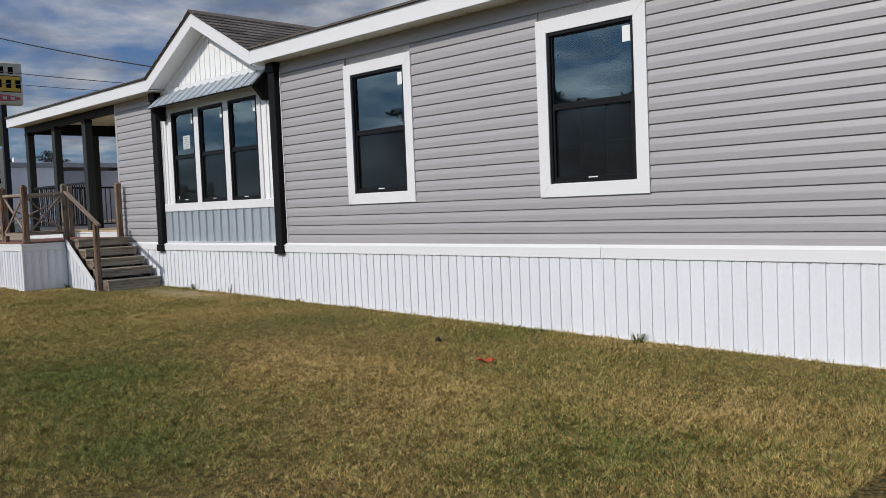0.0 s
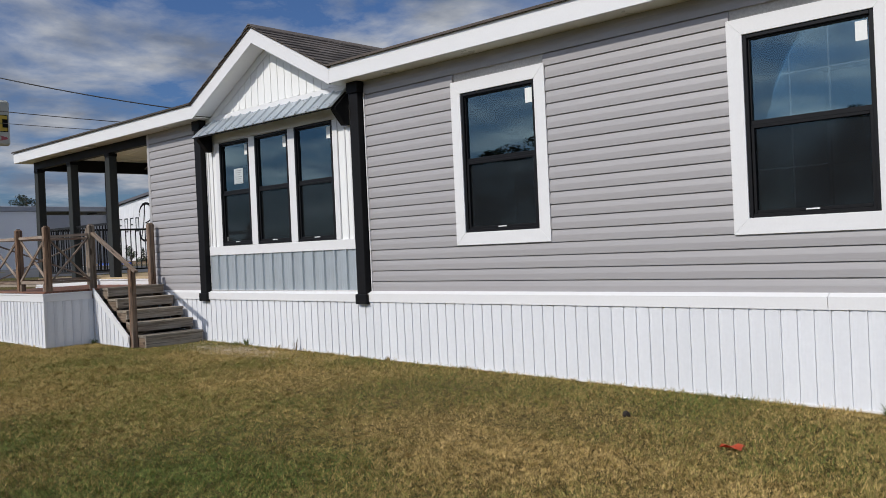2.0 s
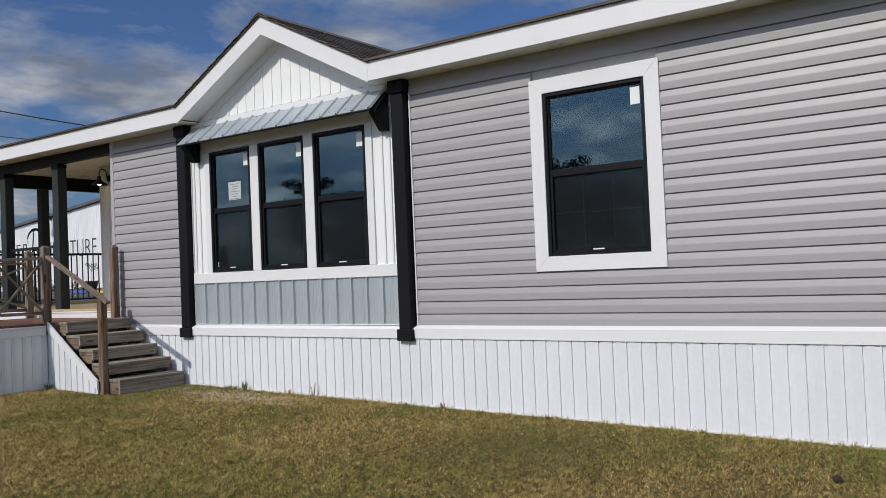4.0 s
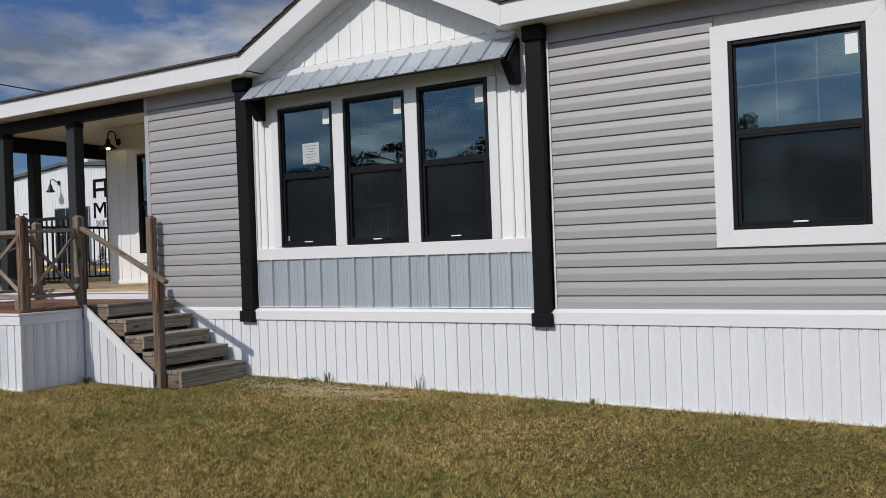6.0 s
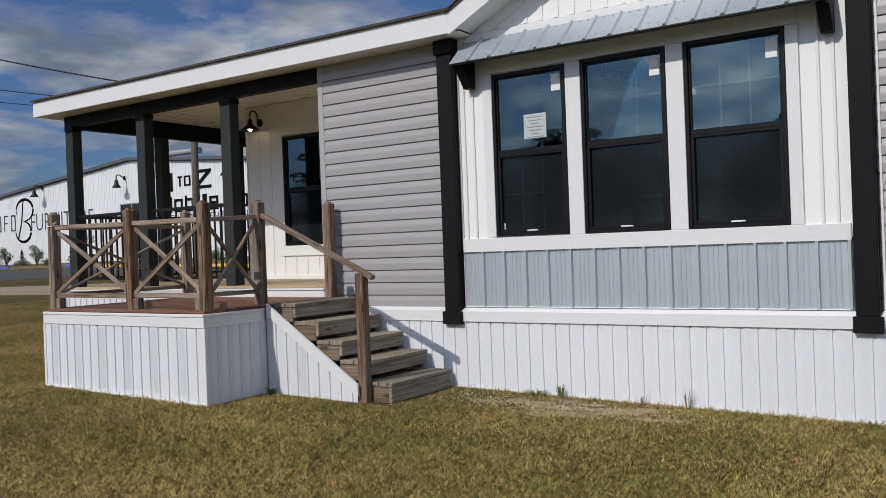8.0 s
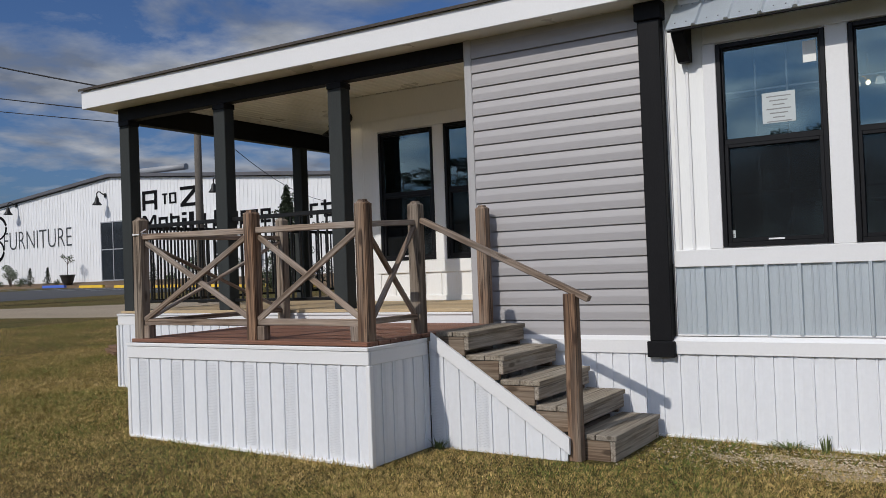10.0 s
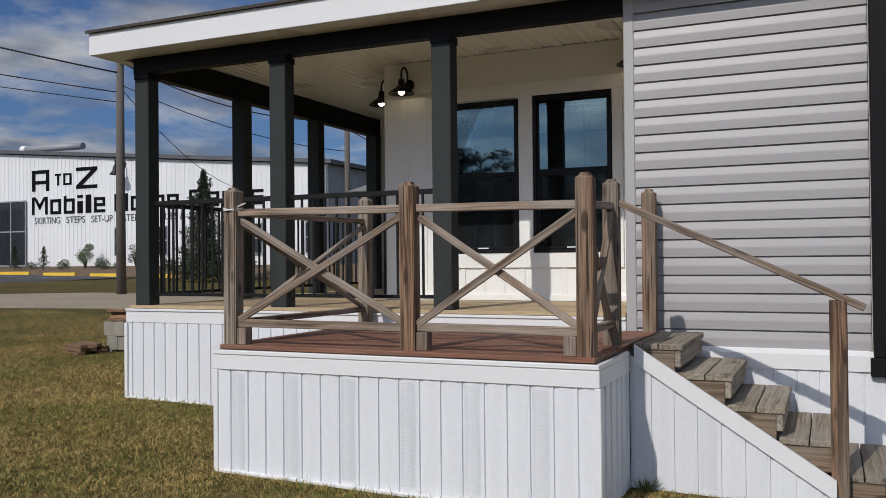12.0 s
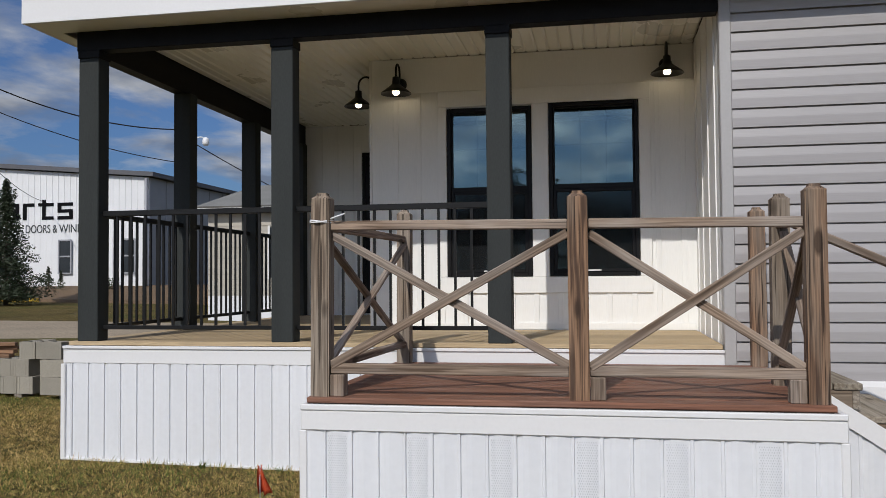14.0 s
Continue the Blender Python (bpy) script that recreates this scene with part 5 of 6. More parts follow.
# bare soil with pale chips by the steps
SOIL = surf("bare_sandy_soil", (0.34, 0.26, 0.16), var=0.5, rough=0.95, scale=6, bump=0.6, dist=0.01, grime=0.12)
CHIP = surf("pale_stone_chip", (0.60, 0.50, 0.37), var=0.2, rough=0.9, bump=0.2)
bm = bmesh.new()
for j in range(26):
    cx, cy = min(6.86, rng.gauss(6.6, 0.17)), rng.gauss(12.5, 0.55)
    wx, wy = rng.uniform(0.03, 0.085), rng.uniform(0.05, 0.20)
    hub = bm.verts.new((cx, cy, ground_z(cx, cy) + 0.004))
    rim = []
    for k in range(26):
        a = 2 * math.pi * k / 26
        r = 1 + 0.5 * noise.noise((3 * math.cos(a), 3 * math.sin(a), 2.0 + j)) + 0.35 * noise.noise((9 * math.cos(a), 9 * math.sin(a), 5.0 + j))
        x, y = min(6.985, cx + wx * r * math.cos(a)), cy + wy * r * math.sin(a)
        rim.append(bm.verts.new((x, y, ground_z(x, y) - 0.002)))
    for k in range(26):
        bm.faces.new((hub, rim[k], rim[(k + 1) % 26]))
solid("bare_soil", bm, SOIL, "patches of bare sandy soil by the skirting", "soil", kind="structure")
bm = bmesh.new()
for _ in range(2600):
    x, y = rng.gauss(6.6, 0.22), rng.gauss(12.7, 0.75)
    if x > 6.98:
        continue
    s = rng.uniform(0.005, 0.016)
    c = Vector((x, y, ground_z(x, y) + s * 0.3))
    v = [bm.verts.new(c + Vector((rng.uniform(-1, 1) * s, rng.uniform(-1, 1) * s, rng.uniform(-0.4, 0.5) * s))) for _ in range(4)]
    for f in ((0, 1, 2), (0, 2, 3), (0, 3, 1), (1, 3, 2)):
        bm.faces.new([v[i] for i in f])
tagged(new("soil_chips", mesh("soil_chips", bm, CHIP)), "pale stone chips on bare soil", "gravel", kind="stuff")

# orange scraps and marker flag
ORANGE = surf("faded_orange_plastic", (0.72, 0.12, 0.045), var=0.1, rough=0.5, bump=0.1)
scrap = thing("orange_scrap", (5.31, 5.02, -0.1), "crumpled orange plastic scrap lying on the grass", "litter")
bm = bmesh.new()
g = [[bm.verts.new((5.31 + 0.035 * i + 0.008 * j, 5.02 - 0.045 * j, ground_z(5.3, 5.0) + 0.028 + 0.016 * math.sin(i * 2.1 + j * 1.7))) for j in range(4)] for i in range(3)]
for i in range(2):
    for j in range(3):
        bm.faces.new((g[i][j], g[i + 1][j], g[i + 1][j + 1], g[i][j + 1]))
bmesh.ops.solidify(bm, geom=bm.faces[:], thickness=0.003)
part("sheet", bm, ORANGE, scrap)
stone = thing("dark_clod", (5.87, 6.05, -0.1), "small dark clod of earth on the grass", "clod")
bm = bmesh.new()
bmesh.ops.create_icosphere(bm, subdivisions=2, radius=0.03)
for v in bm.verts:
    v.co = v.co * (1 + 0.3 * noise.noise(v.co * 40)) + Vector((5.87, 6.05, ground_z(5.87, 6.05) + 0.018))
part("lump", bm, surf("dark_earth", (0.03, 0.022, 0.016), rough=0.95, bump=0.5), stone)
flag = thing("marker_flag", (5.84, 18.28, 0.08), "small bright orange marker flag hanging on a wire", "marker flag")
part("wire", tube([(5.84, 18.28, ground_z(5.84, 18.28) - 0.02), (5.842, 18.282, 0.385)], 0.0022, 6), METAL, flag)
bm = bmesh.new()
rows = []
for i in range(6):
    z = 0.38 - 0.031 * i
    w = 0.016 + 0.007 * i
    rows.append([bm.verts.new((5.842 - 0.02 * math.sin(j * 1.9 + i * 0.6), 18.282 - 0.006 * i + w * (0.5 - j / 4) * 1.5, z + 0.012 * math.sin(j * 2.3))) for j in range(5)])
for p, q in zip(rows, rows[1:]):
    for j in range(4):
        bm.faces.new((p[j], p[j + 1], q[j + 1], q[j])).smooth = True
bmesh.ops.solidify(bm, geom=bm.faces[:], thickness=0.002)
part("flag_cloth", bm, ORANGE, flag)

# stack of concrete blocks and broken timber
BLOCK = surf("concrete_block", (0.30, 0.275, 0.225), var=0.13, rough=0.95, scale=10, bump=0.6, dist=0.006, grime=0.08, piece=0.12)


def concrete_block(x, y, z, turn, tip=0):
    """Hollow block, 0.39 x 0.19 x 0.19."""
    t = thing("concrete_block", (x, y, z), "grey hollow concrete block in a stack", "concrete block", "stacked blocks")
    bm = bmesh.new()
    for b in ((-0.195, 0.195, -0.095, -0.063), (-0.195, 0.195, 0.063, 0.095), (-0.195, -0.163, -0.063, 0.063), (0.163, 0.195, -0.063, 0.063), (-0.016, 0.016, -0.063, 0.063)):
        box(*b, 0, 0.19, 0.003, bm)
    m = Matrix.Translation((x, y, z)) @ Matrix.Rotation(turn, 4, "Z")
    if tip:
        m = m @ Matrix.Translation((0, 0, 0.095)) @ Matrix.Rotation(math.pi / 2, 4, "X") @ Matrix.Translation((0, 0, -0.095))
    part("block_body", bm, BLOCK, t, m=m)


OFFCUT = surf("red_brown_timber_offcut", (0.21, 0.12, 0.068), var=0.5, rough=0.85, scale=9, bump=0.5, stretch=(1.8, 0.12, 1.8), grime=0.12, fine=7, piece=0.4)
gb = ground_z(10, 22.7) + 0.04
for k in range(3):
    t = thing("timber_bearer", (9.95, 22.2 + 0.55 * k, gb - 0.05), "weathered timber bearer under the concrete blocks", "timber", "timber bearers")
    part("bearer", box(-0.2, 0.35, -0.045, 0.045, -0.06, -0.001, 0.004), STEPWOOD, t, m=Matrix.Translation((9.98, 22.2 + 0.55 * k, gb)))
for row in range(3):
    for k in range(4 if row < 2 else 1):
        concrete_block(9.98 + random.uniform(-0.03, 0.03), 22.66 + 0.2 * k + 0.06 * (row % 2) + random.uniform(-0.004, 0.004), gb + 0.19 * row, random.uniform(-0.04, 0.04))
for row, (x, y, turn) in enumerate(((9.80, 22.24, 1.45), (9.84, 22.26, 1.62), (9.90, 22.42, 1.50))):
    concrete_block(x, y, gb + 0.19 * row, turn)
for k in range(9):
    t = thing("timber_offcut", (9.5, 23.5, gb), "weathered timber offcut in a small pile", "timber", "timber offcuts")
    z = gb - 0.015 + 0.05 * (k // 3)
    part("offcut", box(-0.045, 0.045, -0.25, 0.25, -0.022, 0.022, 0.003), OFFCUT, t, m=Matrix.Translation((9.42 + 0.13 * (k % 3), 23.5 + random.uniform(-0.05, 0.05), z)) @ Matrix.Rotation(random.uniform(-0.5, 0.5), 4, "Z"))
for k in range(4):
    t = thing("timber_offcut", (9.98, 23.3, gb + 0.38), "weathered timber offcut lying on concrete blocks", "timber", "timber offcuts")
    part("offcut", box(-0.045, 0.045, -0.24, 0.24, -0.02, 0.02, 0.003), OFFCUT, t, m=Matrix.Translation((9.98 + 0.04 * k % 0.1, 23.22, gb + 0.40 + 0.042 * k)) @ Matrix.Rotation(0.1 * k, 4, "Z"))


# ---------------- drive, car park and planting bed ----------------
GRAVEL = surf("pale_sandy_gravel", (0.31, 0.25, 0.175), var=0.4, rough=0.95, scale=3, bump=0.5, dist=0.012, grime=0.1)
ASPHALT = surf("dark_asphalt", (0.055, 0.056, 0.06), var=0.22, rough=0.9, scale=5, bump=0.3, grime=0.1)
MULCH = surf("brown_pine_mulch", (0.15, 0.10, 0.058), var=0.4, rough=0.95, scale=5, bump=0.8, dist=0.03, grime=0.12)


def sheet(name, outline, lift, mat, label, category):
    """A flat layer over the ground along a strip of left and right plan points."""
    bm = bmesh.new()
    rows = []
    for (xa, ya), (xb, yb) in outline:
        row = []
        for k in range(7):
            x, y = xa + (xb - xa) * k / 6, ya + (yb - ya) * k / 6
            row.append(bm.verts.new((x, y, ground_z(x, y) + lift + (0.012 if 0 < k < 6 else -0.02))))
        rows.append(row)
    for p, q in zip(rows, rows[1:]):
        for k in range(6):
            bm.faces.new((p[k], p[k + 1], q[k + 1], q[k]))
    return solid(name, bm, mat, label, category, kind="structure")


sheet("drive", [((19.0, 20.5), (23.0, 22.5)), ((17.6, 26.5), (22.6, 30.0)), ((15.8, 31.0), (21.8, 36.0)), ((13.0, 38.5), (17.2, 40.2)), ((4.0, 58.0), (8.5, 60.0))], 0.02, GRAVEL, "pale sandy gravel drive across the lawn", "drive")
sheet("car_park", [((29.0, 45.0), (34.2, 45.0)), ((25.5, 45.5), (34.2, 50)), ((19.5, 46.0), (34.2, 58)), ((16.0, 50.0), (34.2, 76)), ((10.0, 70.0), (34.2, 96))], 0.03, ASPHALT, "dark asphalt car park before the warehouse", "car park")
bm = bmesh.new()
ys = [30 + 2.0 * k for k in range(29)]
rows = []
for y in ys:
    rows.append([bm.verts.new(p) for p in ((34.1, y, ground_z(34, y) - 0.03), (34.2, y, ground_z(34, y) + 0.13), (35.6, y, 1.05 + 0.05 * math.sin(y)), (37.2, y, 1.27))])
for p, q in zip(rows, rows[1:]):
    for k in range(3):
        bm.faces.new((p[k], q[k], q[k + 1], p[k + 1]))
solid("planting_bed", bm, MULCH, "brown mulched planting bed along the warehouse", "planting bed", kind="structure")


def wheel_stop(x, y, col, label):
    t = thing("wheel_stop", (x, y, ground_z(x, y)), label, "wheel stop", "wheel stops")
    bm = prism([(-0.09, 0), (0.09, 0), (0.06, 0.16), (-0.06, 0.16)], "y", -1.12, 1.12)
    part("kerb_block", bm, col, t, m=Matrix.Translation((x, y, ground_z(x, y) + 0.03)))


YELLOW = surf("yellow_road_paint", (0.72, 0.46, 0.03), var=0.1, rough=0.6, bump=0.1, grime=0.06)
BLUEP = surf("blue_road_paint", (0.05, 0.12, 0.5), var=0.1, rough=0.6, bump=0.1)
for k in range(6):
    wheel_stop(33.4, 57.0 - 3.27 * k, YELLOW, "yellow painted concrete wheel stop in the car park")
for y in (60.65, 69.8, 73.1):
    wheel_stop(33.4, y, BLUEP, "blue painted concrete wheel stop in the car park")
LINEP = surf("white_road_paint", (0.7, 0.7, 0.68), var=0.1, rough=0.7, bump=0.1)
lines = thing("parking_lines", (30, 55, 0.7), "white painted parking lines on the asphalt", "road marking", kind="structure")
for k in range(12):
    y = 78.5 - 2.75 * k
    part("painted_line", box(29.0, 33.0, y - 0.06, y + 0.06, ground_z(31, y) + 0.044, ground_z(31, y) + 0.05), LINEP, lines)


# ---------------- warehouse ----------------
WX, WY = 37.0, 56.0
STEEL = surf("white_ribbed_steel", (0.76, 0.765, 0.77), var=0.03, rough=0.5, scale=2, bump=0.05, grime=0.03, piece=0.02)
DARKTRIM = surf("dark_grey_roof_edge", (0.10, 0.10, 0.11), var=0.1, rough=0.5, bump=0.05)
SIGNBLACK = surf("black_sign_paint", (0.008, 0.008, 0.009), var=0.1, rough=0.8, bump=0, spec=0.05)
SIGNGREY = surf("grey_sign_paint", (0.075, 0.08, 0.085), var=0.1, rough=0.8, bump=0, spec=0.05)
DARKGLASS = surf("dark_shop_glass", (0.02, 0.024, 0.028), var=0.2, rough=0.12, bump=0.02)
UR, ZRR, UL, ZL, UE, ZE = -3.7, 8.02, -27.2, 5.78, 19.45, 6.17


def roof_z(u):
    return ZRR - (UR - u) * (ZRR - ZL) / (UR - UL) if u < UR else ZRR - (u - UR) * (ZRR - ZE) / (UE - UR)


def on_wall(u, z, out=0.0):
    return Vector((WX - out, WY - u, z))


FACE = Matrix(((0, 0, -1, 0), (-1, 0, 0, 0), (0, 1, 0, 0), (0, 0, 0, 1)))
ware = thing("warehouse", (WX, WY, 1.0), "large white ribbed-steel warehouse with painted lettering", "warehouse")
u = UL
while u < UE - 0.01:
    v = min(u + 0.92, UE)
    bm = bmesh.new()
    cuts = [u]
    for k in range(3):
        c = u + 0.3067 * k
        cuts += [c + 0.02, c + 0.03, c + 0.075, c + 0.085]
    pts = [(c, 0.016 if (i % 4) in (2, 3) else 0.0) for i, c in enumerate(cuts) if c < v] + [(v, 0.0)]
    if u < UR < v:
        pts = sorted(pts + [(UR, 0.0)])
    lo = [bm.verts.new(on_wall(c, 1.0, o)) for c, o in pts]
    hi = [bm.verts.new(on_wall(c, roof_z(c) - 0.05, o)) for c, o in pts]
    for i in range(len(pts) - 1):
        bm.faces.new((lo[i], lo[i + 1], hi[i + 1], hi[i]))
    part("wall_panel", bm, STEEL, ware)
    u = v
part("wall_core", prism([(WY - UL - 0.1, 0.9), (WY - UE + 0.1, 0.9), (WY - UE + 0.1, ZE - 0.08), (WY - UR, ZRR - 0.08), (WY - UL - 0.1, ZL - 0.08)], "x", WX + 0.01, WX + 0.11), GREYSHADE_STEEL, ware)
# side walls and ribs: the shade off the white front is in their grey
part("side_wall", box(WX + 0.02, WX + 45, WY - UE, WY - UE + 0.1, 0.9, ZE - 0.05), GREYSHADE_STEEL, ware, "steel side wall, its shade put in as grey")
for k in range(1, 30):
    part("side_rib", box(WX + 1.5 * k, WX + 1.5 * k + 0.07, WY - UE - 0.03, WY - UE - 0.0005, 1.0, ZE - 0.1), GREYSHADE_STEEL, ware)
part("side_wall", box(WX + 0.02, WX + 45, WY - UL - 0.1, WY - UL, 0.9, ZL - 0.05), GREYSHADE_STEEL, ware)
part("back_wall", box(WX + 45, WX + 45.1, WY - UE, WY - UL, 0.9, ZL), GREYSHADE_STEEL, ware)
bm = prism([(WY - UL + 0.3, ZL - 0.03), (WY - UR, ZRR), (WY - UE - 0.3, ZE - 0.03), (WY - UE - 0.3, ZE + 0.17), (WY - UR, ZRR + 0.2), (WY - UL + 0.3, ZL + 0.17)], "x", WX - 0.25, WX + 45.2)
part("roof", bm, DARKTRIM, ware, "dark roof with a metal edge")
part("roof_vent", tube([(WX + 1.1, WY + 2.3, 8.30), (WX + 1.1, WY - 2.2, 8.24)], 0.20, 12), GREYSHADE_STEEL, ware, "low metal ridge vent")
part("vent_cap", tube([(WX + 1.1, WY + 2.301, 8.30), (WX + 1.1, WY + 2.75, 8.30)], 0.23, 12), STEEL, ware, "white end cap of the vent")
part("downpipe", tube([on_wall(UE - 0.1, 1.0, 0.12), on_wall(UE - 0.1, ZE - 0.1, 0.12)], 0.07), GREYSHADE_STEEL, ware)


def ware_window(u0, u1, z0, z1, mullions, sill):
    g = part("window", box(WX - 0.07, WX - 0.052, WY - u1, WY - u0, z0, z1), DARKGLASS, ware, "dark shop window")
    for k in range(mullions + 1):
        u = u0 + (u1 - u0) * k / mullions
        part("window_frame", box(WX - 0.11, WX - 0.071, WY - u - 0.035, WY - u + 0.035, z0, z1), GREYSHADE_STEEL, g)
    for z in sill:
        part("window_frame", box(WX - 0.105, WX - 0.0705, WY - u1, WY - u0, z - 0.035, z + 0.035), GREYSHADE_STEEL, g)


ware_window(-4.7, -1.08, 1.27, 5.1, 3, (1.3, 3.3, 5.08))
for u in (6.1, 9.18, 12.25, 15.3, 18.5):
    ware_window(u - 0.31, u + 0.31, 1.80, 3.36, 1, (1.82, 2.6, 3.34))


def lettering(text, u0, u1, z0, z1, mat, bold=0.0):
    """Painted words fitted to a box of the wall."""
    cu = bpy.data.curves.new("lettering", "FONT")
    cu.body, cu.extrude, cu.offset = text, 0.003, bold
    tmp = bpy.data.objects.new("lettering", cu)
    scene.collection.objects.link(tmp)
    me = bpy.data.meshes.new_from_object(tmp)
    bpy.data.objects.remove(tmp)
    co = np.empty(len(me.vertices) * 3)
    me.vertices.foreach_get("co", co)
    co = co.reshape(-1, 3)
    lo, hi = co.min(0), co.max(0)
    me.materials.append(mat)
    s = Matrix.Diagonal(((u1 - u0) / (hi[0] - lo[0]), (z1 - z0) / (hi[1] - lo[1]), 1, 1))
    m = Matrix.Translation(on_wall(u0, z0, 0.021)) @ FACE @ s @ Matrix.Translation((-lo[0], -lo[1], 0))
    part("lettering", me, mat, ware, "painted words " + text, m=m)


GLYPHS = {
    "A": "#####/#...#/#...#/#####/#...#/#...#", "T": "###/.#./.#./.#./.#./.#.", "O": "####/#..#/#..#/#..#/#..#/####",
    "H": "#...#/#...#/#####/#####/#...#/#...#", "P": "#####/#...#/#...#/#####/##.../##...",
    "o": "..../####/#..#/#..#/#..#/####", "b": "#.../####/#..#/#..#/#..#/####", "i": "##/../##/##/##/##", "l": "##/##/##/##/##/##",
    "e": "..../####/#..#/####/#.../####", "m": "......./#######/#..#..#/#..#..#/#..#..#/#..#..#", "a": "..../####/...#/####/#..#/####",
    "r": ".../###/#../#../#../#..", "t": ".#../####/.#../.#../.#../.###", "s": "..../####/#.../####/...#/####",
    "M": "#....#/#....#/#....#/#....#/#....#/#....#", "Z": "######/....../....../....../....../######"}


def block_word(word, u0, u1, z0, z1):
    """Squared block letters painted on the wall, one mesh a letter."""
    widths = [len(GLYPHS[c].split("/")[0]) for c in word]
    cell = (u1 - u0) / (sum(widths) + 1.0 * (len(word) - 1))
    h = (z1 - z0) / 6
    u = u0
    for c, w in zip(word, widths):
        bm = bmesh.new()
        for r, row in enumerate(GLYPHS[c].split("/")):
            k = 0
            while k < len(row):
                if row[k] == "#":
                    e = k
                    while e < len(row) and row[e] == "#":
                        e += 1
                    box(WX - 0.025, WX - 0.018, WY - (u + e * cell), WY - (u + k * cell), z1 - (r + 1) * h, z1 - r * h, 0, bm)
                    k = e
                k += 1
        def slant(pts):
            prism([(WY - (u + a * cell), z1 - b * h) for a, b in pts], "x", WX - 0.0245, WX - 0.0185, bm)
        if c == "Z":
            slant([(4.3, 0.9), (6, 0.9), (1.7, 5.1), (0, 5.1)])
        if c == "M":
            slant([(0.5, 0), (1.4, 0), (3.4, 3.0), (3.0, 4.6)])
            slant([(5.5, 0), (4.6, 0), (2.6, 3.0), (3.0, 4.6)])
        part("lettering", bm, SIGNBLACK, ware, "black painted letter " + c)
        u += (w + 1.0) * cell


block_word("A", -0.64, 0.76, 5.60, 6.82)
block_word("TO", 1.21, 2.49, 5.88, 6.55)
block_word("Z", 2.84, 4.45, 5.62, 6.83)
block_word("Mobile", -0.64, 5.03, 4.24, 5.27)
block_word("Home", 5.70, 10.21, 4.26, 5.22)
block_word("Parts", 10.90, 15.65, 4.31, 5.24)
for w, a, b in (("SKIRTING", -0.42, 1.6), ("STEPS", 2.08, 3.51), ("SET-UP", 3.98, 5.57), ("MATERIALS", 5.82, 8.45), ("TUBS &", 8.94, 10.6), ("DOORS &", 13.23, 14.85), ("WINDOWS", 14.95, 17.2)):
    lettering(w, a, b, 3.70, 4.08, SIGNGREY, 0.004)
lettering("FURNITURE", -15.75, -7.9, 3.72, 4.98, SIGNGREY, -0.014)
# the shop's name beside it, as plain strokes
for k, u in enumerate((-21.6, -20.55, -19.5, -18.5)):
    bars = [(u, u + 0.12, 3.8, 5.05), (u + 0.12, u + 0.62, 4.95, 5.05)]
    bars += [(u + 0.12, u + 0.62, 3.8, 3.9), (u + 0.5, u + 0.62, 3.9, 4.95)] if k % 2 else [(u + 0.12, u + 0.5, 4.40, 4.5)]
    for a, b, c, d in bars:
        part("painted_stroke", box(WX - 0.025, WX - 0.018, WY - b, WY - a, c, d), SIGNGREY, ware)
for cu, cz, ru, rz, a0, a1 in ((-16.6, 5.35, 1.15, 0.82, 3.5, -1.5), (-16.85, 3.72, 1.05, 0.78, 1.5, -3.3)):
    arc = [(WX + 0.025, WY - cu - ru * math.cos(a0 + (a1 - a0) * k / 20), cz + rz * math.sin(a0 + (a1 - a0) * k / 20)) for k in range(21)]
    part("painted_curl", tube(arc, [0.06 + 0.06 * math.sin(math.pi * k / 20) for k in range(21)], 6), SIGNBLACK, ware, "black painted flourish")
part("painted_stroke", tube([(WX + 0.025, WY + 17.6, 3.1), (WX + 0.025, WY + 17.05, 4.4), (WX + 0.025, WY + 16.75, 6.1)], 0.085, 6), SIGNBLACK, ware)


def yard_lamp(u, z):
    t = thing("warehouse_lamp", on_wall(u, z), "black gooseneck lamp on the warehouse wall", "wall lamp", "warehouse lamps")
    arc = [on_wall(u, z, 0.02), on_wall(u, z + 0.05, 0.2)] + [on_wall(u, z + 0.05 + 0.16 * math.sin(a), 0.52 - 0.18 * math.cos(a)) for a in (0.6, 1.2, 1.8, 2.4, 3.0)] + [on_wall(u, z - 0.15, 0.70)]
    part("arm", tube(arc, 0.035, 6), LAMPBLACK, t)
    part("back_plate", box(WX - 0.09, WX - 0.06, WY - u - 0.1, WY - u + 0.1, z - 0.14, z + 0.14), LAMPBLACK, t)
    part("shade", lathe([(0.04, 0.14), (0.07, 0.06), (0.12, 0.0), (0.15, -0.22), (0.29, -0.40), (0.30, -0.44), (0.13, -0.25), (0.0, -0.2)], 18), LAMPBLACK, t, m=Matrix.Translation(on_wall(u, z - 0.22, 0.70)))


for u in (-14.05, -4.2, 6.45):
    yard_lamp(u, 6.85)


# ---------------- shrubs, cedar, trees ----------------
LEAF = surf("shrub_leaf", (0.055, 0.085, 0.025), var=0.3, rough=0.6, bump=0, piece=0.25)
CEDARLEAF = surf("cedar_foliage", (0.035, 0.05, 0.024), var=0.35, rough=0.7, bump=0, piece=0.1)
PINELEAF = surf("pine_foliage", (0.035, 0.048, 0.022), var=0.35, rough=0.75, bump=0, piece=0.2)
BARK = surf("grey_brown_bark", (0.12, 0.09, 0.07), var=0.4, rough=0.95, scale=6, bump=0.8, dist=0.02, stretch=(1, 1, 0.3))


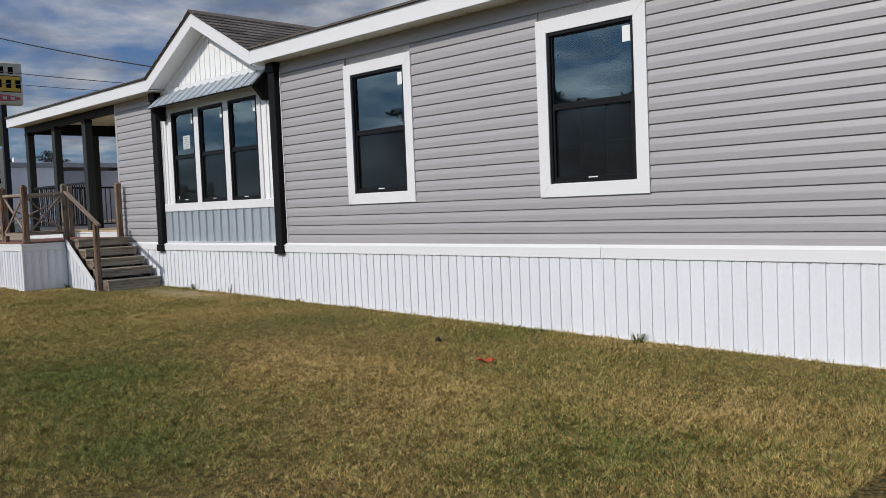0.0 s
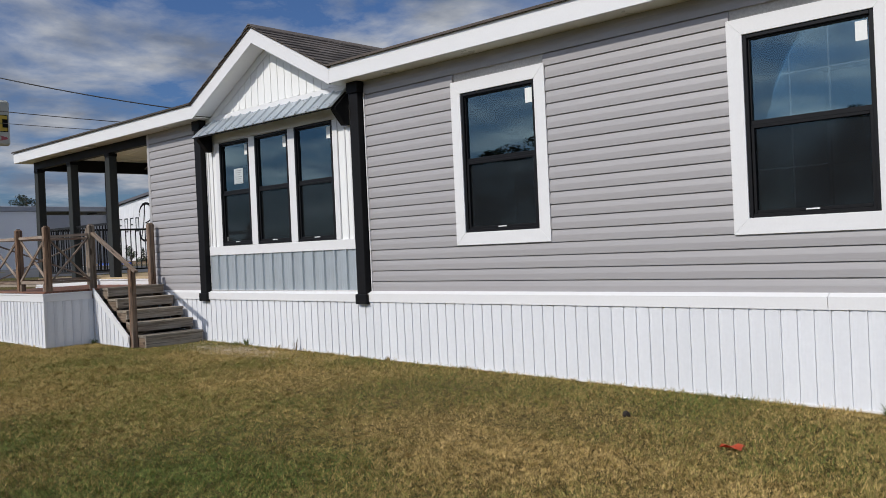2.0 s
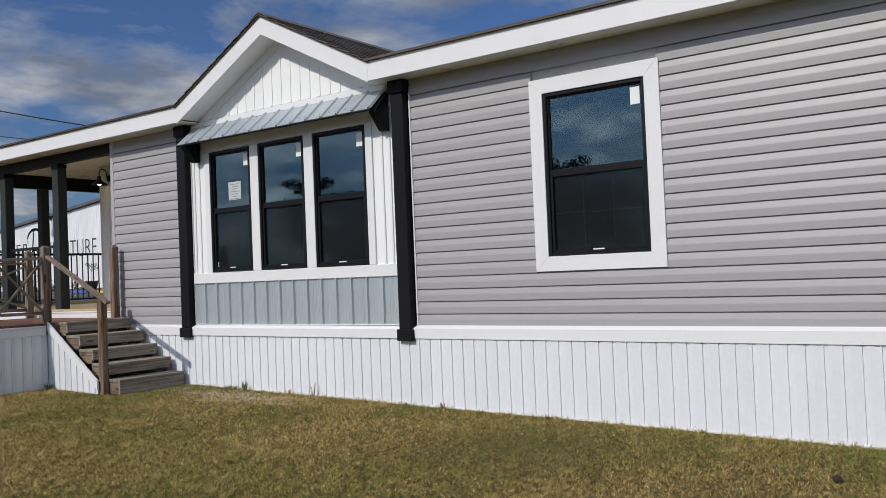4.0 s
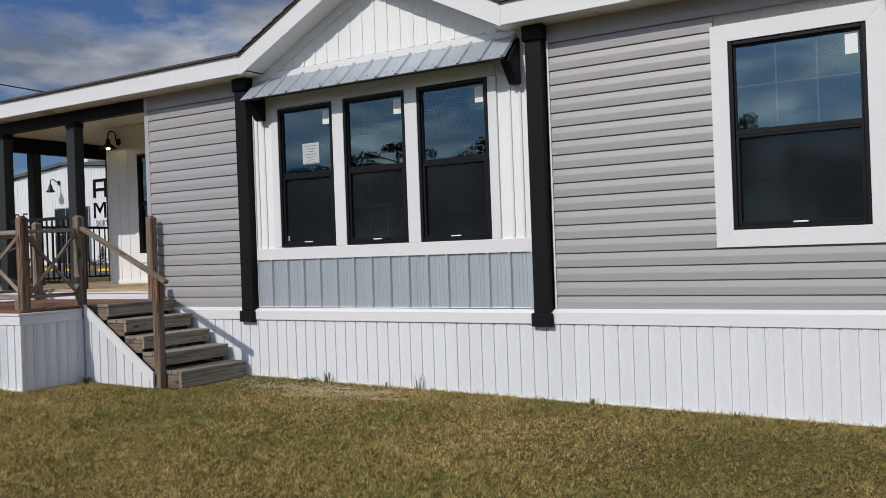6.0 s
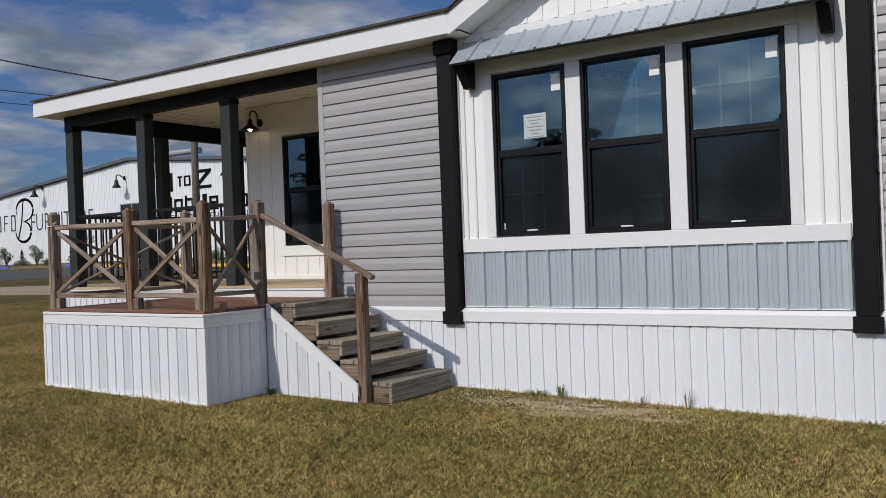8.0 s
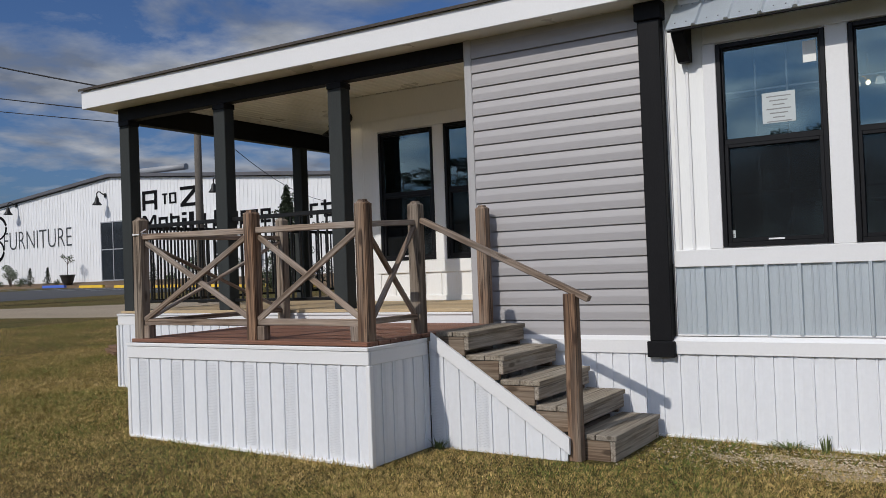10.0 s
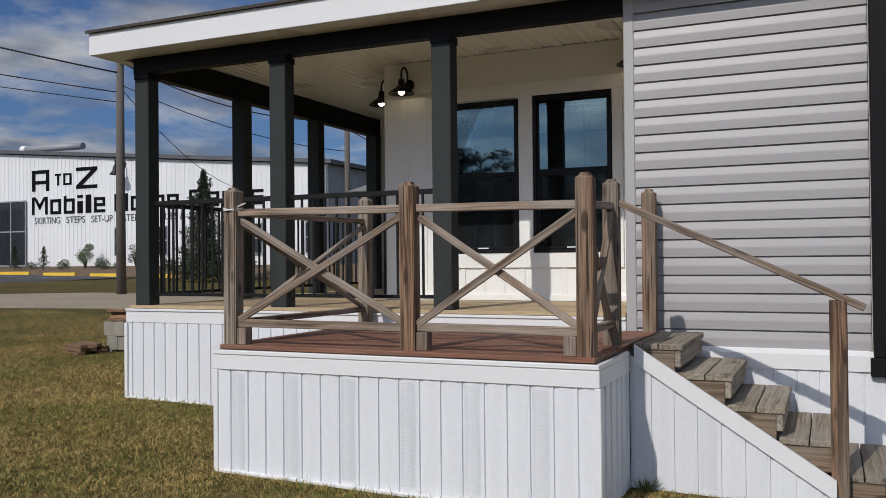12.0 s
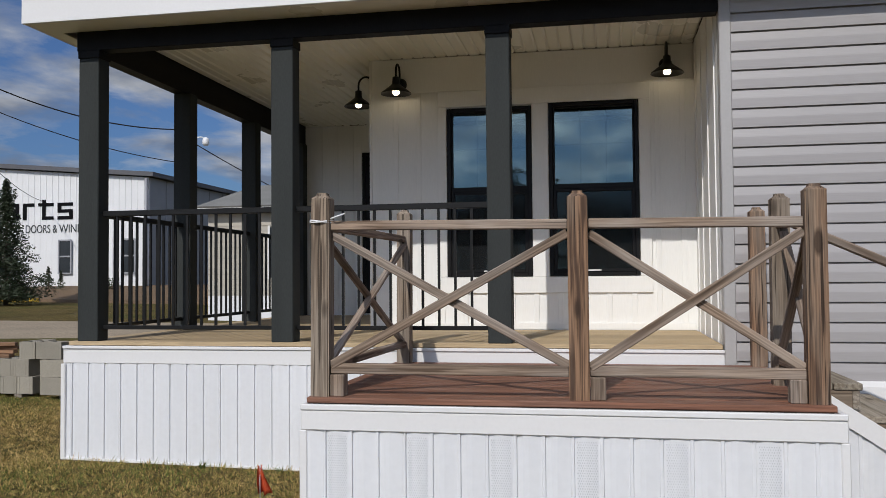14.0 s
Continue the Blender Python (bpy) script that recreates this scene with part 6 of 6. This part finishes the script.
def leaf_cloud(bm, centre, radii, n, size, rng):
    for _ in range(n):
        while True:
            d = Vector((rng.uniform(-1, 1), rng.uniform(-1, 1), rng.uniform(-1, 1)))
            if 0.2 < d.length < 1:
                break
        c = Vector(centre) + Vector((d.x * radii[0], d.y * radii[1], d.z * radii[2]))
        q = Euler((rng.uniform(-0.9, 0.9), rng.uniform(-0.9, 0.9), rng.uniform(0, 6.3))).to_quaternion()
        s = size * rng.uniform(0.5, 1.2)
        bm.faces.new([bm.verts.new(c + q @ Vector(v)) for v in ((-s, -s * 0.35, 0), (0, -s * 0.55, s * 0.1), (s, 0, 0), (0, s * 0.55, -s * 0.1))])


def plant(name, label, category, group, trunk, crown, leaf):
    t = thing(name, (0, 0, 0), label, category, group)
    part("trunk", trunk, BARK, t)
    part("crown", crown, leaf, t)
    return t


def shrub(seed, h, r):
    rng = random.Random(seed)
    tr, cr = bmesh.new(), bmesh.new()
    for k in range(9):
        a = k * 2.4
        q = r * rng.uniform(0.25, 0.75)
        tip = Vector((math.cos(a) * q, math.sin(a) * q, h * rng.uniform(0.3, 0.88)))
        tube([(0, 0, -0.1), tip * 0.5 + Vector((0, 0, h * 0.1)), tip], [0.025, 0.016, 0.006], 5, tr)
        leaf_cloud(cr, tip, (r * 0.42, r * 0.42, h * 0.17), 95, 0.062, rng)
    leaf_cloud(cr, (0, 0, h * 0.5), (r * 0.6, r * 0.6, h * 0.4), 170, 0.062, rng)
    return plant("shrub", "small leafy green shrub in the mulch bed", "shrub", "shrubs by the warehouse", tr, cr, LEAF)


def upright_shrub(seed, h, r):
    rng = random.Random(seed)
    tr, cr = bmesh.new(), bmesh.new()
    tube([(0, 0, -0.1), (0.02, 0, h * 0.5), (0, 0.02, h * 0.96)], [0.03, 0.02, 0.006], 5, tr)
    for k in range(26):
        z = h * (0.06 + 0.9 * k / 25)
        q = r * (1 - z / h * 0.92) * rng.uniform(0.45, 1.1)
        tip = Vector((math.cos(k * 2.4) * q, math.sin(k * 2.4) * q, z + 0.05))
        tube([(0, 0, z * 0.9), tip], [0.012, 0.004], 4, tr)
        leaf_cloud(cr, tip * 0.8 + Vector((0, 0, z * 0.2)), (q * 0.45 + 0.05, q * 0.45 + 0.05, 0.11), 42, 0.05, rng)
    return plant("conical_shrub", "small dark conical evergreen in the mulch bed", "shrub", "conical shrubs by the warehouse", tr, cr, CEDARLEAF)


def low_clump(seed, h, r):
    rng = random.Random(seed)
    tr, cr = bmesh.new(), bmesh.new()
    for k in range(7):
        a = k * 2.4
        tip = Vector((math.cos(a) * r * 0.6, math.sin(a) * r * 0.6, h * rng.uniform(0.4, 0.9)))
        tube([(0, 0, -0.1), tip], [0.012, 0.004], 4, tr)
        leaf_cloud(cr, tip * 0.7, (r * 0.5, r * 0.4, h * 0.36), 55, 0.05, rng)
    return plant("low_plant", "low grassy plant in the mulch bed", "plant", "low plants by the warehouse", tr, cr, LEAF)


bed = {"s": shrub(1, 1.5, 0.62), "c": upright_shrub(2, 1.45, 0.42), "l": low_clump(3, 0.62, 0.5)}
used = set()
spots = [(76.6, "s", 0.9), (75.0, "l", 1.0), (73.2, "s", 1.05), (72.2, "l", 0.8), (71.25, "c", 0.8), (70.4, "l", 0.8), (69.5, "s", 1.1), (68.2, "l", 1.0), (66.8, "c", 1.0), (65.2, "c", 1.0), (64.1, "l", 0.7),
         (56.6, "c", 1.15), (55.5, "l", 0.8), (54.45, "c", 1.05), (52.85, "l", 1.0), (51.45, "s", 1.0), (50.05, "l", 1.1), (48.9, "l", 0.7), (47.8, "s", 0.95), (45.6, "l", 1.0), (44.2, "c", 0.8), (42.4, "l", 0.9), (40.8, "c", 0.85), (40.1, "c", 0.7), (37.8, "l", 1.0)]
for k, (y, kind_of, s) in enumerate(spots):
    m = Matrix.Translation((36.0 - 0.12 * (k % 3), y, 1.1)) @ Matrix.Rotation(k * 1.7, 4, "Z") @ Matrix.Diagonal((s, s, s, 1))
    if kind_of in used:
        copy_thing(bed[kind_of], m)
    else:
        bed[kind_of].matrix_basis = m
        used.add(kind_of)

# urn with a little standard tree
rng = random.Random(9)
URN = surf("dark_glazed_urn", (0.03, 0.028, 0.027), var=0.2, rough=0.45, bump=0.1)
urn = thing("planted_urn", (35.9, 62.9, 1.1), "dark urn with a small sparse tree by the warehouse", "planter")
at = Matrix.Translation((35.9, 62.9, 1.1))
part("pot", lathe([(0.0, 0.0), (0.26, 0.0), (0.30, 0.05), (0.40, 0.35), (0.45, 0.56), (0.49, 0.60), (0.49, 0.66), (0.43, 0.66), (0.40, 0.58), (0.0, 0.56)], 24), URN, urn, m=at)
tr, cr = bmesh.new(), bmesh.new()
tube([(0, 0, 0.5), (0.03, 0.02, 1.3), (0, 0, 1.9)], [0.03, 0.022, 0.01], 6, tr)
for k in range(9):
    tip = Vector((math.cos(k * 2.4) * 0.32, math.sin(k * 2.4) * 0.32, rng.uniform(1.5, 2.25)))
    tube([(0.01, 0.01, 1.35), tip], [0.012, 0.004], 4, tr)
    leaf_cloud(cr, tip, (0.16, 0.16, 0.14), 26, 0.055, rng)
part("trunk", tr, BARK, urn, m=at)
part("crown", cr, LEAF, urn, m=at)

rng = random.Random(4)
tr, cr = bmesh.new(), bmesh.new()
tube([(0, 0, -0.2), (0.03, 0, 2.2), (0, 0, 4.7)], [0.11, 0.07, 0.02], 7, tr)
for k in range(130):
    z = 0.12 + 4.5 * (k / 129) ** 1.35
    r = 1.95 * (1 - (z / 4.75)) ** 0.85 * rng.uniform(0.45, 1.1) * (0.72 + 0.28 * math.sin(z * 3.1 + k))
    a = k * 2.4
    tip = Vector((math.cos(a) * r, math.sin(a) * r, z + 0.16))
    tube([(0, 0, z), tip], [0.02, 0.005], 4, tr)
    leaf_cloud(cr, tip * 0.75 + Vector((0, 0, z * 0.25)), (r * 0.42 + 0.05, r * 0.42 + 0.05, 0.22), 50 + int(120 * r), 0.06, rng)
cedar = plant("cedar", "dark green conical cedar before the warehouse", "conifer", "", tr, cr, CEDARLEAF)
cedar.matrix_basis = Matrix.Translation((31.0, 39.2, ground_z(31, 39.2)))


def pine(seed, h, spread, low=0.45):
    rng = random.Random(seed)
    tr, cr = bmesh.new(), bmesh.new()
    lean = rng.uniform(-0.4, 0.4)
    tube([(0, 0, -0.3), (lean * 0.4, 0, h * 0.5), (lean, 0, h * 0.97)], [h * 0.022, h * 0.015, h * 0.004], 7, tr)
    for k in range(22):
        z = h * (low + (0.96 - low) * k / 21)
        r = spread * (0.55 + 0.6 * math.sin(math.pi * min(1, (z / h - low) / (1 - low) * 0.8 + 0.15))) * rng.uniform(0.5, 1.15)
        a = k * 2.4 + rng.uniform(-0.4, 0.4)
        tip = Vector((lean * z / h + math.cos(a) * r, math.sin(a) * r, z + rng.uniform(0.0, 0.5)))
        tube([(lean * z / h, 0, z - 0.2), tip], [0.06, 0.015], 4, tr)
        leaf_cloud(cr, tip, (spread * 0.36, spread * 0.36, h * 0.045), 130, 0.17, rng)
        leaf_cloud(cr, tip * 0.6 + Vector((0, 0, z * 0.4)), (spread * 0.3, spread * 0.3, h * 0.04), 65, 0.17, rng)
    return plant("pine_tree", "tall dark green pine on the skyline", "tree", "far trees", tr, cr, PINELEAF)


kinds = [pine(11, 12.0, 2.6), pine(12, 10.0, 3.2, 0.3), pine(13, 8.5, 3.4, 0.2)]
rng = random.Random(21)
sites = []
for k in range(34):                       # wood beyond the other side of the lawn
    sites.append((-58 + rng.uniform(-7, 7), -22 + 2.9 * k + rng.uniform(-1, 1), rng.choice((0, 1, 2, 1, 2)), rng.uniform(0.6, 1.18)))
for x, k, s in ((40.5, 0, 0.9), (43.0, 2, 0.9), (46.5, 1, 0.7), (49.2, 0, 1.05), (52.0, 2, 0.75), (55.5, 1, 0.85), (59.0, 1, 0.95), (62.5, 2, 1.05), (66.5, 1, 1.0), (71.0, 2, 1.1), (76.0, 1, 1.0), (36.5, 1, 0.8), (82.0, 2, 1.1)):
    sites.append((x, 126 + rng.uniform(-4, 6), k, s * 0.8))
first = [True, True, True]
for x, y, k, s in sites:
    m = Matrix.Translation((x, y, ground_z(x, y))) @ Matrix.Rotation(rng.uniform(0, 6), 4, "Z") @ Matrix.Diagonal((s, s, s, 1))
    if first[k]:
        kinds[k].matrix_basis, first[k] = m, False
    else:
        copy_thing(kinds[k], m @ Matrix.Diagonal((*[1 / v for v in kinds[k].scale], 1)))

# low building beyond the sign
low = thing("low_warehouse", (32, 80, 1), "long low pale metal building, the shade of one side put in as grey", "warehouse")
part("front_wall", box(18.0, 30.8, 80.0, 80.2, 0.7, 5.9), STEEL, low)
# same pale building: the darker steel paints this side's shade
part("side_wall", box(30.8, 38.0, 80.05, 80.25, 0.7, 5.6), GREYSHADE_STEEL, low)
part("roof_edge", box(17.8, 38.2, 79.85, 100, 5.9, 6.35, 0.03), GREYSHADE_STEEL, low)
part("roof_vent", box(27.6, 28.0, 82, 82.4, 6.35, 6.9), STEEL, low)

# neighbouring home behind the porch
TAN = surf("tan_vinyl_siding", (0.42, 0.39, 0.33), var=0.04, rough=0.5, bump=0.05)
GREYROOF = surf("grey_asphalt_shingle", (0.20, 0.20, 0.185), var=0.2, rough=0.9, bump=0.4)
nb = thing("neighbour_home", (23.5, 22, 0.5), "tan vinyl-sided manufactured home with a grey roof", "house")
NX, NY0, NY1 = 24.0, 12.0, 27.4
gz0 = ground_z(NX, 24)
for k in range(17):
    z = gz0 + 0.75 + 0.15 * k
    part("siding_board", prism([(NX + 0.02, z), (NX - 0.012, z), (NX, z + 0.15), (NX + 0.02, z + 0.15)], "y", NY0, NY1), TAN, nb)
part("wall", box(NX + 0.02, NX + 8, NY0, NY1, gz0 + 0.7, 3.4), TAN, nb)
part("skirt", box(NX, NX + 0.02, NY0, NY1, gz0 - 0.05, gz0 + 0.75), SKIRT, nb)
part("fascia", box(NX - 0.32, NX - 0.3, NY0 - 0.2, NY1 + 0.2, 3.32, 3.5), WHITE, nb)
part("roof", prism([(NX - 0.35, 3.5), (NX + 4, 4.55), (NX + 8.3, 3.5), (NX + 8.3, 3.42), (NX - 0.3, 3.42)], "y", NY0 - 0.25, NY1 + 0.25), GREYROOF, nb)
for y in (25.1, 22.4, 19.5):
    w = part("window", box(NX - 0.03, NX - 0.013, y - 0.45, y + 0.45, 1.5, 2.9), DARKGLASS, nb)
    part("window_frame", box(NX - 0.05, NX - 0.0305, y - 0.5, y - 0.44, 1.45, 2.95), WHITE, w)
    part("window_frame", box(NX - 0.05, NX - 0.0305, y + 0.44, y + 0.5, 1.45, 2.95), WHITE, w)


# ---------------- poles, wires and the roadside sign ----------------
POLE = surf("weathered_utility_pole", (0.115, 0.10, 0.085), var=0.3, rough=0.9, scale=5, bump=0.5, stretch=(2, 2, 0.15))
WIRE = surf("black_cable", (0.012, 0.012, 0.013), var=0.1, rough=0.6, bump=0)
p1 = thing("utility_pole", (21.1, 34.2, 0.4), "weathered wooden utility pole", "utility pole")
part("mast", tube([(21.0, 34.1, 0.3), (21.08, 34.2, 4.0), (21.14, 34.25, 7.75)], [0.15, 0.13, 0.11], 12), POLE, p1)
part("insulator", tube([(21.1, 34.2, 7.55), (21.0, 34.05, 7.6)], 0.05, 8), METAL, p1)
p2 = thing("utility_pole", (26.9, 29.55, 0.5), "slim grey pole with a street lamp", "utility pole")
part("mast", tube([(26.9, 29.55, 0.4), (26.9, 29.55, 6.45)], [0.11, 0.09], 10), POLE, p2)
part("lamp_arm", tube([(26.9, 29.55, 6.0), (27.0, 29.1, 6.05), (27.02, 28.95, 6.0)], 0.025, 6), METAL, p2)
part("lamp_head", lathe([(0.03, 0.12), (0.09, 0.08), (0.11, 0.0), (0.11, -0.09), (0.07, -0.14), (0.0, -0.15)], 14), STEEL, p2, "pale lamp head", m=Matrix.Translation((27.02, 28.95, 5.92)))


def cable(a, b, sag, r=0.014):
    a, b = Vector(a), Vector(b)
    pts = [a.lerp(b, k / 24) - Vector((0, 0, sag * 4 * (k / 24) * (1 - k / 24))) for k in range(25)]
    bm = tube(pts, r, 5)
    tagged(new("cable", mesh("cable", bm, WIRE)), "black overhead cable between poles", "cable", "overhead cables")


p0 = thing("utility_pole", (3.0, 56.5, 0.7), "tall wooden utility pole beyond the drive", "utility pole")
part("mast", tube([(3.0, 56.5, 0.5), (3.0, 56.5, 16.4)], [0.19, 0.13], 12), POLE, p0)
cable((21.1, 34.2, 7.25), (3.0, 56.5, 16.0), 1.0, 0.026)
cable((21.1, 34.2, 6.65), (3.0, 56.5, 11.5), 0.4, 0.018)
cable((21.1, 34.2, 6.35), (3.0, 56.5, 10.6), 0.4)
cable((21.1, 34.2, 7.6), (26.9, 29.55, 6.3), 0.55, 0.02)
cable((21.1, 34.2, 6.9), (26.9, 29.55, 5.2), 0.35)
cable((21.1, 34.2, 6.8), (37.0, 42.0, 5.2), 0.5)
cable((26.9, 29.55, 6.0), (29.0, 25.4, 3.6), 0.1, 0.018)

sg = thing("roadside_sign", (14.2, 43.3, 0.5), "tall roadside sign with yellow and red panels on black posts", "sign")
SY = 43.3
CREAM = surf("cream_sign_face", (0.55, 0.54, 0.46), var=0.05, rough=0.4, bump=0)
SIGNYEL = surf("yellow_sign_face", (0.62, 0.43, 0.05), var=0.05, rough=0.4, bump=0)
SIGNRED = surf("red_sign_face", (0.42, 0.09, 0.10), var=0.05, rough=0.4, bump=0)
part("post", box(14.18, 14.42, SY, SY + 0.24, 0.4, 6.68, 0.01), LAMPBLACK, sg)
part("post", box(12.2, 12.44, SY, SY + 0.24, 0.4, 6.68, 0.01), LAMPBLACK, sg)
part("cabinet", box(11.5, 15.2, SY - 0.05, SY + 0.3, 6.68, 8.72, 0.09), CREAM, sg)
part("yellow_panel", box(11.7, 15.08, SY - 0.07, SY - 0.051, 7.32, 8.02, 0.005), SIGNYEL, sg)
for a, b, c, d in ((11.7, 15.08, 8.02, 8.05), (11.7, 15.08, 7.29, 7.32), (15.06, 15.09, 7.29, 8.05)):
    part("panel_border", box(a, b, SY - 0.074, SY - 0.0705, c, d), SIGNBLACK, sg)
bm = prism([(13.0 + 2.08 * math.cos(a * math.pi / 12), 7.0 + 0.2 * math.sin(a * math.pi / 12)) for a in range(24)], "y", SY - 0.07, SY - 0.051)
part("red_oval", bm, SIGNRED, sg)
for k in range(6):
    part("text_bar", box(14.85 - 0.42 * k, 15.0 - 0.42 * k + 0.08, SY - 0.08, SY - 0.0745, 7.48, 7.86), SIGNBLACK, sg)
    part("text_bar", box(14.55 - 0.42 * k, 14.72 - 0.42 * k + 0.06, SY - 0.06, SY - 0.0505, 8.14, 8.46), SIGNBLACK, sg)
    part("text_bar", box(14.6 - 0.35 * k, 14.72 - 0.35 * k + 0.06, SY - 0.08, SY - 0.0705, 6.93, 7.07), CREAM, sg)
part("green_panel", box(12.5, 14.12, SY + 0.02, SY + 0.1, 4.75, 6.2, 0.01), surf("green_sign_face", (0.16, 0.2, 0.06), rough=0.5, bump=0), sg)
part("white_panel", box(12.5, 14.12, SY + 0.02, SY + 0.1, 2.2, 4.6, 0.01), CREAM, sg)
for k in range(4):
    part("text_bar", box(12.8, 13.95, SY + 0.01, SY + 0.0195, 2.5 + 0.5 * k, 2.75 + 0.5 * k), SIGNBLACK, sg)
